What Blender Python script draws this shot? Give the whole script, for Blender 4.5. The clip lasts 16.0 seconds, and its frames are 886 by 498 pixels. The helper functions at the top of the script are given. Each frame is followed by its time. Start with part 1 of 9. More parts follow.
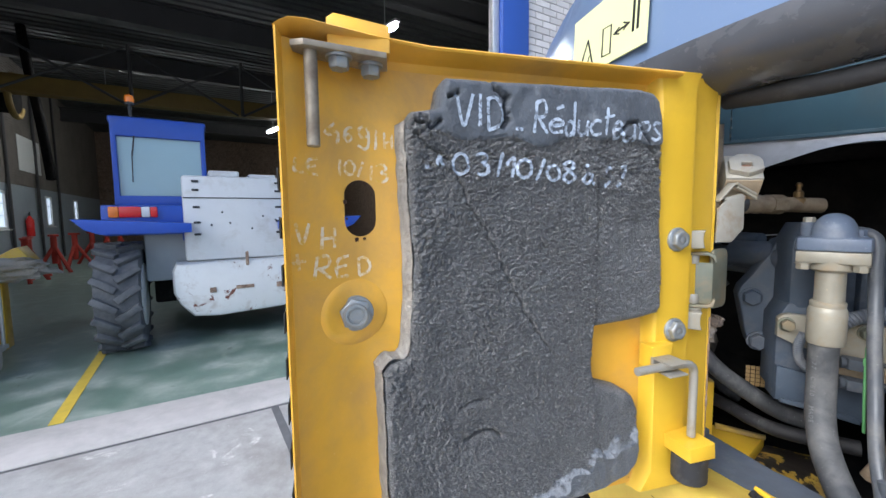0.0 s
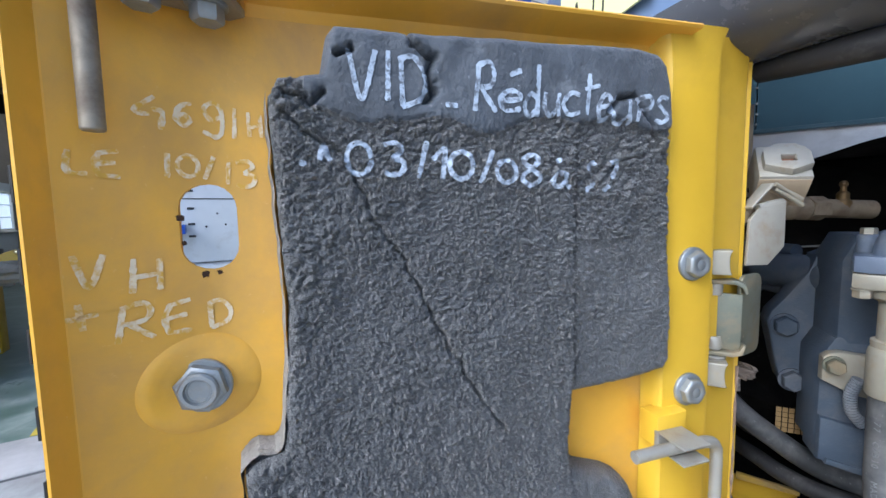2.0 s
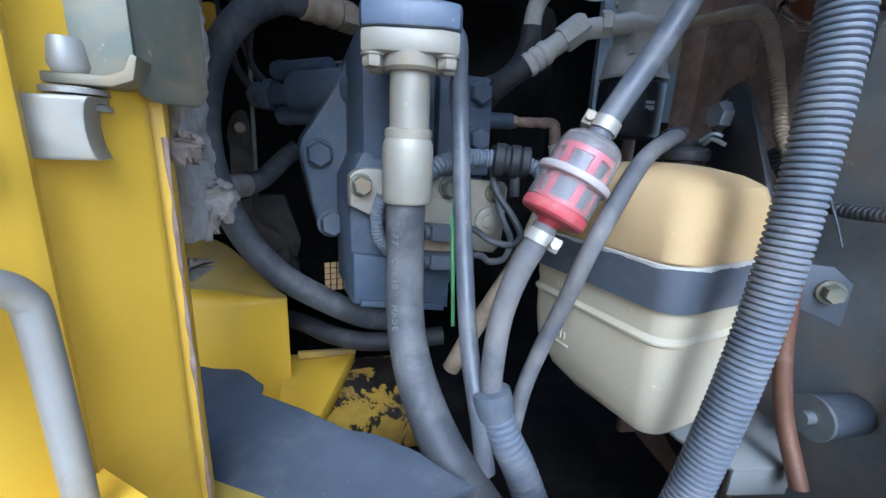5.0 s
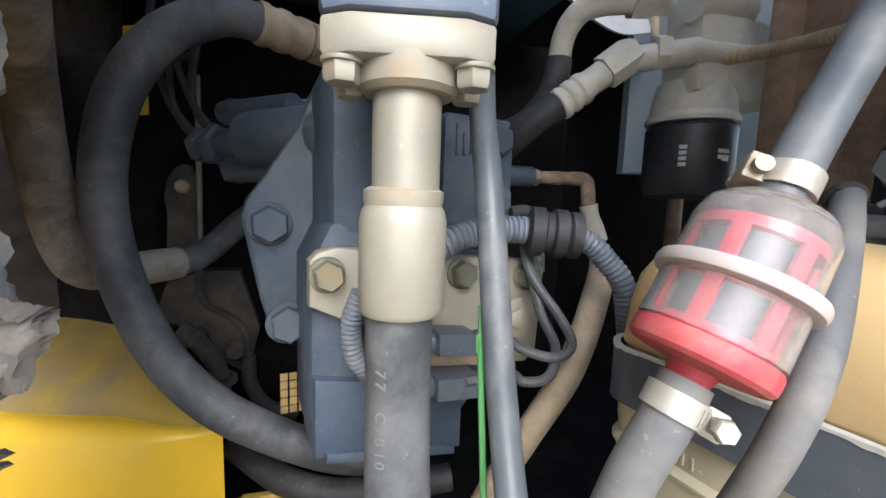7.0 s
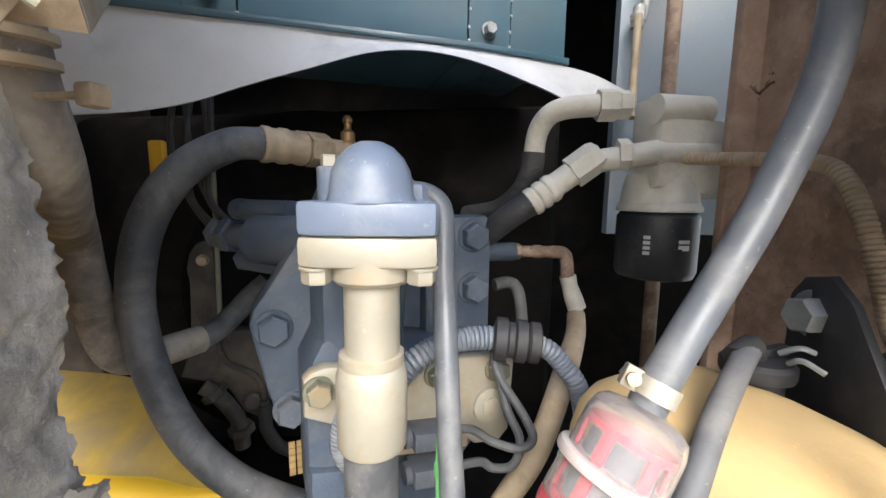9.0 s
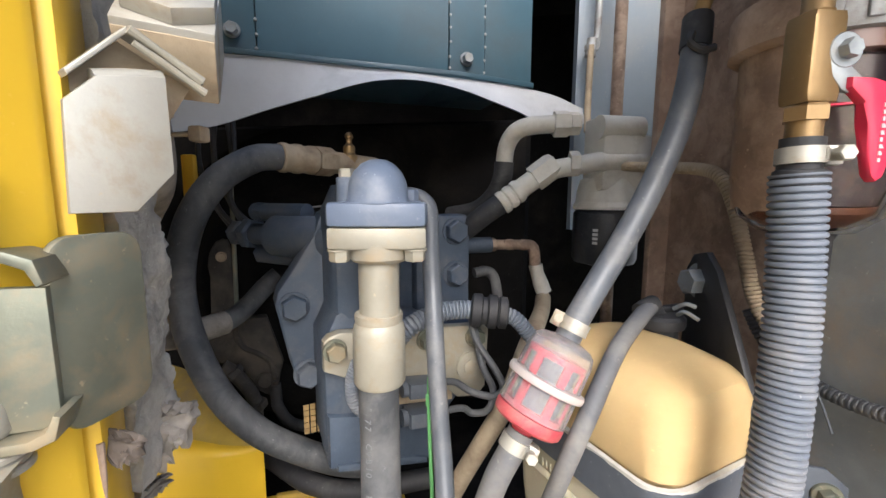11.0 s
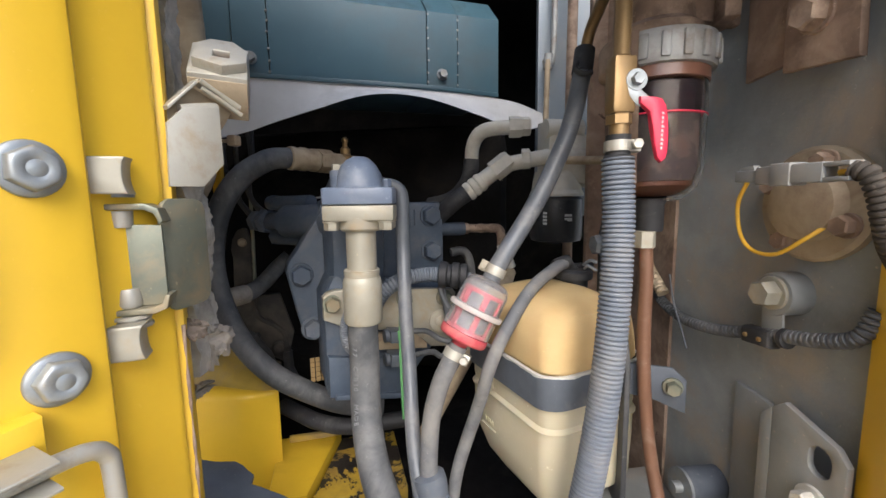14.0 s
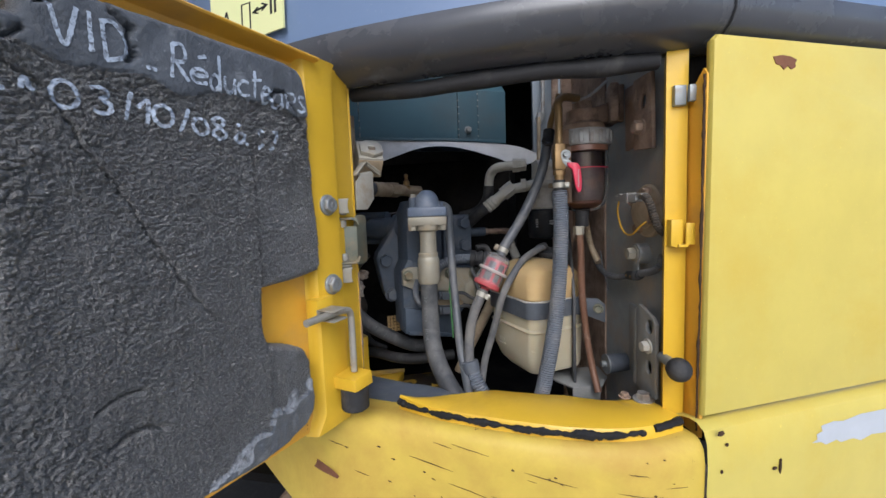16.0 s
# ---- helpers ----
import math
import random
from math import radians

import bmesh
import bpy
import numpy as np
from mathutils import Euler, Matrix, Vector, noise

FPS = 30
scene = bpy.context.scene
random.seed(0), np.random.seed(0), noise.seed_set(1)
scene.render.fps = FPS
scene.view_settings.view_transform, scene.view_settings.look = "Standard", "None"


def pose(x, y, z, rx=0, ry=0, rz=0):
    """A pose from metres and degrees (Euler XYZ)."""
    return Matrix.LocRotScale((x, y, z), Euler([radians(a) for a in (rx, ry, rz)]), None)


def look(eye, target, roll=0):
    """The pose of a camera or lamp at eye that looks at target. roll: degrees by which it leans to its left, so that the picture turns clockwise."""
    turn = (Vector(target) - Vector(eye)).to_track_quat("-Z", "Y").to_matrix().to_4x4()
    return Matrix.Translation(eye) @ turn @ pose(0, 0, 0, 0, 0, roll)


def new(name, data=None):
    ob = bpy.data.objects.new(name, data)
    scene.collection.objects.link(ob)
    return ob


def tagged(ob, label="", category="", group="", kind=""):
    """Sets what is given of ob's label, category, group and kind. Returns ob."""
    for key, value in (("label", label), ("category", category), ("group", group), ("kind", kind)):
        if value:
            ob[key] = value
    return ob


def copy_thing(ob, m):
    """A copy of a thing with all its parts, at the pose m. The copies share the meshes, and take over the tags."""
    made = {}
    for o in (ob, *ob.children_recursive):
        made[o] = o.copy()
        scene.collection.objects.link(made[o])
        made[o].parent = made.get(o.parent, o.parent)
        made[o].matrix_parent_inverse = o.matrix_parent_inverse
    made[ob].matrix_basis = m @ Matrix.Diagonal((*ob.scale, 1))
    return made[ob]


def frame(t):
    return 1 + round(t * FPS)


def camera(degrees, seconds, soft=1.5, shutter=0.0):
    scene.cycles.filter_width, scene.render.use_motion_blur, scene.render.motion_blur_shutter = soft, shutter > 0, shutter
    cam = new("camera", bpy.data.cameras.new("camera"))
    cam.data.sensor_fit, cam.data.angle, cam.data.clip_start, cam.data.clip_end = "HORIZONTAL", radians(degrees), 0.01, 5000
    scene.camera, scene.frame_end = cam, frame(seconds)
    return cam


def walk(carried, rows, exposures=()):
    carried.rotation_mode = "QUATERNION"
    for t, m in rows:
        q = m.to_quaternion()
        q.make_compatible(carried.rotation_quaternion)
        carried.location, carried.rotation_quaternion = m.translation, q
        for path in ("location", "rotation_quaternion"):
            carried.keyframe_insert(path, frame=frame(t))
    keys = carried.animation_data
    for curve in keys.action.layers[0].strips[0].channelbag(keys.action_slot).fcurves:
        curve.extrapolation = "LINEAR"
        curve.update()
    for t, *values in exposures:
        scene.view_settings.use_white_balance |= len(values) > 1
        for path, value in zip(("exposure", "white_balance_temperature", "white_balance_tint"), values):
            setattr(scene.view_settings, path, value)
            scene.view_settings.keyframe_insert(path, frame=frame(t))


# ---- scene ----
cam = camera(95.4, 16.0)
METRES, EYE, TILT, LEAN, TURN = 1.7, 1.5, -5.0, 0.7, 58.3
ROWS = [
    (0.0, 0.0, 0.0, 0.0, -0.0, 0.0, -0.0),
    (0.5, 0.0075, 0.0648, 0.0131, 3.44, 0.27, -0.45),
    (1.0, 0.0311, 0.0887, 0.0205, 7.09, 0.35, -0.52),
    (1.5, 0.0404, 0.0921, 0.0191, 6.2, 0.05, -0.19),
    (2.0, 0.0501, 0.0913, 0.0173, 1.06, -0.17, 0.19),
    (2.5, 0.0619, 0.0825, 0.011, -7.65, -0.95, 0.82),
    (3.0, 0.0722, 0.0608, -0.0046, -18.98, -3.49, 1.96),
    (3.5, 0.1049, 0.0626, -0.0277, -31.05, -7.42, 2.35),
    (6.0, 0.2362, 0.2809, -0.0794, -50.84, -10.78, 1.06),
    (6.5, 0.2518, 0.2813, -0.0694, -50.66, -5.83, 1.36),
    (7.0, 0.2644, 0.2821, -0.0609, -50.61, -3.13, 1.53),
    (7.5, 0.2677, 0.2766, -0.0453, -50.39, -2.45, 1.71),
    (8.0, 0.2683, 0.2668, -0.023, -49.3, -3.25, 1.97),
    (8.5, 0.2689, 0.2571, -0.0035, -48.39, -3.9, 2.23),
    (9.0, 0.2616, 0.2462, 0.0021, -47.92, -4.05, 2.56),
    (11.5, 0.209, 0.1903, -0.004, -50.56, -3.65, 3.44),
    (12.0, 0.2032, 0.1768, -0.0133, -51.42, -3.82, 3.57),
    (12.5, 0.2002, 0.1751, -0.0159, -51.87, -4.02, 3.64),
    (13.0, 0.199, 0.1712, -0.0144, -51.68, -4.07, 3.72),
    (13.5, 0.1908, 0.1614, -0.018, -50.41, -3.77, 3.86),
    (14.0, 0.1779, 0.1309, -0.0216, -48.28, -3.18, 4.1),
    (14.5, 0.1512, 0.0621, -0.0273, -45.86, -2.35, 4.45),
    (15.0, 0.1111, 0.0082, -0.0356, -44.5, -1.58, 4.86),
    (15.5, 0.0466, 0.0008, -0.0347, -44.62, -1.11, 5.21),
    (16.0, -0.0067, -0.0104, -0.0353, -45.68, -1.12, 5.25),
]
walk(cam, [(t, pose(0, 0, EYE, TILT, LEAN, TURN) @ pose(METRES * x, METRES * y, METRES * z, 90 + pitch, roll, yaw)) for t, x, y, z, yaw, pitch, roll in ROWS],
     exposures=[(0, 0.95, 5800, 8), (1.5, 0.95, 5600, 8), (2.5, 0.85, 5200, 8), (3.7, 0.85, 4900, 8), (6.0, 1.35, 4700, 6), (6.5, 1.4, 5500, 7), (7.0, 1.55, 5900, 7), (7.5, 1.6, 6000, 8), (9.0, 1.95, 6300, 8), (11.5, 1.4, 6250, 10),
                (13.5, 1.25, 6000, 10), (14.0, 1.16, 6300, 10), (14.5, 0.85, 5900, 10), (15.0, 0.62, 5350, 10), (16.0, 0.28, 5900, 10)])

# ---- world and light ----
world = bpy.data.worlds.new("sky")
scene.world = world
world.use_nodes = True
wn = world.node_tree.nodes
wl = world.node_tree.links
sky = wn.new("ShaderNodeTexSky")
sky.sky_type, sky.sun_disc = "NISHITA", False
sky.sun_elevation, sky.sun_rotation = radians(40), radians(165)
sky.air_density, sky.dust_density = 1.0, 3.0
soft_sky = wn.new("ShaderNodeHueSaturation")
soft_sky.inputs["Saturation"].default_value = 0.95
wl.new(sky.outputs[0], soft_sky.inputs["Color"])
wl.new(soft_sky.outputs[0], wn["Background"].inputs["Color"])
wn["Background"].inputs["Strength"].default_value = 0.15
sun = new("sun", bpy.data.lights.new("sun", "SUN"))
sun.data.energy, sun.data.angle, sun.data.color = 1.4, radians(40), (1.0, 0.99, 0.98)
sun.matrix_world = look((0.8, -3.0, 2.6), (0, 0, 0))

# ---- materials ----
def ramp(nodes, stops):
    r = nodes.new("ShaderNodeValToRGB")
    r.color_ramp.elements[0].position, r.color_ramp.elements[1].position = stops[0][0], stops[-1][0]
    r.color_ramp.elements[0].color = (*stops[0][1], 1)
    r.color_ramp.elements[1].color = (*stops[-1][1], 1)
    for p, c in stops[1:-1]:
        r.color_ramp.elements.new(p).color = (*c, 1)
    return r


def surface(name, base, rough=0.5, metal=0.0, var=0.2, grain=60.0, dirt=None, dirt_at=(0.5, 0.7), dirt_scale=6.0,
            chips=None, chips_at=(0.68, 0.7), chips_scale=25.0, bump=0.15, bump_scale=250.0, bump_dist=0.002,
            trans=0.0, coat=0.0, dirt_rough=0.8, ior=1.45, sub=0.0, jitter=0.0, sheen=0.0, specks=0.5):
    """A paint, metal, rubber or plastic: grain and slow variation of the base, dirt in patches, chips down to another colour, relief."""
    m = bpy.data.materials.new(name)
    m.use_nodes = True
    nd, ln = m.node_tree.nodes, m.node_tree.links
    b = nd["Principled BSDF"]
    tc = nd.new("ShaderNodeTexCoord")
    info = nd.new("ShaderNodeObjectInfo")
    shift = nd.new("ShaderNodeVectorMath")
    shift.operation = "ADD"
    ln.new(tc.outputs["Object"], shift.inputs[0])
    ln.new(info.outputs["Random"], shift.inputs[1])

    def noise_node(scale, detail=5.0, r=0.6, distort=0.0):
        n = nd.new("ShaderNodeTexNoise")
        n.inputs["Scale"].default_value, n.inputs["Detail"].default_value = scale, detail
        n.inputs["Roughness"].default_value, n.inputs["Distortion"].default_value = r, distort
        ln.new(shift.outputs[0], n.inputs["Vector"])
        return n

    def mixed(fac, a, c, kind="MIX"):
        x = nd.new("ShaderNodeMix")
        x.data_type, x.blend_type = "RGBA", kind
        if isinstance(fac, float):
            x.inputs[0].default_value = fac
        else:
            ln.new(fac, x.inputs[0])
        for value, socket in ((a, x.inputs[6]), (c, x.inputs[7])):
            if isinstance(value, tuple):
                socket.default_value = (*value, 1)
            else:
                ln.new(value, socket)
        return x.outputs[2]

    fine, slow = noise_node(grain), noise_node(grain / 9, 3.0)
    lo, hi = tuple(c * (1 - var) for c in base), tuple(min(1, c * (1 + var)) for c in base)
    r1 = ramp(nd, [(0.3, lo), (0.7, hi)])
    blend = nd.new("ShaderNodeMix")
    blend.inputs[0].default_value = 0.55
    ln.new(fine.outputs["Fac"], blend.inputs[2])
    ln.new(slow.outputs["Fac"], blend.inputs[3])
    ln.new(blend.outputs[0], r1.inputs[0])
    col = r1.outputs[0]
    if jitter:
        hsv = nd.new("ShaderNodeHueSaturation")
        mr = nd.new("ShaderNodeMapRange")
        mr.inputs[3].default_value, mr.inputs[4].default_value = 1 - jitter, 1 + jitter
        ln.new(info.outputs["Random"], mr.inputs[0])
        ln.new(mr.outputs[0], hsv.inputs["Value"])
        ln.new(col, hsv.inputs["Color"])
        col = hsv.outputs[0]
    rgh = None
    if dirt:
        n = noise_node(dirt_scale, 8.0, 0.65, 0.3)
        f = ramp(nd, [(dirt_at[0], (0, 0, 0)), (dirt_at[1], (1, 1, 1))])
        ln.new(n.outputs["Fac"], f.inputs[0])
        col = mixed(f.outputs[0], col, dirt)
        mr = nd.new("ShaderNodeMapRange")
        mr.inputs[3].default_value, mr.inputs[4].default_value = rough, dirt_rough
        ln.new(f.outputs[0], mr.inputs[0])
        rgh = mr.outputs[0]
    if dirt and specks:
        n = noise_node(190.0, 3.0, 0.7)
        f = ramp(nd, [(0.66, (0, 0, 0)), (0.74, (specks, specks, specks))])
        ln.new(n.outputs["Fac"], f.inputs[0])
        col = mixed(f.outputs[0], col, tuple(min(0.8, c * 1.5 + 0.02) for c in dirt))
    if chips:
        n = noise_node(chips_scale, 6.0, 0.7, 0.6)
        f = ramp(nd, [(chips_at[0], (0, 0, 0)), (chips_at[1], (1, 1, 1))])
        ln.new(n.outputs["Fac"], f.inputs[0])
        col = mixed(f.outputs[0], col, chips)
    ln.new(col, b.inputs["Base Color"])
    b.inputs["Roughness"].default_value, b.inputs["Metallic"].default_value = rough, metal
    if rgh:
        ln.new(rgh, b.inputs["Roughness"])
    b.inputs["Transmission Weight"].default_value, b.inputs["IOR"].default_value = trans, ior
    b.inputs["Coat Weight"].default_value, b.inputs["Coat Roughness"].default_value = coat, 0.15
    b.inputs["Sheen Weight"].default_value, b.inputs["Sheen Roughness"].default_value = sheen, 0.5
    if sub:
        b.inputs["Subsurface Weight"].default_value = sub
        b.inputs["Subsurface Radius"].default_value = (0.02, 0.012, 0.006)
        b.inputs["Subsurface Scale"].default_value = 0.5
    if bump:
        n = noise_node(bump_scale, 6.0, 0.65)
        bp = nd.new("ShaderNodeBump")
        bp.inputs["Strength"].default_value, bp.inputs["Distance"].default_value = bump, bump_dist
        ln.new(n.outputs["Fac"], bp.inputs["Height"])
        ln.new(bp.outputs[0], b.inputs["Normal"])
    return m


RUST = (0.10, 0.035, 0.015)
YELLOW = surface("yellow_paint", (0.70, 0.44, 0.030), 0.36, var=0.07, grain=18, dirt=(0.48, 0.30, 0.04), dirt_at=(0.55, 0.85), dirt_scale=5,
                 chips=RUST, chips_at=(0.73, 0.75), chips_scale=30, bump=0.05, bump_scale=120, coat=0.15)
YELLOW_IN = surface("yellow_paint_inside", (0.80, 0.435, 0.045), 0.42, var=0.16, grain=14, dirt=(0.54, 0.32, 0.10), dirt_at=(0.44, 0.72), dirt_scale=6.5,
                    chips=(0.12, 0.05, 0.02), chips_at=(0.715, 0.73), chips_scale=35, bump=0.06, bump_scale=90)
# Same yellow made paler: the sky's reflection is put into the colour.
YELLOW_SKYLIT = surface("yellow_paint_sky_lit", (0.60, 0.495, 0.11), 0.3, var=0.10, grain=12, dirt=(0.58, 0.42, 0.06), dirt_at=(0.48, 0.78), dirt_scale=3.5,
                      bump=0.05, bump_scale=60, coat=0.25)
YELLOW_WORN = surface("yellow_paint_scraped", (0.61, 0.45, 0.075), 0.45, var=0.14, grain=20, dirt=(0.47, 0.29, 0.06), dirt_at=(0.46, 0.78), dirt_scale=7,
                      chips=RUST, chips_at=(0.675, 0.69), chips_scale=26, bump=0.1, bump_scale=90)
FOAM = surface("crumbled_black_foam", (0.038, 0.040, 0.044), 0.52, var=0.55, grain=120, dirt=(0.15, 0.157, 0.168), dirt_at=(0.56, 0.74), sheen=0.5, dirt_scale=260,
               bump=1.0, bump_scale=560, bump_dist=0.006, dirt_rough=0.6)
FOAM_TORN = surface("pale_torn_foam_edge", (0.22, 0.235, 0.26), 0.9, var=0.35, grain=120, dirt=(0.09, 0.095, 0.105), dirt_at=(0.5, 0.62), dirt_scale=90, bump=0.8, bump_scale=260, bump_dist=0.004)
FOAM_SKIN = surface("foam_skin", (0.060, 0.070, 0.086), 0.55, var=0.3, grain=160, dirt=(0.26, 0.275, 0.30), dirt_at=(0.56, 0.80), dirt_scale=16,
                    bump=0.6, bump_scale=260, bump_dist=0.004, sheen=0.2)
# Lighter copy of the torn grey foam: light it lacks is put into the colour.
LINING = surface("brightened_dusty_foam", (0.40, 0.38, 0.345), 0.95, var=0.5, grain=60, dirt=(0.56, 0.52, 0.46), dirt_at=(0.5, 0.7), dirt_scale=30, bump=0.8, bump_scale=150, bump_dist=0.004)
FOAM_GREY = surface("torn_grey_foam", (0.34, 0.33, 0.31), 0.95, var=0.4, grain=90, dirt=(0.48, 0.46, 0.43), dirt_at=(0.5, 0.75), dirt_scale=25,
                    bump=1.0, bump_scale=160, bump_dist=0.006)
CHALK = surface("white_marker", (0.38, 0.44, 0.53), 0.8, var=0.3, grain=160, dirt=(0.10, 0.11, 0.13), dirt_at=(0.47, 0.62), dirt_scale=170, bump=0.3)
CHALK_THIN = surface("thin_white_marker", (0.78, 0.66, 0.46), 0.8, var=0.15, grain=160, dirt=(0.70, 0.41, 0.06), dirt_at=(0.44, 0.60), dirt_scale=120, bump=0.1)
STEEL = surface("zinc_steel", (0.29, 0.31, 0.32), 0.45, 0.6, var=0.2, grain=120, dirt=(0.33, 0.30, 0.25), dirt_at=(0.5, 0.8), dirt_scale=60, bump=0.12)
ZINC = surface("yellow_zinc_plate", (0.165, 0.175, 0.138), 0.42, 0.5, var=0.4, grain=18, dirt=(0.30, 0.245, 0.16), dirt_at=(0.50, 0.70), dirt_scale=26, bump=0.08)
TAN_STEEL = surface("grimy_tan_steel", (0.27, 0.235, 0.18), 0.5, 0.3, var=0.2, grain=40, dirt=(0.15, 0.115, 0.085), dirt_at=(0.48, 0.72), dirt_scale=30, bump=0.12)
STEEL_PALE = surface("pale_bare_steel", (0.37, 0.355, 0.31), 0.46, 0.4, var=0.14, grain=34, dirt=(0.30, 0.235, 0.15), dirt_at=(0.54, 0.76), dirt_scale=22, bump=0.1)
CREAM = surface("cream_zinc", (0.315, 0.295, 0.240), 0.48, 0.25, var=0.22, grain=24, dirt=(0.33, 0.26, 0.17), dirt_at=(0.48, 0.76), dirt_scale=35, bump=0.06)
PUMP = surface("pump_blue_grey", (0.054, 0.073, 0.104), 0.5, var=0.25, grain=50, dirt=(0.13, 0.135, 0.145), dirt_at=(0.48, 0.8), dirt_scale=18, bump=0.35, bump_scale=320)
PUMP_CAP = surface("cap_blue_grey", (0.125, 0.155, 0.215), 0.36, var=0.12, grain=40, dirt=(0.26, 0.27, 0.29), dirt_at=(0.5, 0.85), dirt_scale=25, chips=(0.45, 0.22, 0.13),
                   chips_at=(0.72, 0.76), bump=0.1)
TEAL = surface("dark_teal_steel", (0.052, 0.105, 0.135), 0.30, var=0.2, grain=10, dirt=(0.06, 0.08, 0.085), dirt_at=(0.5, 0.85), dirt_scale=7, bump=0.06, coat=0.2)
FLAP = surface("grey_rubber_flap", (0.53, 0.535, 0.54), 0.6, var=0.14, grain=20, dirt=(0.34, 0.335, 0.33), dirt_at=(0.54, 0.78), dirt_scale=9, bump=0.1)
RUBBER = surface("dusty_black_hose", (0.050, 0.053, 0.058), 0.55, var=0.3, grain=80, dirt=(0.195, 0.19, 0.185), dirt_at=(0.42, 0.8), dirt_scale=16, bump=0.12)
HOSE_DUST = surface("dust_caked_hose", (0.205, 0.18, 0.155), 0.85, var=0.45, grain=60, dirt=(0.38, 0.335, 0.285), dirt_at=(0.47, 0.68), dirt_scale=18, bump=0.35, bump_scale=180)
RUBBER_DARK = surface("black_rubber", (0.022, 0.022, 0.024), 0.65, var=0.25, grain=80, dirt=(0.10, 0.095, 0.09), dirt_at=(0.52, 0.85), dirt_scale=24, bump=0.15)
HOSE_PALE = surface("dusty_grey_hose", (0.098, 0.100, 0.107), 0.65, var=0.3, grain=60, dirt=(0.20, 0.19, 0.175), dirt_at=(0.44, 0.74), dirt_scale=20, chips=(0.03, 0.03, 0.032), chips_at=(0.72, 0.74), chips_scale=40, bump=0.12)
RUBBER_GREY = surface("grey_hose", (0.085, 0.093, 0.106), 0.38, var=0.2, grain=60, dirt=(0.19, 0.185, 0.18), dirt_at=(0.48, 0.8), dirt_scale=24, bump=0.08)
CORR = surface("grey_corrugated_plastic", (0.125, 0.142, 0.172), 0.5, var=0.12, grain=50, dirt=(0.26, 0.25, 0.24), dirt_at=(0.5, 0.85), dirt_scale=18, bump=0.08)
BAYWALL = surface("dark_grey_bay_paint", (0.275, 0.285, 0.280), 0.45, var=0.40, grain=20, dirt=(0.38, 0.315, 0.245), dirt_at=(0.48, 0.68), dirt_scale=12,
                  chips=(0.55, 0.54, 0.50), chips_at=(0.690, 0.705), chips_scale=110, bump=0.35, bump_scale=130)
BROWN = surface("dusty_brown_steel", (0.23, 0.155, 0.112), 0.75, var=0.55, grain=40, dirt=(0.42, 0.31, 0.23), dirt_at=(0.46, 0.66), dirt_scale=18,
                chips=(0.05, 0.03, 0.02), chips_at=(0.66, 0.7), chips_scale=40, bump=0.3, bump_scale=140)
RUSTY = surface("bare_rust", (0.20, 0.085, 0.045), 0.85, var=0.3, grain=60, bump=0.3)
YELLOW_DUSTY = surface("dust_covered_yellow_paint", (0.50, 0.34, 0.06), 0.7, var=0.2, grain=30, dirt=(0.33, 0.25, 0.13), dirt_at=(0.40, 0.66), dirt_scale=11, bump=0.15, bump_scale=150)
FLAKED = surface("flaking_yellow_paint", (0.46, 0.30, 0.035), 0.5, var=0.15, grain=20, dirt=(0.22, 0.14, 0.05), dirt_at=(0.45, 0.7), dirt_scale=12,
                 chips=(0.022, 0.018, 0.015), chips_at=(0.45, 0.47), chips_scale=9, bump=0.3, bump_scale=120)
ENGINE = surface("dusty_dark_casting", (0.038, 0.035, 0.032), 0.85, var=0.45, grain=30, dirt=(0.105, 0.088, 0.07), dirt_at=(0.46, 0.74), dirt_scale=14, bump=0.3, bump_scale=140)
# Near-black, hardly reflecting: the deep bay's shade is put into the colour.
BLACK = surface("grimy_shade_black", (0.010, 0.0095, 0.0095), 0.9, var=0.4, grain=40, dirt=(0.026, 0.022, 0.019), dirt_at=(0.5, 0.8), dirt_scale=9, bump=0.3, ior=1.1)
GRIME = surface("brown_grime", (0.11, 0.088, 0.072), 0.9, var=0.45, grain=14, dirt=(0.19, 0.155, 0.125), dirt_at=(0.46, 0.72), dirt_scale=7, bump=0.4, bump_scale=90)
SLEEVE = surface("dusty_brown_sleeve", (0.050, 0.041, 0.033), 0.8, var=0.3, grain=60, dirt=(0.13, 0.105, 0.08), dirt_at=(0.48, 0.72), dirt_scale=40, bump=0.2)
PLUG = surface("grey_plug_plastic", (0.22, 0.22, 0.215), 0.5, var=0.2, grain=60, dirt=(0.30, 0.27, 0.23), dirt_at=(0.45, 0.75), dirt_scale=40, bump=0.1)
PLUG_PALE = surface("bare_worn_edge", (0.50, 0.49, 0.46), 0.5, 0.2, var=0.25, grain=120, bump=0.2)
SCRATCH = surface("rust_dark_scratch", (0.050, 0.026, 0.014), 0.85, var=0.4, grain=120, bump=0.2)
SEAL = surface("torn_black_seal", (0.010, 0.010, 0.011), 0.8, var=0.4, grain=120, bump=0.4, bump_scale=300)
TANK = surface("aged_translucent_plastic", (0.47, 0.335, 0.160), 0.85, var=0.16, grain=12, dirt=(0.42, 0.28, 0.12), dirt_at=(0.46, 0.75), dirt_scale=11, bump=0.2, bump_scale=60, sub=0.15)
TANK_LOW = surface("pale_translucent_plastic", (0.44, 0.395, 0.285), 0.8, var=0.12, grain=10, dirt=(0.55, 0.50, 0.37), dirt_at=(0.52, 0.9), dirt_scale=5, bump=0.04, sub=0.25)
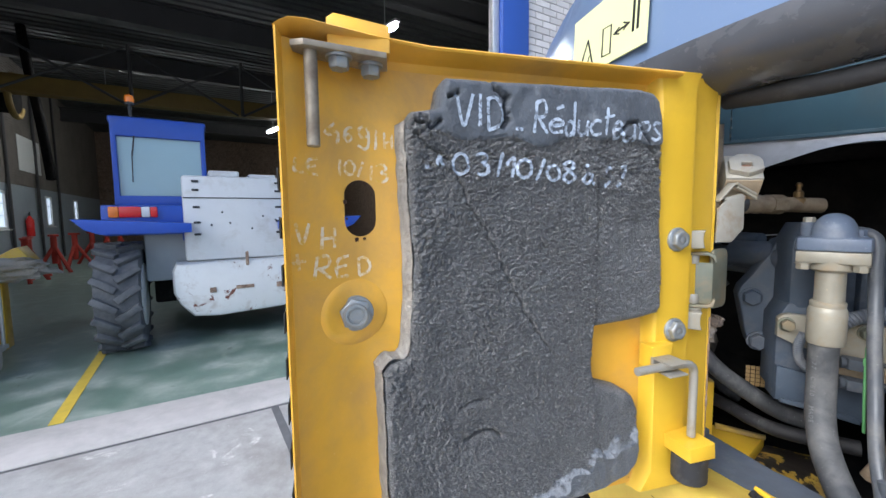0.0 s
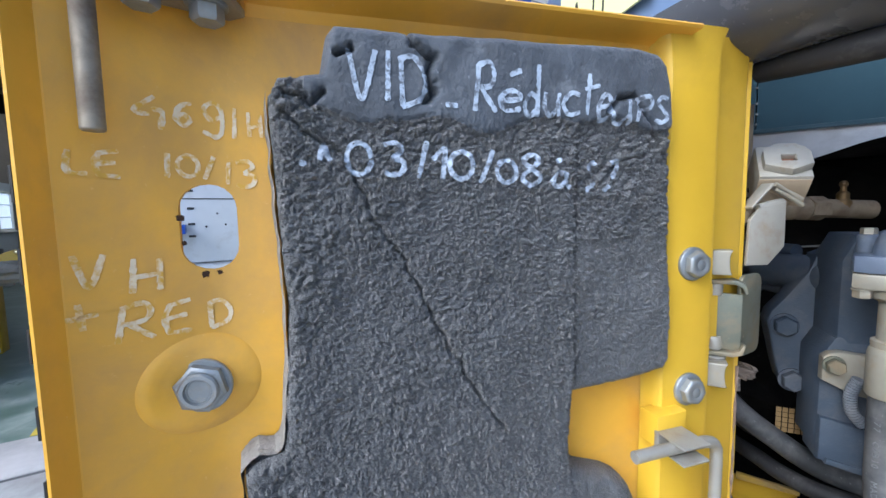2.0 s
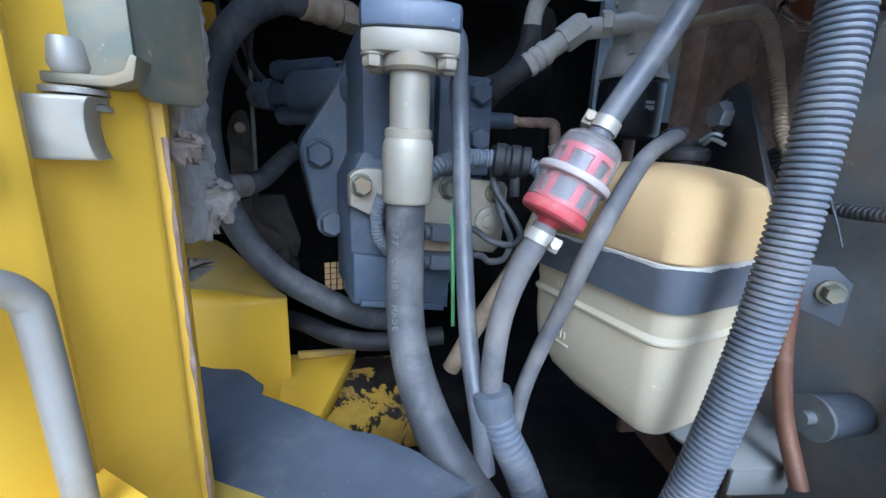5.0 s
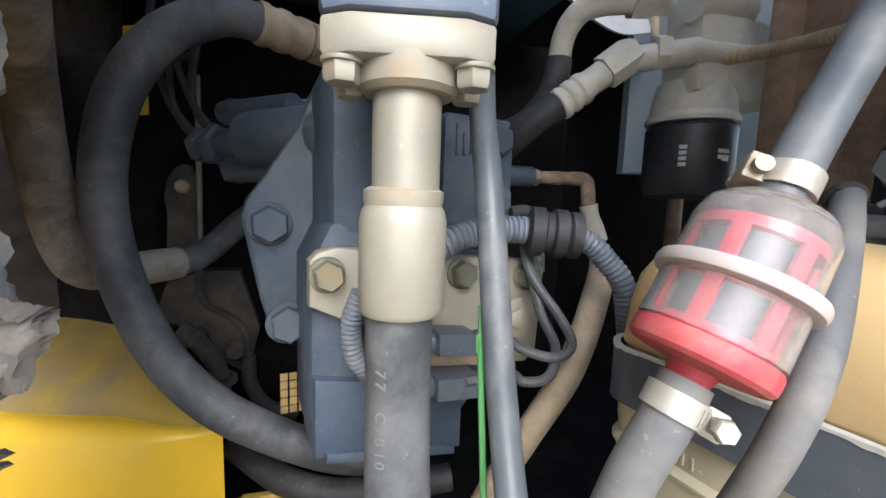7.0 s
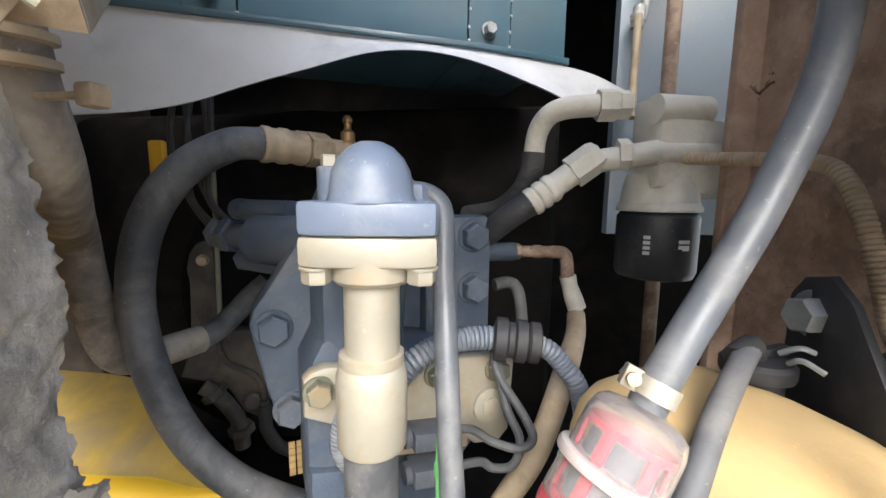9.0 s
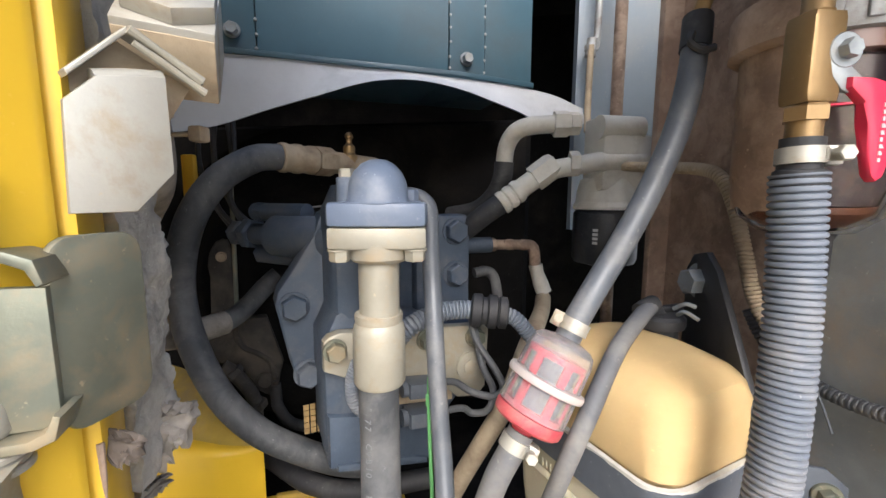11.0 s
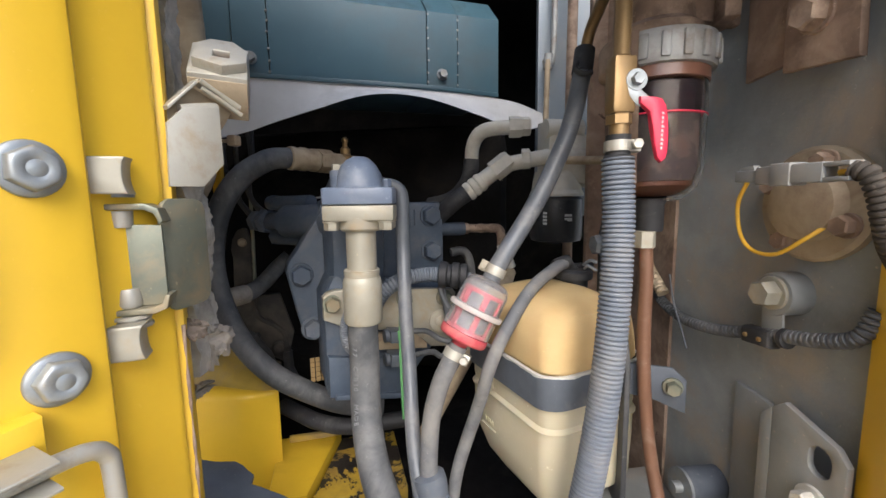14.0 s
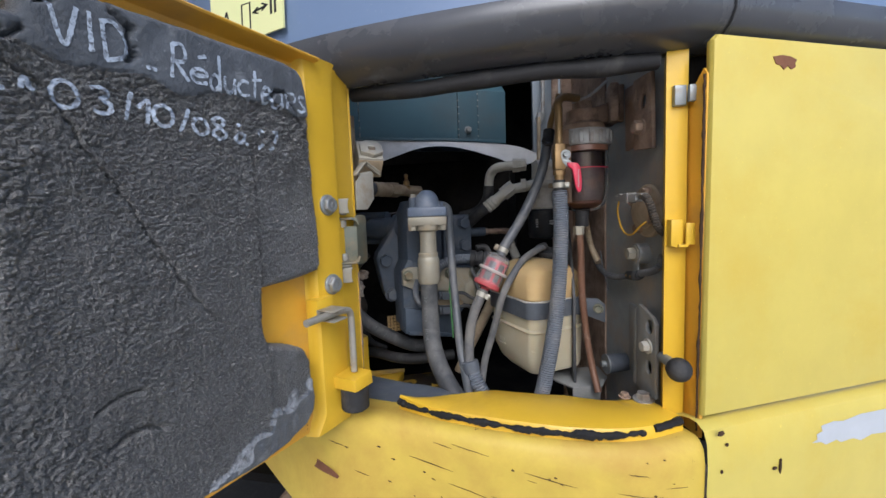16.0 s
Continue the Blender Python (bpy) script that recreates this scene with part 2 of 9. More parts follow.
STRAP = surface("blue_grey_strap", (0.078, 0.090, 0.110), 0.5, var=0.25, grain=40, dirt=(0.17, 0.17, 0.175), dirt_at=(0.5, 0.8), dirt_scale=14, chips=(0.4, 0.4, 0.4),
                chips_at=(0.72, 0.74), bump=0.1)
BRASS = surface("brass", (0.27, 0.175, 0.080), 0.40, 0.6, var=0.15, grain=60, dirt=(0.25, 0.17, 0.09), dirt_at=(0.5, 0.8), dirt_scale=40, bump=0.1)
RED_BASE = surface("dusty_red_plastic", (0.40, 0.050, 0.065), 0.5, var=0.15, grain=30, dirt=(0.42, 0.20, 0.16), dirt_at=(0.50, 0.80), dirt_scale=30, bump=0.08)
RED = surface("red_plastic", (0.60, 0.028, 0.07), 0.35, var=0.08, grain=30, bump=0.05, coat=0.2)
CLEAR = surface("milky_clear_plastic", (0.90, 0.87, 0.86), 0.15, var=0.03, trans=0.905, ior=1.20, bump=0.05, bump_scale=80)
MILKY = surface("milky_plastic", (0.66, 0.60, 0.57), 0.35, var=0.06, trans=0.45, ior=1.3, bump=0.05)
BOWL = surface("amber_filter_bowl", (0.84, 0.78, 0.74), 0.06, var=0.05, trans=1.0, ior=1.08, bump=0.03)
FLUID = surface("dark_red_fluid", (0.040, 0.036, 0.046), 0.15, var=0.2, grain=20, bump=0.0, coat=0.6)
WATER = surface("murky_water", (0.085, 0.078, 0.085), 0.2, var=0.35, grain=30, dirt=(0.16, 0.11, 0.085), dirt_at=(0.5, 0.75), dirt_scale=40, bump=0.0, coat=0.5)
SEDIMENT = surface("rusty_fluid", (0.16, 0.075, 0.05), 0.35, var=0.3, grain=30, bump=0.1, coat=0.4)
CASTGREY = surface("grey_cast_alloy", (0.36, 0.36, 0.35), 0.55, 0.4, var=0.2, grain=60, dirt=(0.20, 0.15, 0.11), dirt_at=(0.48, 0.75), dirt_scale=22, bump=0.3, bump_scale=300)
CASTPALE = surface("dusty_pale_casting", (0.53, 0.51, 0.45), 0.6, 0.0, var=0.18, grain=40, dirt=(0.33, 0.285, 0.23), dirt_at=(0.5, 0.82), dirt_scale=18, bump=0.25)
TAN = surface("dusty_tan_casting", (0.40, 0.32, 0.22), 0.7, 0.15, var=0.3, grain=40, dirt=(0.20, 0.135, 0.09), dirt_at=(0.48, 0.75), dirt_scale=25, bump=0.25)
CASTDUST = surface("dusty_grey_plate", (0.23, 0.235, 0.23), 0.5, var=0.25, grain=20, dirt=(0.32, 0.25, 0.19), dirt_at=(0.5, 0.8), dirt_scale=10, bump=0.15)
COPPER = surface("brown_tube", (0.17, 0.088, 0.056), 0.45, 0.2, var=0.2, grain=40, dirt=(0.28, 0.20, 0.15), dirt_at=(0.55, 0.8), dirt_scale=30, bump=0.1)
BLACKPLASTIC = surface("black_plastic", (0.030, 0.031, 0.034), 0.45, var=0.2, grain=50, dirt=(0.10, 0.095, 0.09), dirt_at=(0.52, 0.85), dirt_scale=25, bump=0.1)
FILTERCAN = surface("black_filter_can", (0.020, 0.023, 0.028), 0.35, var=0.2, grain=30, dirt=(0.09, 0.085, 0.08), dirt_at=(0.5, 0.85), dirt_scale=14, bump=0.08)
FADED = surface("faded_hose_print", (0.15, 0.155, 0.16), 0.6, var=0.4, grain=150, bump=0.0)
PRINT = surface("pale_print", (0.45, 0.46, 0.46), 0.6, var=0.25, grain=120, bump=0.0)
WIRE_YELLOW = surface("yellow_wire", (0.72, 0.42, 0.04), 0.45, var=0.1, bump=0.05)
GREEN = surface("green_tie", (0.07, 0.20, 0.07), 0.5, var=0.15, bump=0.05)
HOOD = surface("blue_grey_hood_paint", (0.16, 0.225, 0.36), 0.28, var=0.05, grain=8, dirt=(0.22, 0.25, 0.32), dirt_at=(0.55, 0.9), dirt_scale=3, bump=0.03, bump_scale=60, coat=0.4)
# Hood paint darkened: the lip's underside shade is put into its colour.
HOOD_SHADED = surface("shaded_hood_lip", (0.070, 0.073, 0.082), 0.24, var=0.15, grain=14, dirt=(0.13, 0.125, 0.125), dirt_at=(0.5, 0.85), dirt_scale=8,
                   chips=(0.34, 0.24, 0.14), chips_at=(0.73, 0.75), chips_scale=18, bump=0.1, coat=0.3)
LABEL = surface("pale_yellow_label", (0.78, 0.80, 0.42), 0.4, var=0.04, grain=10, bump=0.02)
INK = surface("black_ink", (0.02, 0.02, 0.02), 0.5, var=0.1, bump=0.0)
PANEL = surface("pale_blue_grey_panel", (0.25, 0.295, 0.34), 0.32, var=0.08, grain=10, dirt=(0.34, 0.33, 0.31), dirt_at=(0.5, 0.85), dirt_scale=7, bump=0.05)
GREYPATCH = surface("grey_filler_patch", (0.46, 0.49, 0.53), 0.6, var=0.1, grain=20, bump=0.1)
# yard and workshop
CONCRETE = surface("worn_concrete", (0.40, 0.395, 0.385), 0.85, var=0.22, grain=16, dirt=(0.24, 0.225, 0.21), dirt_at=(0.45, 0.7), dirt_scale=1.6,
                   chips=(0.58, 0.57, 0.55), chips_at=(0.62, 0.68), chips_scale=4, bump=0.4, bump_scale=60, bump_dist=0.006)
CONCRETE_STRIP = surface("pale_concrete", (0.46, 0.44, 0.43), 0.8, var=0.12, grain=10, dirt=(0.32, 0.31, 0.30), dirt_at=(0.5, 0.8), dirt_scale=2, bump=0.2, bump_scale=50, bump_dist=0.004)
GREENFLOOR = surface("worn_green_floor", (0.135, 0.200, 0.165), 0.30, var=0.22, grain=6, dirt=(0.36, 0.40, 0.36), dirt_at=(0.44, 0.66), dirt_scale=2.2,
                     chips=(0.03, 0.05, 0.04), chips_at=(0.66, 0.74), chips_scale=1.5, bump=0.1, bump_scale=30, bump_dist=0.003)
LINE = surface("yellow_floor_line", (0.62, 0.45, 0.06), 0.6, var=0.15, grain=12, dirt=(0.25, 0.28, 0.16), dirt_at=(0.58, 0.66), dirt_scale=7, bump=0.05)
JOINT = surface("dark_joint", (0.11, 0.11, 0.115), 0.8, var=0.3, grain=14, bump=0.3, bump_scale=60)
TELEBLUE = surface("bright_blue_paint", (0.022, 0.075, 0.42), 0.35, var=0.08, grain=6, dirt=(0.06, 0.10, 0.32), dirt_at=(0.55, 0.85), dirt_scale=3, bump=0.03, coat=0.2)
JAMBBLUE = surface("deep_blue_door_paint", (0.025, 0.07, 0.30), 0.4, var=0.08, grain=4, bump=0.05)
TELEWHITE = surface("chipped_white_paint", (0.70, 0.71, 0.72), 0.4, var=0.05, grain=6, dirt=(0.52, 0.50, 0.47), dirt_at=(0.52, 0.8), dirt_scale=4,
                    chips=(0.20, 0.07, 0.05), chips_at=(0.70, 0.715), chips_scale=7, bump=0.05)
TELERUST = surface("rust_scabbed_white_paint", (0.72, 0.73, 0.73), 0.45, var=0.06, grain=6, dirt=(0.50, 0.46, 0.42), dirt_at=(0.52, 0.72), dirt_scale=5,
                   chips=(0.16, 0.055, 0.035), chips_at=(0.605, 0.625), chips_scale=4.5, bump=0.08)
TELEGREY = surface("light_grey_paint", (0.33, 0.36, 0.38), 0.5, var=0.08, grain=6, bump=0.05)
TYRE = surface("dusty_tyre", (0.072, 0.077, 0.086), 0.8, var=0.2, grain=20, dirt=(0.16, 0.165, 0.175), dirt_at=(0.4, 0.75), dirt_scale=5, bump=0.2, bump_scale=60)
GLASS = surface("cab_glass", (0.30, 0.44, 0.50), 0.05, var=0.02, bump=0.0, coat=1.0, metal=0.0)
LAMPRED = surface("red_lens", (0.70, 0.02, 0.02), 0.2, var=0.05, bump=0.0, coat=0.5)
LAMPORANGE = surface("orange_lens", (0.85, 0.22, 0.02), 0.2, var=0.05, bump=0.0, coat=0.5)
LAMPWHITE = surface("clear_lens", (0.75, 0.75, 0.75), 0.2, var=0.05, bump=0.0, coat=0.5)
WALLPAINT = surface("blue_grey_wall_paint", (0.30, 0.335, 0.37), 0.7, var=0.08, grain=3, dirt=(0.28, 0.32, 0.36), dirt_at=(0.5, 0.85), dirt_scale=0.8, bump=0.1, bump_scale=20)
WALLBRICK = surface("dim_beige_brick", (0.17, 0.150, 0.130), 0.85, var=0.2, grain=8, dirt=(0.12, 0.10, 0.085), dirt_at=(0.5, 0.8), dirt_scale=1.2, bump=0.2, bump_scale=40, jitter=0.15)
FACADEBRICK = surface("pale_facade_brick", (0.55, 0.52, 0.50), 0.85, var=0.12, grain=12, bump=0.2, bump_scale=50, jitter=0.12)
MORTAR = surface("mortar", (0.30, 0.29, 0.28), 0.9, var=0.15, grain=20, bump=0.2)
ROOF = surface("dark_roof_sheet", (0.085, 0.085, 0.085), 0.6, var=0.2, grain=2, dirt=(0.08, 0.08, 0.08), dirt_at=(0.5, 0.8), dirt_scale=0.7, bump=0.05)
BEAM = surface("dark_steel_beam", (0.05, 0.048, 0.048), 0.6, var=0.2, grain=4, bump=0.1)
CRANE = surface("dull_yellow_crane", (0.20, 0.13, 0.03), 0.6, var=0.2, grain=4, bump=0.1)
WHITE = surface("white_frame", (0.72, 0.72, 0.70), 0.5, var=0.06, grain=8, bump=0.05)
REDSTAND = surface("red_stand_paint", (0.42, 0.035, 0.02), 0.45, var=0.15, grain=8, dirt=(0.22, 0.04, 0.03), dirt_at=(0.5, 0.8), dirt_scale=5, bump=0.08)
GALV = surface("galvanised_tube", (0.55, 0.55, 0.54), 0.4, 0.7, var=0.15, grain=20, bump=0.06)
CRATE = surface("pale_blue_crate", (0.38, 0.48, 0.58), 0.55, var=0.1, grain=12, bump=0.08)
CRATE_DARK = surface("blue_grey_crate", (0.14, 0.19, 0.24), 0.55, var=0.12, grain=12, bump=0.08)
FILM = surface("crumpled_clear_film", (0.62, 0.60, 0.56), 0.25, var=0.15, grain=14, bump=0.8, bump_scale=14, bump_dist=0.03, trans=0.5, ior=1.15)
MESHGOLD = surface("perforated_plate", (0.40, 0.27, 0.12), 0.6, var=0.2, bump=0.1)


def glowing(name, col, power):
    m = bpy.data.materials.new(name)
    m.use_nodes = True
    b = m.node_tree.nodes["Principled BSDF"]
    b.inputs["Base Color"].default_value = (*col, 1)
    b.inputs["Emission Color"].default_value = (*col, 1)
    b.inputs["Emission Strength"].default_value = power
    return m


TUBELIGHT = glowing("lit_tube", (1.0, 0.98, 0.92), 130.0)
# Window panes emit the daylight themselves.
DAYPANE = glowing("daylight_glow_pane", (0.80, 0.88, 1.0), 0.4)

# ---- builders ----
def thing(name, base, label, category, group="", kind=""):
    """An empty at the thing's base."""
    ob = new(name)
    ob.empty_display_size = 0.02
    ob.location = base
    return tagged(ob, label, category, group, kind)


def part(name, bm, material, parent=None, label="", m=None, soft=35):
    """Links a bmesh, built in world places or in the frame m, as one mesh under a thing or part."""
    if m is not None:
        bm.transform(m)
    bmesh.ops.recalc_face_normals(bm, faces=bm.faces)
    for f in bm.faces:
        f.smooth = True
    for e in bm.edges:
        e.smooth = len(e.link_faces) == 2 and e.calc_face_angle(0) < radians(soft)
    lo = Vector([min(v.co[i] for v in bm.verts) for i in range(3)])
    hi = Vector([max(v.co[i] for v in bm.verts) for i in range(3)])
    c = (lo + hi) / 2
    bm.transform(Matrix.Translation(-c))
    me = bpy.data.meshes.new(name)
    bm.to_mesh(me)
    bm.free()
    me.materials.append(material)
    ob = new(name, me)
    ob.location = c
    if parent:
        ob.parent = parent
        ob.matrix_parent_inverse = Matrix.Translation(-parent.location)
    return tagged(ob, label)


def single(name, bm, material, label, category, group="", kind="", m=None, soft=35):
    """A thing that is one mesh."""
    return tagged(part(name, bm, material, None, "", m, soft), label, category, group, kind)


def box(bm, lo, hi, bevel=0.0, m=None):
    r = bmesh.ops.create_cube(bm, size=1.0)
    vs = r["verts"]
    for v in vs:
        v.co = Vector([lo[i] + (v.co[i] + 0.5) * (hi[i] - lo[i]) for i in range(3)])
    es = list({e for v in vs for e in v.link_edges})
    if bevel:
        out = bmesh.ops.bevel(bm, geom=es, offset=bevel, segments=2, profile=0.5, affect="EDGES", clamp_overlap=True)
        vs = list({v for f in out["faces"] for v in f.verts} | {v for v in vs if v.is_valid})
    if m is not None:
        bmesh.ops.transform(bm, matrix=m, verts=vs)
    return vs


def prism(bm, outline, d0, d1, bevel=0.0, m=None, holes=()):
    """A plate: outline and holes in (x, z), from y = d0 to y = d1."""
    if not holes:
        front = [bm.verts.new((x, d0, z)) for x, z in outline]
        faces = [bm.faces.new(front)]
    else:
        es = []
        for loop in (outline, *holes):
            vs = [bm.verts.new((x, d0, z)) for x, z in loop]
            es += [bm.edges.new((a, b)) for a, b in zip(vs, vs[1:] + vs[:1])]
        faces = [f for f in bmesh.ops.triangle_fill(bm, use_beauty=True, edges=es)["geom"] if isinstance(f, bmesh.types.BMFace)]
    vs = {v for f in faces for v in f.verts}
    grown = bmesh.ops.extrude_face_region(bm, geom=faces)["geom"]
    top = [v for v in grown if isinstance(v, bmesh.types.BMVert)]
    for v in top:
        v.co.y = d1
    vs |= set(top)
    if bevel:
        es = [e for e in {e for v in vs for e in v.link_edges} if len(e.link_faces) == 2 and e.calc_face_angle(0) > 0.6 and abs(e.verts[0].co.y - e.verts[1].co.y) < 1e-6]
        out = bmesh.ops.bevel(bm, geom=es, offset=bevel, segments=2, profile=0.5, affect="EDGES", clamp_overlap=True)
        vs = {v for v in vs if v.is_valid} | {v for f in out["faces"] for v in f.verts}
    if m is not None:
        bmesh.ops.transform(bm, matrix=m, verts=list(vs))
    return list(vs)


def smooth_line(pts, n=6):
    """A rounded line through the points."""
    p = [Vector(q) for q in pts]
    if len(p) < 3:
        return p
    p = [p[0] * 2 - p[1], *p, p[-1] * 2 - p[-2]]
    out = []
    for a, b, c, d in zip(p, p[1:], p[2:], p[3:]):
        for k in range(n):
            t = k / n
            out.append(0.5 * (2 * b + (c - a) * t + (2 * a - 5 * b + 4 * c - d) * t * t + (3 * b - a - 3 * c + d) * t ** 3))
    return out + [p[-2]]


def even_line(line, step):
    d = [0.0]
    for a, b in zip(line, line[1:]):
        d.append(d[-1] + (b - a).length)
    n = max(2, int(d[-1] / step) + 1)
    out, k = [], 0
    for i in range(n):
        s = d[-1] * i / (n - 1)
        while k < len(d) - 2 and d[k + 1] < s:
            k += 1
        f = (s - d[k]) / max(1e-9, d[k + 1] - d[k])
        out.append(line[k].lerp(line[k + 1], min(1, max(0, f))))
    return out


def sweep(bm, line, radii, seg=14, caps=True):
    t = (line[1] - line[0]).normalized()
    side = t.orthogonal().normalized()
    rings = []
    for i, p in enumerate(line):
        a, b = line[max(0, i - 1)], line[min(len(line) - 1, i + 1)]
        t = (b - a).normalized()
        side = (side - t * side.dot(t)).normalized()
        up = t.cross(side)
        r = radii[i] if isinstance(radii, list) else radii
        rings.append([bm.verts.new(p + (side * math.cos(2 * math.pi * k / seg) + up * math.sin(2 * math.pi * k / seg)) * r) for k in range(seg)])
    for a, b in zip(rings, rings[1:]):
        for k in range(seg):
            bm.faces.new((a[k], a[(k + 1) % seg], b[(k + 1) % seg], b[k]))
    if caps:
        bm.faces.new(rings[0][::-1])
        bm.faces.new(rings[-1])


def tube(bm, pts, r, seg=14, n=6):
    sweep(bm, smooth_line(pts, n), r, seg)


def corrugated(bm, pts, r, pitch, depth, seg=18):
    line = even_line(smooth_line(pts, 8), pitch / 4)
    sweep(bm, line, [r - depth * (0, 0.12, 1, 0.12)[i % 4] for i in range(len(line))], seg)


def rod(bm, a, b, r, r2=None, seg=18):
    sweep(bm, [Vector(a), Vector(b)], [r, r if r2 is None else r2], seg)


def lathe(bm, profile, at, axis=(0, 0, 1), seg=24):
    """Turns (radius, height) rows round an axis."""
    q = Vector((0, 0, 1)).rotation_difference(Vector(axis)).to_matrix()
    at = Vector(at)
    rings = [[bm.verts.new(at + q @ Vector((r * math.cos(2 * math.pi * k / seg), r * math.sin(2 * math.pi * k / seg), h))) for k in range(seg)] for r, h in profile]
    for a, b in zip(rings, rings[1:]):
        for k in range(seg):
            bm.faces.new((a[k], a[(k + 1) % seg], b[(k + 1) % seg], b[k]))
    bm.faces.new(rings[0][::-1])
    bm.faces.new(rings[-1])


def hexes(bm, at, axis, flats, height, washer=0.0, wash_h=0.0025, turn=0.0):
    """A bolt head: a washer, a chamfered hexagon and a shallow dish on top."""
    axis = Vector(axis).normalized()
    at = Vector(at)
    if washer:
        lathe(bm, [(washer, 0), (washer, wash_h * 0.7), (washer * 0.96, wash_h)], at, axis, 22)
        at = at + axis * wash_h
    r = flats / math.sqrt(3)
    q = Vector((0, 0, 1)).rotation_difference(axis).to_matrix()
    spin = Matrix.Rotation(turn, 3, "Z")
    ring = lambda rr, h: [bm.verts.new(at + q @ spin @ Vector((rr * math.cos(k * math.pi / 3), rr * math.sin(k * math.pi / 3), h))) for k in range(6)]
    rows = [ring(r, 0), ring(r, height * 0.82), ring(r * 0.87, height), ring(r * 0.6, height * 0.97)]
    for a, b in zip(rows, rows[1:]):
        for k in range(6):
            bm.faces.new((a[k], a[(k + 1) % 6], b[(k + 1) % 6], b[k]))
    bm.faces.new(rows[0][::-1])
    bm.faces.new(rows[-1])


def bolt(parent, at, axis, flats=0.019, height=0.010, washer=0.0, material=None, label="", turn=0.2, name="bolt"):
    b = bmesh.new()
    hexes(b, at, axis, flats, height, washer, turn=turn)
    return part(name, b, material or STEEL, parent, label, soft=25)


def worn_bolt(parent, at, axis, flats, height, washer, material, turn=0.2):
    """A flanged bolt whose corners are worn round, with a stamped ring on its head."""
    b = bmesh.new()
    axis = Vector(axis).normalized()
    q = Vector((0, 0, 1)).rotation_difference(axis).to_matrix()
    lathe(b, [(washer, 0), (washer, 0.0022), (washer * 0.95, 0.0032), (flats * 0.52, 0.0042)], at, axis, 30)
    rings = []
    for h, size, round_ in ((0.003, 1.02, 0.10), (0.0045, 1.0, 0.12), (height * 0.76, 0.99, 0.18), (height * 0.90, 0.95, 0.40), (height * 0.98, 0.87, 0.75), (height, 0.78, 1.0), (height, 0.46, 1.0), (height - 0.0003, 0.43, 1.0), (height - 0.0003, 0.38, 1.0), (height, 0.35, 1.0), (height, 0.02, 1.0)):
        ring_ = []
        for k in range(36):
            a = k * math.pi / 18
            corner = 0.5 * flats / math.cos((a + math.pi / 6) % (math.pi / 3) - math.pi / 6)
            r = size * ((1 - round_) * corner + round_ * 0.5 * flats * 1.04)
            ring_.append(b.verts.new(Vector(at) + q @ Vector((r * math.cos(a + turn), r * math.sin(a + turn), h))))
        rings.append(ring_)
    for a_, c_ in zip(rings, rings[1:]):
        for k in range(36):
            b.faces.new((a_[k], a_[(k + 1) % 36], c_[(k + 1) % 36], c_[k]))
    b.faces.new(rings[-1])
    return part("bolt", b, material, parent, soft=40)


def clamp(parent, at, axis, r, width=0.010, facing=(0, -1, 0.25)):
    """A worm-drive hose clamp: band, housing and screw."""
    b = bmesh.new()
    axis = Vector(axis).normalized()
    at = Vector(at)
    lathe(b, [(r, -width / 2), (r + 0.0012, -width / 2), (r + 0.0012, width / 2), (r, width / 2)], at, axis, 26)
    side = axis.cross(Vector(facing)).normalized()
    front = side.cross(axis).normalized()
    c = at + side * (r + 0.002)
    f = Matrix((side, axis, -front)).transposed().to_4x4()
    f.translation = c
    box(b, (-0.004, -width * 0.6, -0.006), (0.005, width * 0.6, 0.006), 0.001, f)
    rod(b, c - front * 0.010, c + front * 0.012, 0.0035)
    hexes(b, c + front * 0.012, front, 0.008, 0.004)
    for k in range(10):
        a = 0.5 + k * 0.16
        p = at + (Matrix.Rotation(a, 3, axis) @ front) * (r + 0.0014)
        tg = axis.cross((p - at).normalized())
        f = Matrix((tg, axis, (p - at).normalized())).transposed().to_4x4()
        f.translation = p
        box(b, (-0.0005, -width * 0.35, -0.0002), (0.0005, width * 0.35, 0.0004), 0, f)
    return part("hose_clamp", b, STEEL_PALE, parent, "bright worm-drive clamp")


def turned(origin, degrees_):
    """A frame with x along a wall, y into it and z up."""
    return Matrix.Translation(Vector((origin[0], origin[1], 0))) @ Matrix.Rotation(radians(degrees_), 4, "Z")


def lettering(text, size, m, material, parent, name="writing", label="", extrude=0.0006):
    """A word in the built-in font, as a mesh lying in the frame m."""
    cu = bpy.data.curves.new(name, "FONT")
    cu.body, cu.size, cu.extrude = text, size, extrude
    cu.resolution_u = 3
    tmp = bpy.data.objects.new(name, cu)
    me = bpy.data.meshes.new_from_object(tmp)
    b = bmesh.new()
    b.from_mesh(me)
    bpy.data.objects.remove(tmp)
    bpy.data.meshes.remove(me)
    return part(name, b, material, parent, label, m, soft=20)


BODY = 27.0                      # the machine's long side, in degrees from x
A = Vector((math.cos(radians(BODY)), math.sin(radians(BODY)), 0))
B = Vector((-A.y, A.x, 0))

# ---- yard and workshop ----
b = bmesh.new()
bmesh.ops.create_grid(b, x_segments=8, y_segments=8, size=300)
single("ground", b, CONCRETE, "worn grey concrete yard with pale scrapes", "ground", kind="structure", m=Matrix.Translation((0, 0, -0.02)))
b = bmesh.new()
box(b, (-3.30, -9, -0.02), (-2.0, 9, 0.0))
single("pavement_1", b, CONCRETE, "worn concrete apron before the workshop", "pavement", kind="structure")
b = bmesh.new()
box(b, (-2.0, -9, -0.02), (12, 9, -0.004))
single("pavement_2", b, CONCRETE, "worn concrete yard slab under the machine", "pavement", kind="structure")
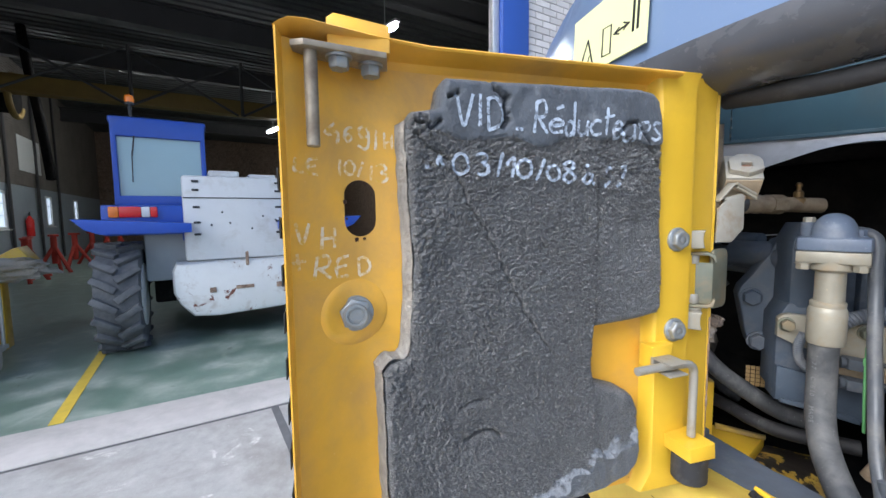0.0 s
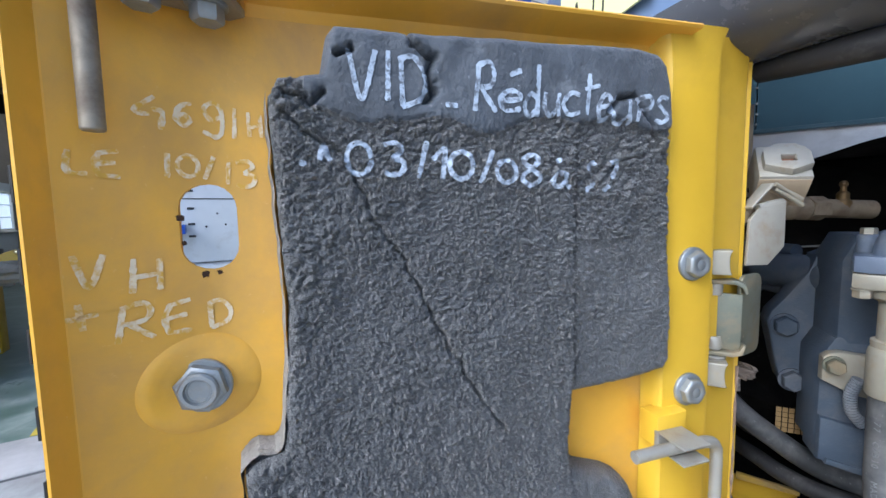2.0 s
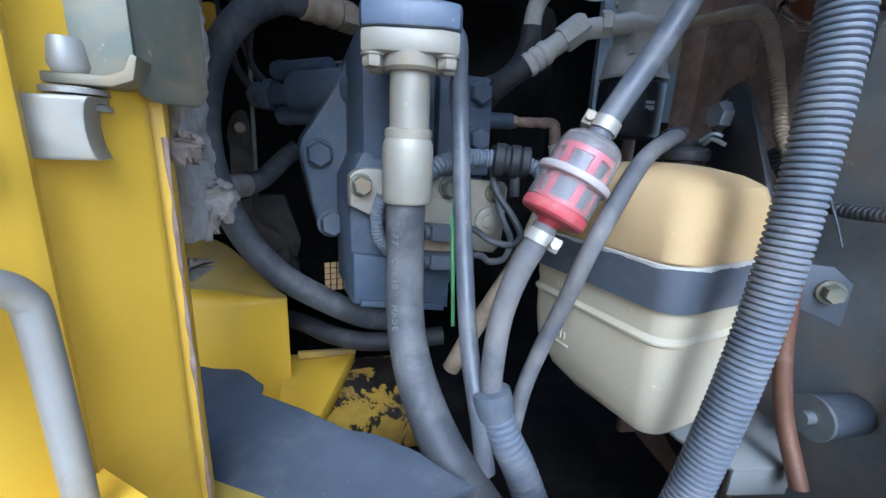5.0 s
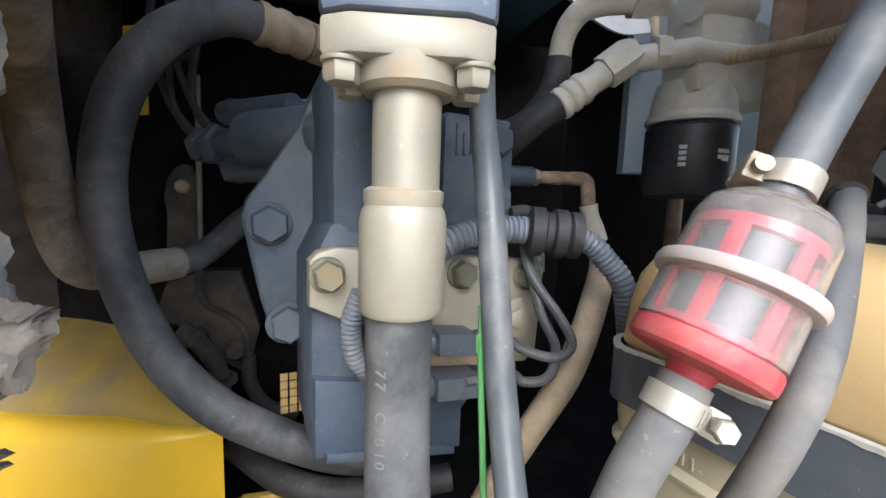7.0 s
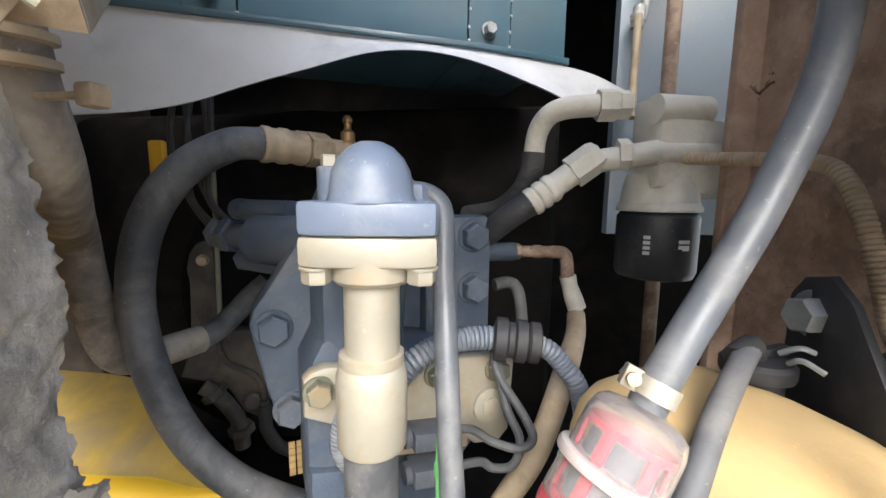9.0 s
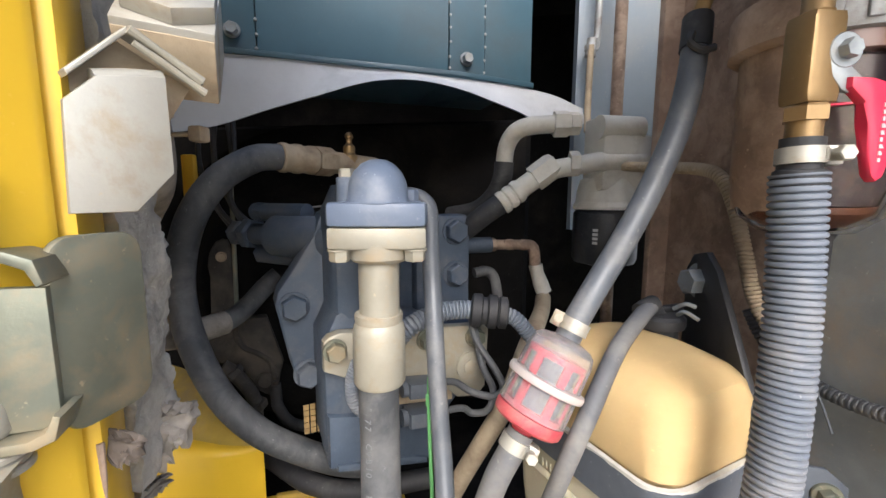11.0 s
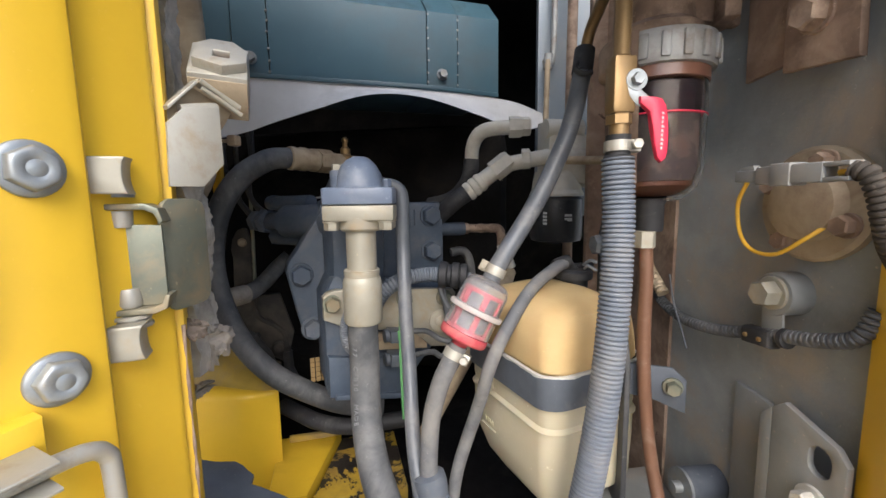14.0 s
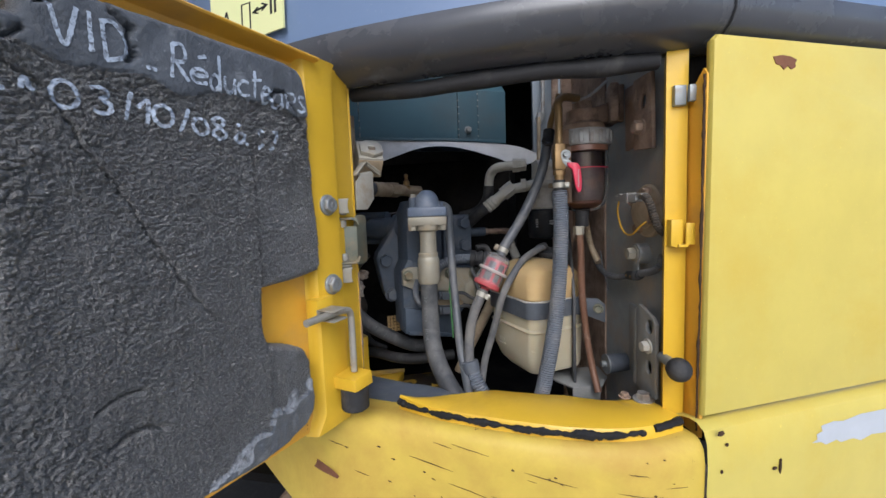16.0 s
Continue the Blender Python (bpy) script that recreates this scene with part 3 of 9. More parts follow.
b = bmesh.new()
box(b, (-3.88, -9, -0.02), (-3.34, 9, 0.004), 0.004)
single("door_threshold", b, CONCRETE_STRIP, "pale concrete threshold strip of the workshop door", "threshold", kind="structure")
b = bmesh.new()
box(b, (-3.34, -9, -0.02), (-3.30, 9, -0.004))
box(b, (-3.32, 0.435, -0.015), (-2.2, 0.49, 0.004))
single("drain_channel", b, JOINT, "dark narrow drain channel along the threshold", "drain", kind="structure")
b = bmesh.new()
box(b, (-30, -4.6, -0.02), (-3.88, 10, 0.0))
single("floor", b, GREENFLOOR, "worn green-painted workshop floor with scuffs", "floor", kind="structure")
b = bmesh.new()
box(b, (-30, -0.985, 0.0), (-3.9, -0.90, 0.004))
single("floor_line", b, LINE, "worn yellow marking line on the floor", "floor line", kind="structure")

# side wall: painted below, brick above
west = thing("wall_west", (-15, -4.6, 0), "workshop side wall, blue-grey paint below bare brick", "wall", kind="structure")
holes = [(-12.6, -11.6), (-16.2, -15.2), (-20.6, -19.9), (-24.6, -23.9)]
xs = [-30.0, *[v for h in sorted(holes) for v in h], -3.88]
b = bmesh.new()
box(b, (-30, -4.75, 0), (-3.88, -4.5, 1.22))
for x0, x1 in zip(xs[0::2], xs[1::2]):
    box(b, (x0, -4.75, 1.22), (x1, -4.5, 2.3))
box(b, (-30, -4.75, 2.3), (-3.88, -4.5, 2.53))
part("painted_base", b, WALLPAINT, west)
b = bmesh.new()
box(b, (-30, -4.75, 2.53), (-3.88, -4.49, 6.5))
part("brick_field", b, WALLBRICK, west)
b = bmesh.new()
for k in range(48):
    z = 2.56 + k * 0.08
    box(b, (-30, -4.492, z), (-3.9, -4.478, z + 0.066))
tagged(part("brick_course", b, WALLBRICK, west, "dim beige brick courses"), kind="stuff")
for x in (-5.5, -9.5, -13.25, -16.4, -19.0, -21.5):
    b = bmesh.new()
    box(b, (x - 0.06, -4.46, 0), (x + 0.06, -4.40, 6.3), 0.01)
    part("wall_post", b, BEAM, west)
for i, (x0, x1) in enumerate(holes):
    w = thing("window_%d" % (i + 1), ((x0 + x1) / 2, -4.5, 1.22), "small white-framed workshop window with panes", "window", "workshop windows", "structure")
    b = bmesh.new()
    for lo, hi in (((x0, -4.56, 1.22), (x0 + .07, -4.47, 2.3)), ((x1 - .07, -4.56, 1.22), (x1, -4.47, 2.3)), ((x0 + .07, -4.56, 1.22), (x1 - .07, -4.47, 1.29)),
                   ((x0 + .07, -4.56, 2.23), (x1 - .07, -4.47, 2.3)), ((x0 + .07, -4.55, 1.58), (x1 - .07, -4.49, 1.61)), ((x0 + .07, -4.55, 1.92), (x1 - .07, -4.49, 1.95))):
        box(b, lo, hi, 0.006)
    part("window_frame", b, WHITE, w)
    for z0 in (1.29, 1.61, 1.95):
        b = bmesh.new()
        box(b, (x0 + .07, -4.53, z0), (x1 - .07, -4.52, min(2.23, z0 + .32)))
        part("pane", b, DAYPANE, w)
    b = bmesh.new()
    box(b, (x0 - .04, -4.5, 1.18), (x1 + .04, -4.40, 1.22), 0.008)
    part("window_sill", b, WHITE, w)

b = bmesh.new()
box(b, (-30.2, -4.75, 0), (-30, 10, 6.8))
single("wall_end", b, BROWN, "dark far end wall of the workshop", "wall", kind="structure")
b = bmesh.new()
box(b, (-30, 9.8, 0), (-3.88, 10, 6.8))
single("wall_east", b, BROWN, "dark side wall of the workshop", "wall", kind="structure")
# facade right and left of the door, lintel above
facade = thing("wall_facade", (-3.75, 6, 0), "pale brick facade beside the workshop door", "wall", kind="structure")
b = bmesh.new()
box(b, (-3.95, 3.34, 0), (-3.55, 10, 7.0))
box(b, (-3.95, -4.75, 4.8), (-3.55, 3.34, 7.0))
box(b, (-3.95, -9, 0), (-3.55, -4.6, 7.0))
part("masonry", b, MORTAR, facade)
jamb = thing("door_jamb", (-3.6, 3.15, 0), "deep blue steel jamb of the workshop door", "door frame", kind="structure")
b = bmesh.new()
box(b, (-3.66, 2.95, 0), (-3.5, 3.33, 4.8), 0.01)
part("jamb_post", b, JAMBBLUE, jamb)
b = bmesh.new()
box(b, (-3.64, 2.86, 0), (-3.56, 2.948, 4.8), 0.01)
part("seal_strip", b, GALV, jamb)
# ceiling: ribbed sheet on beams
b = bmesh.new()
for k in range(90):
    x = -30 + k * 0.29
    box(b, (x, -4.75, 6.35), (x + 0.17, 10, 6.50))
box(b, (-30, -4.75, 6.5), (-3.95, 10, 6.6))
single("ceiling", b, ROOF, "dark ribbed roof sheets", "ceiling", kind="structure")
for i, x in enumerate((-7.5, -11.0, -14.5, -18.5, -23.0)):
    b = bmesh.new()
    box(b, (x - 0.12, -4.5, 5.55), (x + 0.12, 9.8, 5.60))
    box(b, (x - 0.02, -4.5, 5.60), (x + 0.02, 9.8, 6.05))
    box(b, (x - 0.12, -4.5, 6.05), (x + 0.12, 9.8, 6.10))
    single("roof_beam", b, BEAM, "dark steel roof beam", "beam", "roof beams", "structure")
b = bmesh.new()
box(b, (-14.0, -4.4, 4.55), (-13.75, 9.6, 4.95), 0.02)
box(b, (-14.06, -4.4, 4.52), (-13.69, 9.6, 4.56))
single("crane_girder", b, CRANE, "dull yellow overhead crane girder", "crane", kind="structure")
for i in range(5):
    y = -3.5 + i * 2.4
    b = bmesh.new()
    rod(b, (-12.4, y, 4.2), (-12.4, y + 2.3, 5.5), 0.03, seg=8)
    rod(b, (-12.4, y, 5.5), (-12.4, y + 2.3, 4.2), 0.03, seg=8)
    rod(b, (-12.4, y, 4.2), (-12.4, y, 5.6), 0.04, seg=8)
    single("roof_brace", b, BEAM, "thin crossed steel roof braces", "brace", "roof braces", "structure")
for at, d in (((-6.4, 2.87, 4.5), (0.62, 0.1, 0)), ((-15.5, 2.57, 4.5), (0.9, 0.2, 0)), ((-15.0, -1.9, 4.9), (0.7, 0.05, 0)), ((-22.0, 4.5, 4.6), (0.9, 0.2, 0))):
    lamp = thing("tube_light", at, "lit fluorescent tube light under the roof", "lamp", "tube lights")
    p, d = Vector(at), Vector(d)
    b = bmesh.new()
    rod(b, p - d / 2, p + d / 2, 0.035)
    part("tube", b, TUBELIGHT, lamp)
    b = bmesh.new()
    f = Matrix.Translation(p + Vector((0, 0, 0.06))) @ Matrix.Rotation(math.atan2(d.y, d.x), 4, "Z")
    box(b, (-d.length / 2 - .05, -0.05, -0.02), (d.length / 2 + .05, 0.05, 0.03), 0.005, f)
    rod(b, p + Vector((0, 0, 0.08)), p + Vector((0, 0, 6.36 - p.z)), 0.008, seg=6)
    part("housing", b, GALV, lamp)

# the telehandler that stands inside
tele = thing("telehandler", (-6.0, 0.1, 0), "blue and white telehandler with chipped paint, parked with its rear outward", "telehandler")
b = bmesh.new()
box(b, (-7.3, -0.72, 1.55), (-5.92, 0.16, 2.56), 0.05)
part("cab_shell", b, BLACKPLASTIC, tele)
b = bmesh.new()
prism(b, [(-0.745, 1.62), (0.175, 1.62), (0.170, 2.58), (0.13, 2.63), (-0.69, 2.63), (-0.74, 2.59)], -0.05, 0.05, 0.012,
      Matrix.Translation((-5.88, 0, 0)) @ Matrix.Rotation(radians(90), 4, "Z"), holes=[[(-0.69, 1.75), (-0.10, 1.75), (0.05, 1.83), (0.12, 1.90), (0.12, 2.42), (-0.69, 2.42)]])
part("cab_frame", b, TELEBLUE, tele)
b = bmesh.new()
box(b, (-5.90, -0.70, 1.74), (-5.885, 0.13, 2.43))
part("rear_window", b, GLASS, tele, "pale reflecting rear window")
b = bmesh.new()
box(b, (-7.3, -0.76, 2.56), (-5.84, 0.19, 2.645), 0.03)
part("cab_roof", b, TELEBLUE, tele)
b = bmesh.new()
rod(b, (-5.80, -0.55, 2.2), (-5.78, -0.52, 2.42), 0.008)
rod(b, (-5.79, -0.56, 1.9), (-5.79, -0.55, 2.25), 0.006)
part("wiper", b, BLACKPLASTIC, tele)
b = bmesh.new()
rod(b, (-5.9, -0.55, 2.62), (-5.9, -0.55, 2.80), 0.018)
rod(b, (-5.9, -0.55, 2.78), (-5.9, -0.55, 2.81), 0.045)
part("beacon_stem", b, BLACKPLASTIC, tele)
b = bmesh.new()
lathe(b, [(0.046, 0), (0.050, 0.04), (0.040, 0.075), (0.015, 0.088)], (-5.9, -0.55, 2.81))
part("beacon", b, LAMPORANGE, tele, "orange beacon")
b = bmesh.new()
box(b, (-5.95, -0.85, 1.30), (-5.62, 0.02, 1.64), 0.03)
prism(b, [(-1.02, 1.49), (-0.02, 1.43), (-0.02, 1.33), (-0.80, 1.33), (-0.92, 1.38)], -0.5, 0.14, 0.01, Matrix.Translation((-5.7, 0, 0)) @ Matrix.Rotation(radians(90), 4, "Z"))
part("fender", b, TELEBLUE, tele, "blue fender")
b = bmesh.new()
box(b, (-5.95, 0.90, 1.30), (-5.62, 1.75, 1.62), 0.03)
prism(b, [(0.92, 1.43), (1.92, 1.49), (1.82, 1.38), (1.70, 1.33), (0.92, 1.33)], -0.5, 0.14, 0.01, Matrix.Translation((-5.7, 0, 0)) @ Matrix.Rotation(radians(90), 4, "Z"))
part("fender", b, TELEBLUE, tele, "blue fender")
b = bmesh.new()
box(b, (-5.70, -0.12, 1.22), (-5.60, 0.02, 1.34), 0.02)
part("fender_bracket", b, TELEBLUE, tele)
for y0, y1, mt in ((-0.78, -0.69, LAMPORANGE), (-0.688, -0.49, LAMPRED), (-0.488, -0.41, LAMPWHITE), (-0.408, -0.34, LAMPRED), (1.24, 1.31, LAMPRED), (1.312, 1.39, LAMPWHITE), (1.392, 1.59, LAMPRED), (1.592, 1.68, LAMPORANGE)):
    b = bmesh.new()
    box(b, (-5.63, y0, 1.50), (-5.585, y1, 1.62), 0.012)
    part("tail_light", b, mt, tele)
b = bmesh.new()
box(b, (-7.5, -0.50, 0.75), (-5.75, 0.0, 1.35), 0.03)
part("chassis_side", b, TELEGREY, tele)
b = bmesh.new()
box(b, (-8.2, -0.45, 0.45), (-6.0, 1.6, 0.8), 0.03)
part("chassis", b, BLACK, tele)
b = bmesh.new()
box(b, (-7.2, -0.10, 0.98), (-5.55, 1.03, 1.98), 0.035)
part("engine_cover", b, TELEWHITE, tele, "white engine cover with rivets")
b = bmesh.new()
box(b, (-5.552, -0.09, 1.715), (-5.543, 1.02, 1.727))
for z in (1.28, 1.42, 1.60, 1.80, 1.9):
    for y in (0.00, 0.90):
        box(b, (-5.552, y, z), (-5.535, y + 0.07, z + 0.025), 0.004)
for y, z in ((0.18, 1.4), (0.38, 1.42), (0.62, 1.35), (0.75, 1.5), (0.3, 1.55), (0.9, 1.45)):
    lathe(b, [(0.012, 0), (0.012, 0.008), (0.006, 0.012)], (-5.55, y, z), (1, 0, 0), 10)
part("cover_trim", b, BLACKPLASTIC, tele)
b = bmesh.new()
box(b, (-6.4, 0.18, 1.98), (-5.7, 0.52, 2.06), 0.02)
box(b, (-6.5, 0.65, 1.98), (-5.9, 0.98, 2.05), 0.02)
part("cover_top", b, TELEWHITE, tele)
b = bmesh.new()
prism(b, [(-0.24, 0.88), (-0.20, 0.97), (1.10, 0.97), (1.16, 0.88), (1.16, 0.60), (1.06, 0.40), (0.95, 0.33), (0.2, 0.30), (-0.05, 0.33), (-0.18, 0.48), (-0.24, 0.62)], -0.28, 0.35, 0.07,
      Matrix.Translation((-5.75, 0, 0)) @ Matrix.Rotation(radians(90), 4, "Z"))
part("counterweight", b, TELERUST, tele, "rounded white counterweight with rust chips")
for y, z, w, h in ((0.12, 0.60, 0.07, 0.06), (0.86, 0.60, 0.07, 0.06), (0.40, 0.62, 0.20, 0.04), (0.52, 0.90, 0.035, 0.17)):
    b = bmesh.new()
    box(b, (-5.475, y, z), (-5.455, y + w, z + h), 0.006)
    part("recess", b, BROWN, tele, "rusty recess")
tyre_at = Vector((-5.80, -0.72, 0.61))
wheel = bmesh.new()
lathe(wheel, [(0.36, -0.19), (0.50, -0.20), (0.565, -0.185), (0.575, -0.08), (0.58, 0.0), (0.575, 0.08), (0.565, 0.185), (0.50, 0.20), (0.36, 0.19)], tyre_at, (0, 1, 0), 48)
wheel = part("tyre", wheel, TYRE, tele, "dusty lugged tractor tyre")
b = bmesh.new()
for k in range(36):
    side = 1 if k % 2 else -1
    a = 2 * math.pi * k / 36
    f = Matrix.Translation(tyre_at) @ Matrix.Rotation(a, 4, "Y") @ Matrix.Translation((0.585, side * 0.10, 0)) @ Matrix.Rotation(side * 0.60, 4, "X")
    box(b, (-0.03, -0.125, -0.036), (0.035, 0.125, 0.036), 0.012, f)
part("tread_lug", b, TYRE, wheel)
b = bmesh.new()
lathe(b, [(0.1, -0.2), (0.36, -0.2), (0.36, 0.2), (0.1, 0.2)], tyre_at, (0, 1, 0), 32)
part("rim", b, TELEWHITE, wheel)
copy_y = bmesh.new()
lathe(copy_y, [(0.36, -0.24), (0.56, -0.23), (0.61, 0.0), (0.56, 0.23), (0.36, 0.24)], (-5.95, 1.55, 0.61), (0, 1, 0), 40)
part("tyre", copy_y, TYRE, tele)

# trolley with crates and cables
cart = thing("trolley", (-5.5, -2.3, 0), "galvanised tube trolley with one low deck", "trolley")
b = bmesh.new()
box(b, (-5.72, -2.75, 0.20), (-5.15, -1.66, 0.245), 0.01)
part("deck", b, GALV, cart)
for x in (-5.68, -5.2):
    b = bmesh.new()
    tube(b, [(x, -2.72, 0.24), (x, -2.72, 0.80), (x, -2.66, 0.92), (x, -2.55, 0.95), (x, -1.85, 0.96), (x, -1.72, 0.90), (x, -1.69, 0.80), (x, -1.69, 0.24)], 0.017)
    part("tube_frame", b, GALV, cart)
for x in (-5.65, -5.24):
    for y in (-2.62, -1.74):
        b = bmesh.new()
        rod(b, (x, y - 0.02, 0.065), (x, y + 0.02, 0.065), 0.065)
        box(b, (x - 0.03, y - 0.035, 0.07), (x + 0.03, y + 0.035, 0.2), 0.006)
        part("castor", b, GALV, cart)
for lo, hi, mt, lab in (((-5.6, -2.62, 0.245), (-5.22, -2.28, 0.40), CRATE, "pale blue open plastic crate on the trolley"),
                        ((-5.6, -2.26, 0.245), (-5.22, -1.76, 0.44), CRATE_DARK, "blue-grey plastic crate on the trolley")):
    c = thing("plastic_crate", ((lo[0] + hi[0]) / 2, (lo[1] + hi[1]) / 2, lo[2]), lab, "crate")
    t = 0.012
    pieces = [("base", lo, (hi[0], hi[1], lo[2] + t)), ("side", lo, (hi[0], lo[1] + t, hi[2])), ("side", (lo[0], hi[1] - t, lo[2]), hi), ("side", (lo[0], lo[1] + t, lo[2]), (lo[0] + t, hi[1] - t, hi[2])),
              ("side", (hi[0] - t, lo[1] + t, lo[2]), (hi[0], hi[1] - t, hi[2])), ("rim", (hi[0], lo[1], hi[2] - .02), (hi[0] + .012, hi[1], hi[2]))]
    for name, q0, q1 in pieces:
        b = bmesh.new()
        box(b, q0, q1, 0.003)
        part(name, b, mt, c)
b = bmesh.new()
box(b, (-5.58, -2.55, 0.40), (-5.26, -2.0, 0.50), 0.02)
single("tool_case", b, BLACKPLASTIC, "black tool case lying on the crates", "tool case")
b = bmesh.new()
rnd = random.Random(4)
for k in range(7):
    z = 0.66 + 0.03 * k
    tube(b, [(-5.45 + rnd.uniform(-.1, .1), -2.66 + .1 * rnd.random(), z), (-5.2, -2.4, z - .05 * rnd.random()), (-5.22, -2.0, z - .06 * rnd.random()), (-5.5, -1.72, z),
             (-5.65, -2.1, z + .02)], 0.014, 8, 5)
box(b, (-5.66, -2.70, 0.60), (-5.2, -1.70, 0.64), 0.01)
single("coiled_cable", b, RUBBER_DARK, "black coiled cables piled in the trolley", "cable", kind="stuff")
b = bmesh.new()
prism(b, [(-3.3, 0.72), (-1.75, 0.80), (-1.62, 0.86), (-1.62, 1.02), (-1.72, 1.18), (-1.78, 1.16), (-1.95, 1.05), (-3.3, 0.95)], -0.16, 0.16, 0.02,
      Matrix.Translation((-6.6, 0, 0)) @ Matrix.Rotation(radians(90), 4, "Z"))
box(b, (-6.7, -3.1, 0), (-6.5, -2.9, 0.75), 0.01)
box(b, (-6.7, -2.1, 0), (-6.5, -1.9, 0.80), 0.01)
single("yellow_panel", b, YELLOW, "spare yellow machine panel on trestles", "machine panel")
b = bmesh.new()
bmesh.ops.create_icosphere(b, subdivisions=4, radius=1.0)
for v in b.verts:
    n = noise.fractal(v.co * 2.2, 1.0, 2.0, 5)
    v.co = Vector((v.co.x * 0.20, v.co.y * 0.52, v.co.z * 0.15)) * (1 + 0.35 * n)
single("plastic_film", b, FILM, "crumpled clear plastic film over the yellow panel", "plastic film", m=Matrix.Translation((-6.38, -1.98, 0.93)))
# stands, bin, extinguisher and reel along the wall
stand = thing("jack_stand", (-13.2, -3.4, 0), "red steel axle stand on three legs", "axle stand", "axle stands")
for a in (0.3, 2.4, 4.5):
    b = bmesh.new()
    rod(b, (-13.2 + .42 * math.cos(a), -3.4 + .42 * math.sin(a), 0), (-13.2, -3.4, 0.75), 0.045, 0.05, 8)
    part("leg", b, REDSTAND, stand)
b = bmesh.new()
rod(b, (-13.2, -3.4, 0.25), (-13.2, -3.4, 1.02), 0.07)
box(b, (-13.32, -3.47, 1.0), (-13.08, -3.33, 1.06), 0.01)
part("column", b, REDSTAND, stand)
for k in range(6):
    rot = Matrix.Rotation(0.7 * k, 4, "Z")
    place = Vector((-14.0 - 1.15 * k, -3.55 + 0.22 * k, 0))
    copy_thing(stand, Matrix.Translation(place) @ rot)
b = bmesh.new()
lathe(b, [(0.36, 0), (0.40, 0.45), (0.47, 0.9), (0.46, 0.92), (0.42, 0.86), (0.4, 0.5)], (-11.8, -3.9, 0), seg=20)
single("waste_bin", b, BLACKPLASTIC, "black round waste bin by the wall", "bin")
ext = thing("fire_extinguisher", (-17.6, -4.38, 0.6), "red fire extinguisher hung on the wall", "fire extinguisher")
b = bmesh.new()
lathe(b, [(0.09, 0), (0.1, 0.03), (0.1, 0.5), (0.05, 0.6), (0.03, 0.64)], (-17.6, -4.37, 0.95))
part("cylinder", b, LAMPRED, ext)
b = bmesh.new()
rod(b, (-17.6, -4.37, 1.58), (-17.6, -4.37, 1.68), 0.025)
rod(b, (-17.6, -4.37, 1.65), (-17.45, -4.32, 1.70), 0.015)
part("valve", b, BLACKPLASTIC, ext)
reel = thing("exhaust_hose_reel", (-15.5, -4.1, 4.4), "black exhaust hose reel with a yellow rim on the wall", "hose reel")
b = bmesh.new()
rod(b, (-14.4, -4.45, 4.55), (-14.4, -3.6, 4.55), 0.42, seg=28)
part("drum", b, BLACK, reel)
b = bmesh.new()
tube(b, [(-14.4 + .5 * math.cos(a * .5236), -3.62, 4.55 + .5 * math.sin(a * .5236)) for a in range(-5, 6)], 0.07, 10)
part("rim", b, CRANE, reel, "yellow rim")
b = bmesh.new()
tube(b, [(-14.4, -3.4, 6.3), (-14.3, -3.3, 5.2), (-14.3, -3.2, 4.2), (-14.3, -3.1, 3.0), (-14.2, -3.05, 2.5)], 0.10, 12)
part("hanging_hose", b, BLACK, reel)
b = bmesh.new()
box(b, (-19.6, -4.47, 3.0), (-17.5, -4.45, 4.1), 0.01)
single("wall_board", b, WHITE, "pale board fixed to the brick wall", "board")


# facade bricks beside the door that the camera sees best
bw, bh, gap = 0.215, 0.065, 0.010
me = bpy.data.meshes.new("brick")
b = bmesh.new()
box(b, (-0.004, 0, 0), (0.012, bw, bh), 0.003)
b.to_mesh(me)
b.free()
me.materials.append(FACADEBRICK)
for row in range(24):
    for col in range(8):
        ob = new("brick", me)
        ob.parent = facade
        ob.matrix_parent_inverse = Matrix.Translation(-facade.location)
        ob.location = (-3.55, 3.36 + col * (bw + gap) - (0.11 if row % 2 else 0.0) + (0.11 if col == 0 and row % 2 else 0.0), 2.75 + row * (bh + gap))
        if col == 0 and row % 2:
            ob.scale = (1, 0.47, 1)
# ---- the excavator: body round the bay ----
body = thing("excavator_body", (0.1, 0.9, 0.0), "yellow excavator upper body with a blue-grey hood and scraped sill", "excavator")


def along(bm, plan, profile, closed=False):
    """Sweeps rows of (outward, z) along a line seen from above; outward is to the right of the line's way. A row may be a function of the place along it."""
    line = smooth_line([(x, y, 0) for x, y in plan], 8)
    rows = []
    for i, p in enumerate(line):
        t = (line[min(i + 1, len(line) - 1)] - line[max(i - 1, 0)]).normalized()
        out = Vector((t.y, -t.x, 0))
        rows.append([bm.verts.new(p + out * o + Vector((0, 0, z))) for o, z in (profile(p) if callable(profile) else profile)])
    for a, c in zip(rows, rows[1:]):
        for k in range(len(a) - 1):
            bm.faces.new((a[k], c[k], c[k + 1], a[k + 1]))


SILL = [(-0.62, 0.66), (-0.50, 0.63), (-0.335, 0.600), (-0.20, 0.585), (-0.06, 0.567), (0.054, 0.558), (0.16, 0.568), (0.250, 0.606)]
b = bmesh.new()
along(b, SILL, lambda p: [(-0.10, 1.085), (-0.03, 1.098), (-0.012, 1.099), (-0.003, 1.094), (0.004, 1.084), (0.007, 1.06), (0.006, 1.0),
                          (0.0, max(0.78, 0.90 - 0.9 * (p.x + 0.43)) if p.x < -0.2 else 0.78), (-0.05, max(0.76, 0.87 - 0.9 * (p.x + 0.43)) if p.x < -0.2 else 0.75), (-0.3, 0.80)])
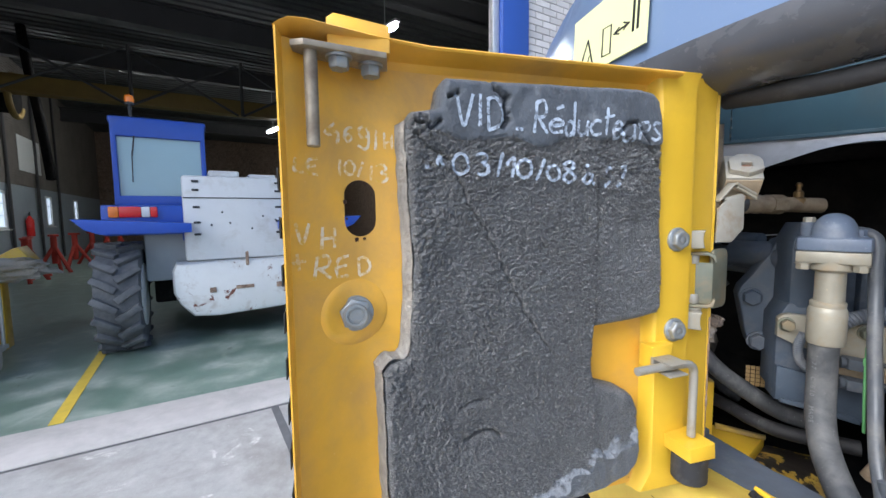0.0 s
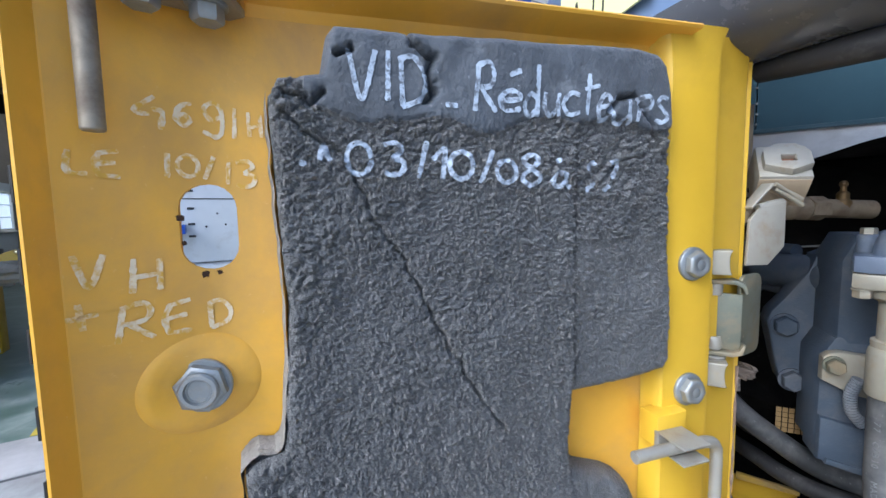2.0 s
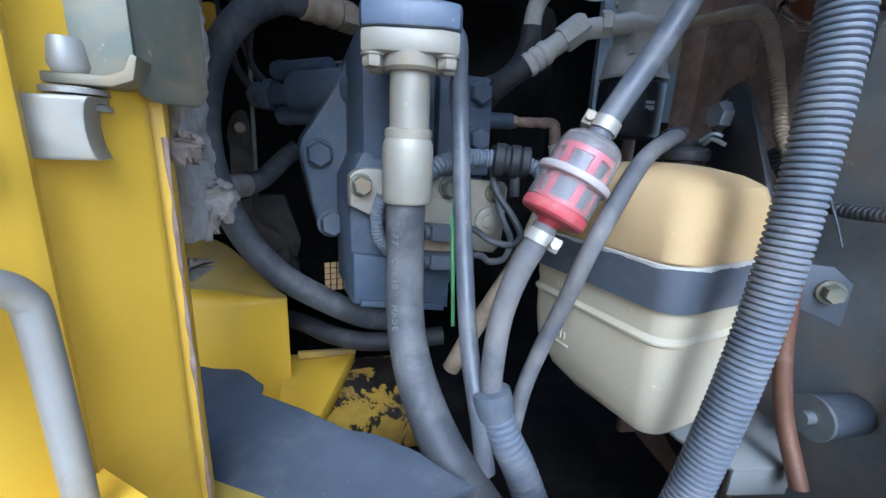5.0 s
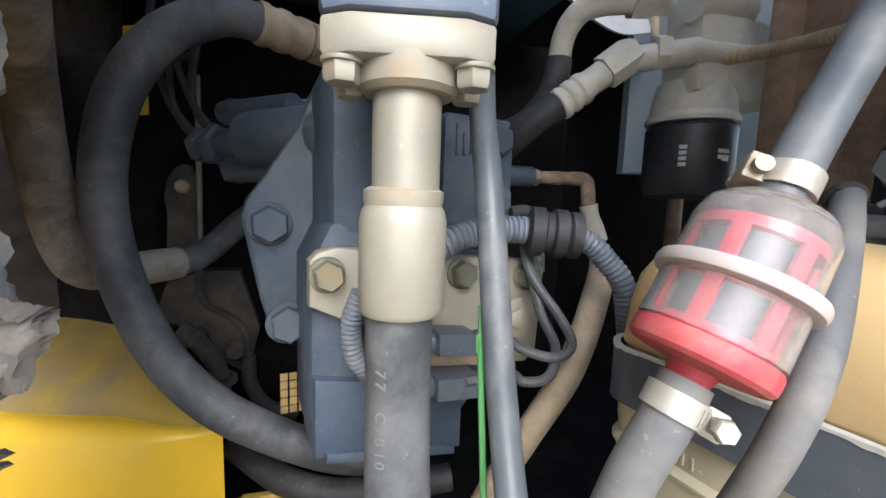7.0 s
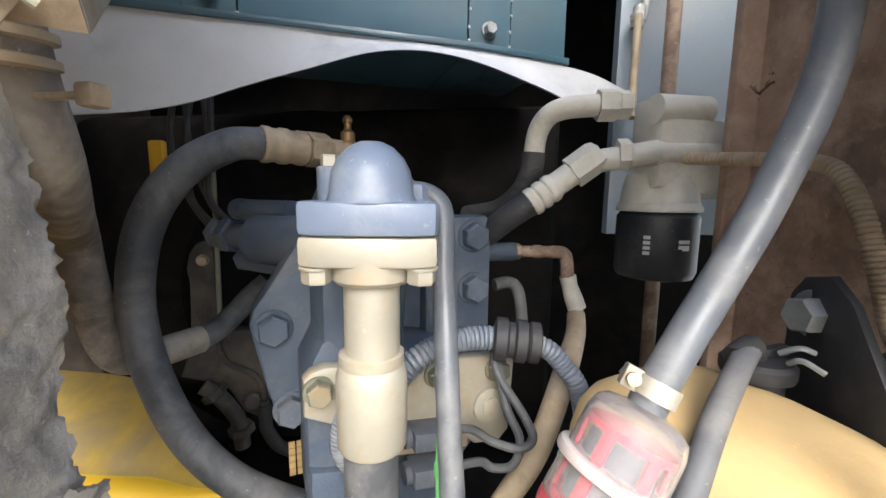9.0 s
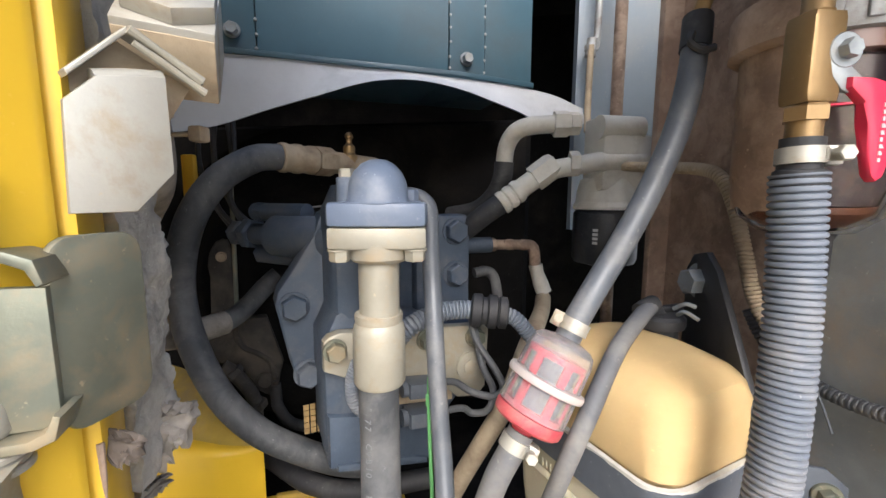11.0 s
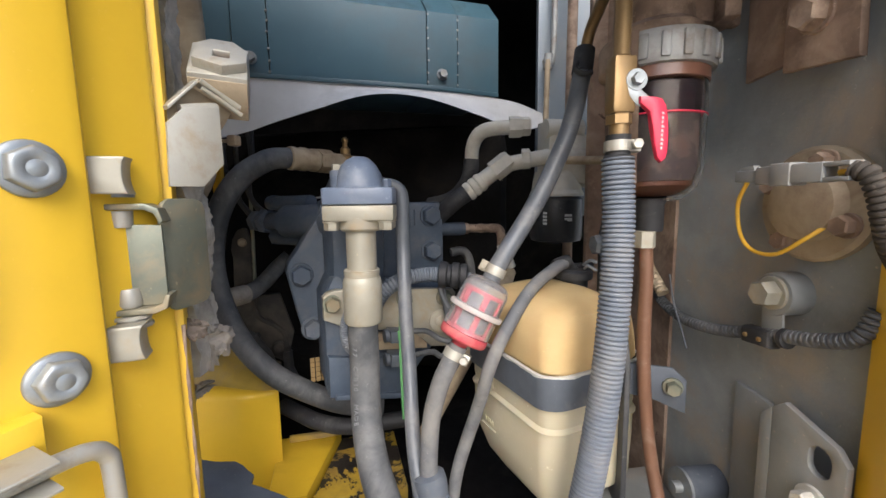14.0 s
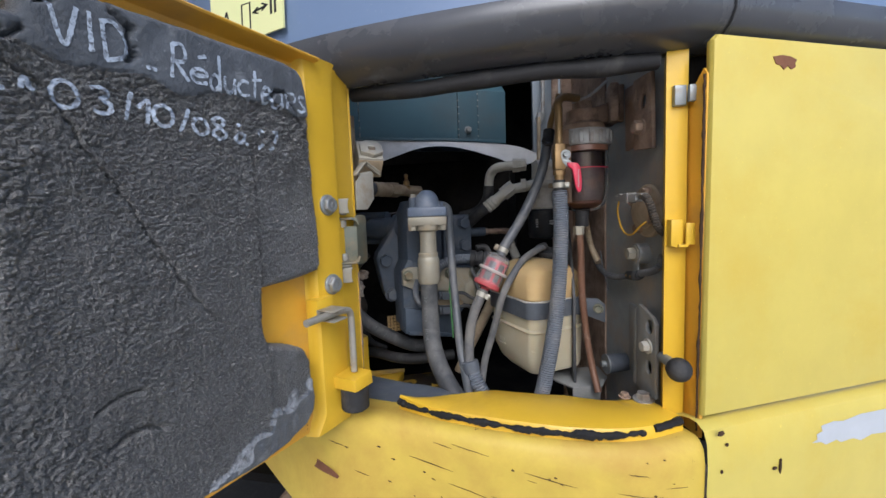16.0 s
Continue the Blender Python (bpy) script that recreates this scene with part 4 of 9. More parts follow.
sill = part("skirt", b, YELLOW_WORN, body, "scratched yellow skirt below the bay")
# raised flange of the sill with the old rubber seal
b = bmesh.new()
LIP = [(-0.225, 0.640), (-0.17, 0.612), (-0.10, 0.594), (0.015, 0.577), (0.10, 0.576), (0.17, 0.592), (0.232, 0.628)]
def flange_row(p):
    """The flange is widest in the middle and runs out to a point."""
    d = float(np.interp(p.x, [-0.225, -0.20, -0.156, -0.08, 0.065, 0.20, 0.24], [0.004, 0.022, 0.060, 0.108, 0.118, 0.090, 0.075]))
    return [(-d, 1.07), (-d, 1.112), (-d * 0.96, 1.115), (-d * 0.5, 1.119), (-d * 0.12 - 0.002, 1.119), (-d * 0.04, 1.116), (0.0, 1.110), (0.001, 1.094), (0.0, 1.06)]


along(b, LIP, flange_row)
part("sill_flange", b, YELLOW, body, "yellow raised sill flange")
b = bmesh.new()
line = even_line(smooth_line([(x, y - 0.004, 1.110) for x, y in LIP[:6]], 8), 0.003)
for p in line:
    p.z += 0.003 * noise.noise(p * 24) + 0.0015 * noise.noise(p * 120)
    p.y += 0.0015 * noise.noise(p * 90 + Vector((3, 0, 0)))
sweep(b, line, [max(0.0010, 0.0048 + 0.0038 * noise.noise(p * 30) + 0.0026 * noise.noise(p * 150)) for p in line], 9)
part("sill_seal", b, SEAL, body, "torn black rubber seal strip")
b = bmesh.new()
line = even_line(smooth_line([(0.185, 0.600, 1.112), (0.205, 0.611, 1.113), (0.228, 0.628, 1.113)], 6), 0.003)
sweep(b, line, [0.006 + 0.003 * noise.noise(p * 90) for p in line], 8)
part("sill_seal", b, SEAL, body)
bolt(body, (0.190, 0.684, 1.117), (0, 0, 1), 0.020, 0.010, 0.017, CASTGREY, "weathered sill bolt")
bolt(body, (0.162, 0.690, 1.117), (0, 0, 1), 0.012, 0.006, 0.010, BROWN)
# scratches and chips on the skirt
rnd = random.Random(11)
b = bmesh.new()
for k in range(44):
    x = rnd.uniform(-0.40, 0.225)
    z = rnd.choice([rnd.uniform(0.93, 1.08), rnd.uniform(1.03, 1.085)])
    L = min(0.232 - x, rnd.choice([0.003, 0.004, 0.005, 0.008, 0.008, 0.014, 0.03, 0.06, 0.075]))
    h = rnd.uniform(0.0003, 0.0007) if L > 0.012 else rnd.uniform(0.0005, 0.0016)
    line = smooth_line([(u, v, 0) for u, v in SILL], 12)
    def front(x0):
        q = min(line, key=lambda p: abs(p.x - x0))
        return q.y - 0.0085
    n = 6
    lower, upper = [], []
    for i in range(n + 1):
        xx = x + L * i / n
        zz = z - 0.18 * L * i / n + 0.0006 * rnd.random()
        w = h * (0.35 + math.sin(math.pi * i / n))
        lower.append(b.verts.new((xx, front(xx), zz - w)))
        upper.append(b.verts.new((xx, front(xx), zz + w)))
    for i in range(n):
        b.faces.new((lower[i], lower[i + 1], upper[i + 1], upper[i]))
tagged(part("scratch", b, SCRATCH, body, "dark scratches through the paint"), kind="stuff")
b = bmesh.new()
pts = [(-0.430, 1.016), (-0.418, 1.024), (-0.395, 1.016), (-0.368, 1.008), (-0.342, 0.998), (-0.325, 0.988), (-0.33, 0.982), (-0.365, 0.988), (-0.40, 1.000), (-0.42, 1.006)]
b.faces.new([b.verts.new((x, 0.586 - 0.22 * (x + 0.31), z)) for x, z in pts])
part("paint_chip", b, RUSTY, body, "rust-brown paint chip")

# side panel and lower skirt beyond the bay
SIDE = turned((0.256, 0.612), BODY)
b = bmesh.new()
prism(b, [(0.0, 1.128), (1.9, 1.128), (1.9, 1.672), (0.012, 1.672), (0.003, 1.664)], 0.0, 0.016, 0.007, SIDE)
part("side_panel", b, YELLOW_SKYLIT, body, "smooth yellow side panel, sky reflection put into its pale colour")
b = bmesh.new()
line = [SIDE @ Vector((s, -0.001, 0)) for s in (-0.0098, 0.3, 0.8, 1.4, 1.9)]
along(b, [(p.x, p.y) for p in line], [(-0.10, 1.098), (-0.02, 1.120), (-0.006, 1.120), (0.006, 1.112), (0.012, 1.095), (0.014, 1.06), (0.012, 0.95), (0.0, 0.78), (-0.1, 0.75)])
part("skirt", b, YELLOW_SKYLIT, body, "yellow lower skirt beside the bay")
b = bmesh.new()
pts = [(0.192, 1.062), (0.204, 1.066), (0.202, 1.074), (0.215, 1.077), (0.212, 1.086), (0.24, 1.089), (0.26, 1.086), (0.30, 1.091), (0.36, 1.090), (0.36, 1.050), (0.325, 1.053), (0.300, 1.047), (0.282, 1.054), (0.255, 1.052), (0.245, 1.058), (0.222, 1.054), (0.212, 1.060)]
b.faces.new([b.verts.new(SIDE @ Vector((x, -0.0158 + 0.06 * max(0.0, z - 1.06), z))) for x, z in pts])
part("filler_patch", b, GREYPATCH, body, "grey filler patch")
b = bmesh.new()
prism(b, [(0.106, 1.645), (0.122, 1.648), (0.138, 1.647), (0.151, 1.643), (0.147, 1.638), (0.149, 1.633), (0.141, 1.629), (0.134, 1.634), (0.127, 1.628), (0.120, 1.634), (0.112, 1.635)], -0.0012, 0.0, 0, SIDE)
part("paint_chip", b, RUSTY, body, "brown paint chip at the panel's top")
b = bmesh.new()
for s, z, w, h in ((0.125, 1.03, 0.004, 0.02), (0.112, 1.035, 0.008, 0.004), (0.005, 1.108, 0.012, 0.006), (0.012, 1.05, 0.004, 0.004), (0.02, 1.09, 0.005, 0.004)):
    prism(b, [(s, z), (s + w * .5, z - h * .2), (s + w, z + h * .3), (s + w * .8, z + h), (s + w * .2, z + h * .9)], -0.0175, -0.0155, 0, SIDE)
tagged(part("scratch", b, SCRATCH, body, "small dark chips in the paint"), kind="stuff")

# door post with the sealed return
PLANXY = Matrix(((1, 0, 0, 0), (0, 0, 1, 0), (0, 1, 0, 0), (0, 0, 0, 1)))      # outlines in plan, depth upward
b = bmesh.new()
prism(b, [(0.2105, 0.6521), (0.2417, 0.6565), (0.2410, 0.6900), (0.2175, 0.6870)], 1.10, 1.70, 0.003, PLANXY)
part("door_post", b, YELLOW, body, "yellow door post")
RET = turned((0.2395, 0.672), -76.0)
b = bmesh.new()
prism(b, [(0.0, 1.09), (0.050, 1.09), (0.054, 1.62), (0.046, 1.63), (0.014, 1.60), (0.0, 1.58)], 0.0, 0.006, 0.001, RET)
part("post_return", b, YELLOW_IN, body, "yellow post return with sealant")
b = bmesh.new()
line = even_line([RET @ Vector((0.047, -0.001, 1.10)), RET @ Vector((0.051, -0.001, 1.62))], 0.004)
for p in line:
    p.x += 0.0012 * noise.noise(p * 30) + 0.0008 * noise.noise(p * 110)
sweep(b, line, [max(0.0007, 0.0014 + 0.0030 * max(0.0, noise.noise(p * 26) + 0.35 * noise.noise(p * 90) - 0.1)) for p in line], 8)
part("sealant", b, SCRATCH, body, "lumpy dark sealant")
# black box stands for the shade in the gap behind the post
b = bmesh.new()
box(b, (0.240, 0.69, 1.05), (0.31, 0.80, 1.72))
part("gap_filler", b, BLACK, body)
# catch, clip and stop on the post
b = bmesh.new()
f = turned((0.222, 0.655), 8) @ Matrix.Translation((0, 0, 1.4)) @ Matrix.Diagonal((0.86, 0.86, 0.86, 1)) @ Matrix.Translation((0, 0, -1.4))
prism(b, [(-0.010, 1.376), (0.004, 1.372), (0.010, 1.376), (0.010, 1.422), (-0.010, 1.422)], -0.018, 0.006, 0.002, f)
prism(b, [(0.012, 1.378), (0.034, 1.378), (0.034, 1.416), (0.012, 1.416)], -0.024, -0.019, 0.002, f)
prism(b, [(0.0, 1.374), (0.016, 1.374), (0.016, 1.379), (0.0, 1.379)], -0.024, 0.004, 0.001, f)
part("door_catch", b, YELLOW, body, "yellow folded door catch")
b = bmesh.new()
prism(b, [(-0.004, 1.616), (0.016, 1.616), (0.016, 1.650), (-0.004, 1.650)], -0.012, 0.002, 0.003, f)
prism(b, [(0.016, 1.620), (0.036, 1.620), (0.036, 1.648), (0.016, 1.648)], -0.020, -0.010, 0.003, f)
part("spring_clip", b, STEEL, body, "grey steel clip")
b = bmesh.new()
rod(b, (0.212, 0.664, 1.200), (0.221, 0.620, 1.199), 0.008)
part("stop_stem", b, STEEL, body)
b = bmesh.new()
bmesh.ops.create_uvsphere(b, u_segments=24, v_segments=14, radius=0.0178)
part("stop_ball", b, RUBBER_DARK, body, "black rubber stop ball", Matrix.Translation((0.2215, 0.616, 1.1975)))

# hood over the bay
HOODLINE = [(-1.5, 1.5), (-1.05, 1.02), (-0.75, 0.79), (-0.55, 0.675), (-0.40, 0.622), (-0.22, 0.592), (0.0, 0.580), (0.14, 0.586), (0.255, 0.622), (0.60, 0.797), (1.2, 1.10), (1.9, 1.46)]
b = bmesh.new()
along(b, HOODLINE, [(0.004, 1.735), (0.002, 1.80), (-0.01, 1.90), (-0.03, 1.98), (-0.07, 2.03), (-0.12, 2.05), (-0.13, 2.03), (-0.08, 2.0), (-0.05, 1.95)])
hood = part("hood", b, HOOD, body, "glossy blue-grey hood")
# lip in a darker copy of the hood paint, its shade painted in
b = bmesh.new()
along(b, HOODLINE, [(0.0038, 1.7352), (0.008, 1.722), (0.008, 1.706), (0.0, 1.690), (-0.014, 1.678), (-0.035, 1.668), (-0.055, 1.664), (-0.075, 1.668)])
part("hood_lip", b, HOOD_SHADED, body, "rounded lower lip of the hood, underside shade in its dark colour")
b = bmesh.new()
line = even_line(smooth_line([(-0.30, 0.680, 1.660), (-0.2, 0.655, 1.652), (-0.1, 0.645, 1.650), (0.0, 0.640, 1.652), (0.12, 0.645, 1.652), (0.20, 0.66, 1.655)], 8), 0.006)
for p in line:
    p.z += 0.004 * noise.noise(p * 9)
sweep(b, line, [0.013 + 0.002 * noise.noise(p * 12) for p in line], 12)
part("hood_seal", b, RUBBER_DARK, body, "sagging black seal under the hood")
# narrow gap between the hood and the next panel
b = bmesh.new()
line = smooth_line([(x, y, 0) for x, y in HOODLINE], 8)
i0 = min(range(1, len(line) - 1), key=lambda i: abs(line[i].x - 0.272))
t = (line[i0 + 1] - line[i0 - 1]).normalized()
out = Vector((t.y, -t.x, 0))
rows = []
for o, z in ((-0.035, 1.668), (-0.014, 1.678), (0.0, 1.690), (0.008, 1.706), (0.008, 1.722), (0.0038, 1.7352), (0.002, 1.80), (-0.01, 1.90), (-0.03, 1.98)):
    q = line[i0] + out * (o + 0.0012) + Vector((0, 0, z))
    rows.append((b.verts.new(q - t * 0.0022), b.verts.new(q + t * 0.0022)))
for (a0, a1), (c0, c1) in zip(rows, rows[1:]):
    b.faces.new((a0, a1, c1, c0))
part("panel_gap", b, SEAL, body, "narrow dark gap in the hood")
# warning label on the hood
lab_x, lab_z = Vector((-0.945, 0.327, 0.0)).normalized(), Vector((0.0, 0.06, 1)).normalized()
LF = Matrix((-lab_x, (-lab_x).cross(lab_z) * -1, lab_z)).transposed().to_4x4()
LF.translation = Vector((-0.4725, 0.6345, 1.762))
LF = LF @ Matrix.Translation((0.098, 0, 0)) @ Matrix.Diagonal((2.15, 1, 1, 1)) @ Matrix.Translation((-0.098, 0, 0))
b = bmesh.new()
prism(b, [(0.0, 0.0), (0.098, -0.006), (0.098, 0.115), (0.0, 0.115)], -0.0015, 0.0015, 0, LF)
label = part("warning_label", b, LABEL, body, "pale yellow warning label with black pictograms")


def stroke(bm, pts, w, y, m):
    for (x0, z0), (x1, z1) in zip(pts, pts[1:]):
        d = Vector((x1 - x0, z1 - z0)).normalized()
        n = Vector((-d.y, d.x)) * w / 2
        e = d * w / 2
        prism(bm, [(x0 - e.x + n.x, z0 - e.y + n.y), (x1 + e.x + n.x, z1 + e.y + n.y), (x1 + e.x - n.x, z1 + e.y - n.y), (x0 - e.x - n.x, z0 - e.y - n.y)], y - 0.0006, y, 0, m)


b = bmesh.new()
stroke(b, [(0.010, 0.004), (0.034, 0.004), (0.024, 0.062), (0.010, 0.004)], 0.002, -0.0016, LF)
stroke(b, [(0.016, 0.012), (0.024, 0.016), (0.027, 0.030)], 0.0015, -0.0016, LF)
stroke(b, [(0.046, 0.014), (0.057, 0.012), (0.057, 0.060), (0.046, 0.062), (0.046, 0.014)], 0.0015, -0.0016, LF)
stroke(b, [(0.062, 0.040), (0.078, 0.042)], 0.003, -0.0016, LF)
stroke(b, [(0.067, 0.035), (0.061, 0.040), (0.067, 0.045)], 0.002, -0.0016, LF)
stroke(b, [(0.073, 0.037), (0.079, 0.042), (0.073, 0.048)], 0.002, -0.0016, LF)
stroke(b, [(0.084, 0.025), (0.084, 0.075)], 0.0025, -0.0016, LF)
stroke(b, [(0.089, 0.025), (0.089, 0.075)], 0.0025, -0.0016, LF)
part("pictogram", b, INK, label)

# inside of the bay: right wall, back, floor, roof
RW = turned((0.228, 0.695), 105.9)
b = bmesh.new()
prism(b, [(-0.01, 0.88), (0.215, 0.88), (0.215, 1.95), (-0.01, 1.95)], -0.03, 0.0, 0.0, RW)
part("bay_wall", b, BAYWALL, body, "dark grey painted bay wall with dust")
b = bmesh.new()
prism(b, [(0.215, 0.88), (0.395, 0.88), (0.395, 1.95), (0.215, 1.95)], -0.028, 0.004, 0.0, RW)
prism(b, [(0.395, 0.88), (0.407, 0.88), (0.407, 1.95), (0.395, 1.95)], -0.02, 0.030, 0.003, RW)
part("frame_column", b, BROWN, body, "brown dusty steel column")
GUS = turned(tuple((RW @ Vector((0.262, 0.072, 0))).xy), 105.9 + 180 - 14)
b = bmesh.new()
prism(b, [(-0.01, 1.02), (0.125, 1.02), (0.125, 1.262), (0.100, 1.315), (0.045, 1.395), (0.025, 1.410), (0.002, 1.405), (-0.01, 1.39)], -0.002, 0.004, 0.001, GUS)
part("gusset", b, BLACKPLASTIC, body, "black bracket plate with a slanting edge")
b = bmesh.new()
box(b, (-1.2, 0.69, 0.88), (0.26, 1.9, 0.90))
part("belly_plate", b, BLACK, body, "black belly plate closing the bay")
# back of the bay, black for the shade that lies there
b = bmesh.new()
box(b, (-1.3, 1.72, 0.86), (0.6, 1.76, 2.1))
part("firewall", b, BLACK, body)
b = bmesh.new()
box(b, (-1.3, 0.95, 0.86), (-1.26, 1.719, 2.1))
part("side_bulkhead", b, GRIME, body, "brown grimy bulkhead")
b = bmesh.new()
prism(b, [(-0.045, 1.40), (0.16, 1.40), (0.16, 1.95), (-0.045, 1.95)], 0.0, 0.02, 0.0, turned((0.065, 1.285), 10))
part("inner_panel", b, PANEL, body, "pale blue-grey inner panel")
# left side of the bay
# added panel behind the lining: closes the bay, bounces light, open below
b = bmesh.new()
prism(b, [(0.0, 1.24), (0.95, 1.24), (0.95, 1.95), (0.0, 1.95)], 0.0, 0.02, 0.0, turned((-0.356, 0.704), 150))
part("bay_wall", b, YELLOW_IN, body, "yellow panel added behind the lining to bounce light into the bay")
b = bmesh.new()
PLAN = [(-0.345, 0.628), (-0.318, 0.641), (-0.300, 0.651), (-0.297, 0.655), (-0.299, 0.660), (-0.322, 0.686), (-0.346, 0.712)]
cols = [[b.verts.new((x, y, z)) for x, y in PLAN] for z in (1.05, 1.35, 1.65, 1.95)]
for a_, c_ in zip(cols, cols[1:]):
    for k in range(len(PLAN) - 1):
        b.faces.new((a_[k], a_[k + 1], c_[k + 1], c_[k]))
geo = bmesh.ops.extrude_face_region(b, geom=list(b.faces))["geom"]
for v in geo:
    if isinstance(v, bmesh.types.BMVert):
        v.co += Vector((-0.004, 0.001, 0))
part("hinge_post", b, YELLOW, body, "yellow folded hinge post")
b = bmesh.new()
line = even_line([Vector((-0.2972, 0.6542, 1.06)), Vector((-0.2972, 0.6542, 1.34))], 0.004)
sweep(b, line, [max(0.0006, 0.0011 + 0.0016 * noise.noise(p * 60)) for p in line], 7)
part("sealant", b, BROWN, body, "thin brown line of old sealant")


def crumbly(p, amount):
    """A torn foam surface: lumps, pits and crumbs."""
    return amount * (noise.noise(p * 40) + 0.6 * noise.noise(p * 95) + 0.5 * abs(noise.noise(p * 210)))


b = bmesh.new()
lining = []
NU, NZ = 14, 150
for i in range(NU):
    for k in range(NZ):
        z = 1.268 + k * 0.0028
        u = i / (NU - 1)
        p = Vector((-0.334 - 0.020 * u, 0.706 + 0.056 * u, z))
        torn = 0.008 * noise.noise(Vector((0, 1.7, z * 22))) + 0.004 * noise.noise(Vector((4, 1.7, z * 90))) + 0.004 * noise.noise(Vector((4, 9, z * 260)))
        p += Vector((0.9, 0.4, 0)) * crumbly(p, 0.0040) + (Vector((-0.3, 1.0, 0)) * torn * u * u)
        lining.append(b.verts.new(p))
for i in range(NU - 1):
    for k in range(NZ - 1):
        b.faces.new((lining[i * NZ + k], lining[i * NZ + k + 1], lining[(i + 1) * NZ + k + 1], lining[(i + 1) * NZ + k]))
geo = bmesh.ops.extrude_face_region(b, geom=list(b.faces))["geom"]
for v in geo:
    if isinstance(v, bmesh.types.BMVert):
        v.co += Vector((-0.016, -0.002, 0))
part("bay_lining", b, LINING, body, "torn dusty grey foam lining, brightened in its colour", soft=70)


def torn_flap(name, root, way, hang, length, width, seed, material, label):
    """A hanging piece of torn foam with a ragged outline and a lumpy face."""
    b = bmesh.new()
    n, m_ = 26, 18
    way, hang = Vector(way).normalized(), Vector(hang).normalized()
    out = way.cross(hang).normalized()
    grid = {}
    for i in range(n):
        u = i / (n - 1)
        half = width * (0.5 + 0.32 * noise.noise(Vector((u * 5, seed, 0))) + 0.16 * noise.noise(Vector((u * 16, seed, 3)))) * (1.0 - 0.55 * u ** 3) * (0.62 + 0.75 * abs(noise.noise(Vector((u * 21, seed, 11)))))
        for k in range(m_):
            v = k / (m_ - 1)
            p = Vector(root) + way * length * (u + 0.55 * noise.noise(Vector((v * 8, seed, 7))) * u + 0.25 * noise.noise(Vector((v * 23, seed, 2))) * u * u) + hang * (v - 0.4) * 2 * half
            p += out * (crumbly(p + Vector((seed, 0, 0)), 0.004) + 0.012 * math.sin(u * 3 + v * 2 + seed))
            grid[i, k] = b.verts.new(p)
    for i in range(n - 1):
        for k in range(m_ - 1):
            b.faces.new((grid[i, k], grid[i + 1, k], grid[i + 1, k + 1], grid[i, k + 1]))
    geo = bmesh.ops.extrude_face_region(b, geom=list(b.faces))["geom"]
    for v in geo:
        if isinstance(v, bmesh.types.BMVert):
            v.co -= out * (0.006 + 0.003 * noise.noise(v.co * 80))
    return part(name, b, material, body, label, soft=70)


torn_flap("foam_shred", (-0.352, 0.728, 1.292), (0.05, 0.95, 0.22), (0.15, 0.1, -1), 0.031, 0.044, 1.3, HOSE_DUST, "torn lump of grey foam sticking out")
torn_flap("foam_shred", (-0.303, 0.658, 1.338), (0.35, 0.90, -0.25), (0.1, 0.1, -1), 0.012, 0.018, 7.7, GRIME, "torn grey foam under the hinge leaf")
torn_flap("foam_shred", (-0.374, 0.722, 1.237), (0.30, 0.95, -0.05), (0.1, 0.1, -1), 0.034, 0.026, 4.1, HOSE_DUST, "grey torn strip of foam skin")
# added roof of the bay behind the hood, keeps sky light off its back
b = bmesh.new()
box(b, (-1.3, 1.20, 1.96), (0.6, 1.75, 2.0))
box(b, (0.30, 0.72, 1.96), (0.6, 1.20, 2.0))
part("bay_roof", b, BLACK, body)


# plain lower machine that carries the body, out of the camera's sight
under = thing("undercarriage", (0.0, 2.2, 0.0), "plain dark tracked undercarriage under the excavator body", "undercarriage")
b = bmesh.new()
lathe(b, [(0.55, 0.62), (0.60, 0.64), (0.60, 0.84), (0.55, 0.88)], (-0.1, 1.55, 0), (0, 0, 1), 40)
part("slewing_ring", b, BROWN, under)
b = bmesh.new()
box(b, (-0.75, 0.95, 0.40), (0.55, 2.15, 0.62), 0.03)
part("car_body", b, BROWN, under)
for y0 in (0.78, 1.92):
    b = bmesh.new()
    prism(b, [(-1.35, 0.10), (-1.25, 0.0), (1.05, 0.0), (1.15, 0.10), (1.20, 0.30), (1.12, 0.48), (1.0, 0.56), (-1.2, 0.56), (-1.32, 0.48), (-1.40, 0.30)], y0, y0 + 0.40, 0.02)
    part("track", b, RUBBER_DARK, under)
# ---- the open access door ----
DU, DN = Vector((-0.278, -0.961, 0)), Vector((0.961, -0.278, 0))
DOOR = Matrix((DU, DN, Vector((0, 0, 1)))).transposed().to_4x4()
DOOR.translation = Vector((-0.312, 0.600, 0))
door = thing("access_door", DOOR @ Vector((0.2, 0, 1.1)), "open yellow access door, its inside padded with crumbling black foam and lettered by hand", "door")


def oval(u, z, a, h, n=10):
    """A slot with round ends, upright."""
    out = []
    for k in range(n + 1):
        t = math.pi * k / n
        out.append((u + a * math.cos(t), z + (h - a) + a * math.sin(t)))
    for k in range(n + 1):
        t = math.pi + math.pi * k / n
        out.append((u + a * math.cos(t), z - (h - a) + a * math.sin(t)))
    return out


def bent(u):
    """How far the skin bends inward near the free edge."""
    x = u - 0.455
    return 0.33 * (x + math.sqrt(x * x + 0.00012))


b = bmesh.new()
prism(b, [(-0.048, 1.105), (0.5272, 1.105), (0.5272, 1.668), (-0.048, 1.668)], -0.003, 0.0, 0, holes=[oval(0.457, 1.507, 0.0176, 0.0315)])
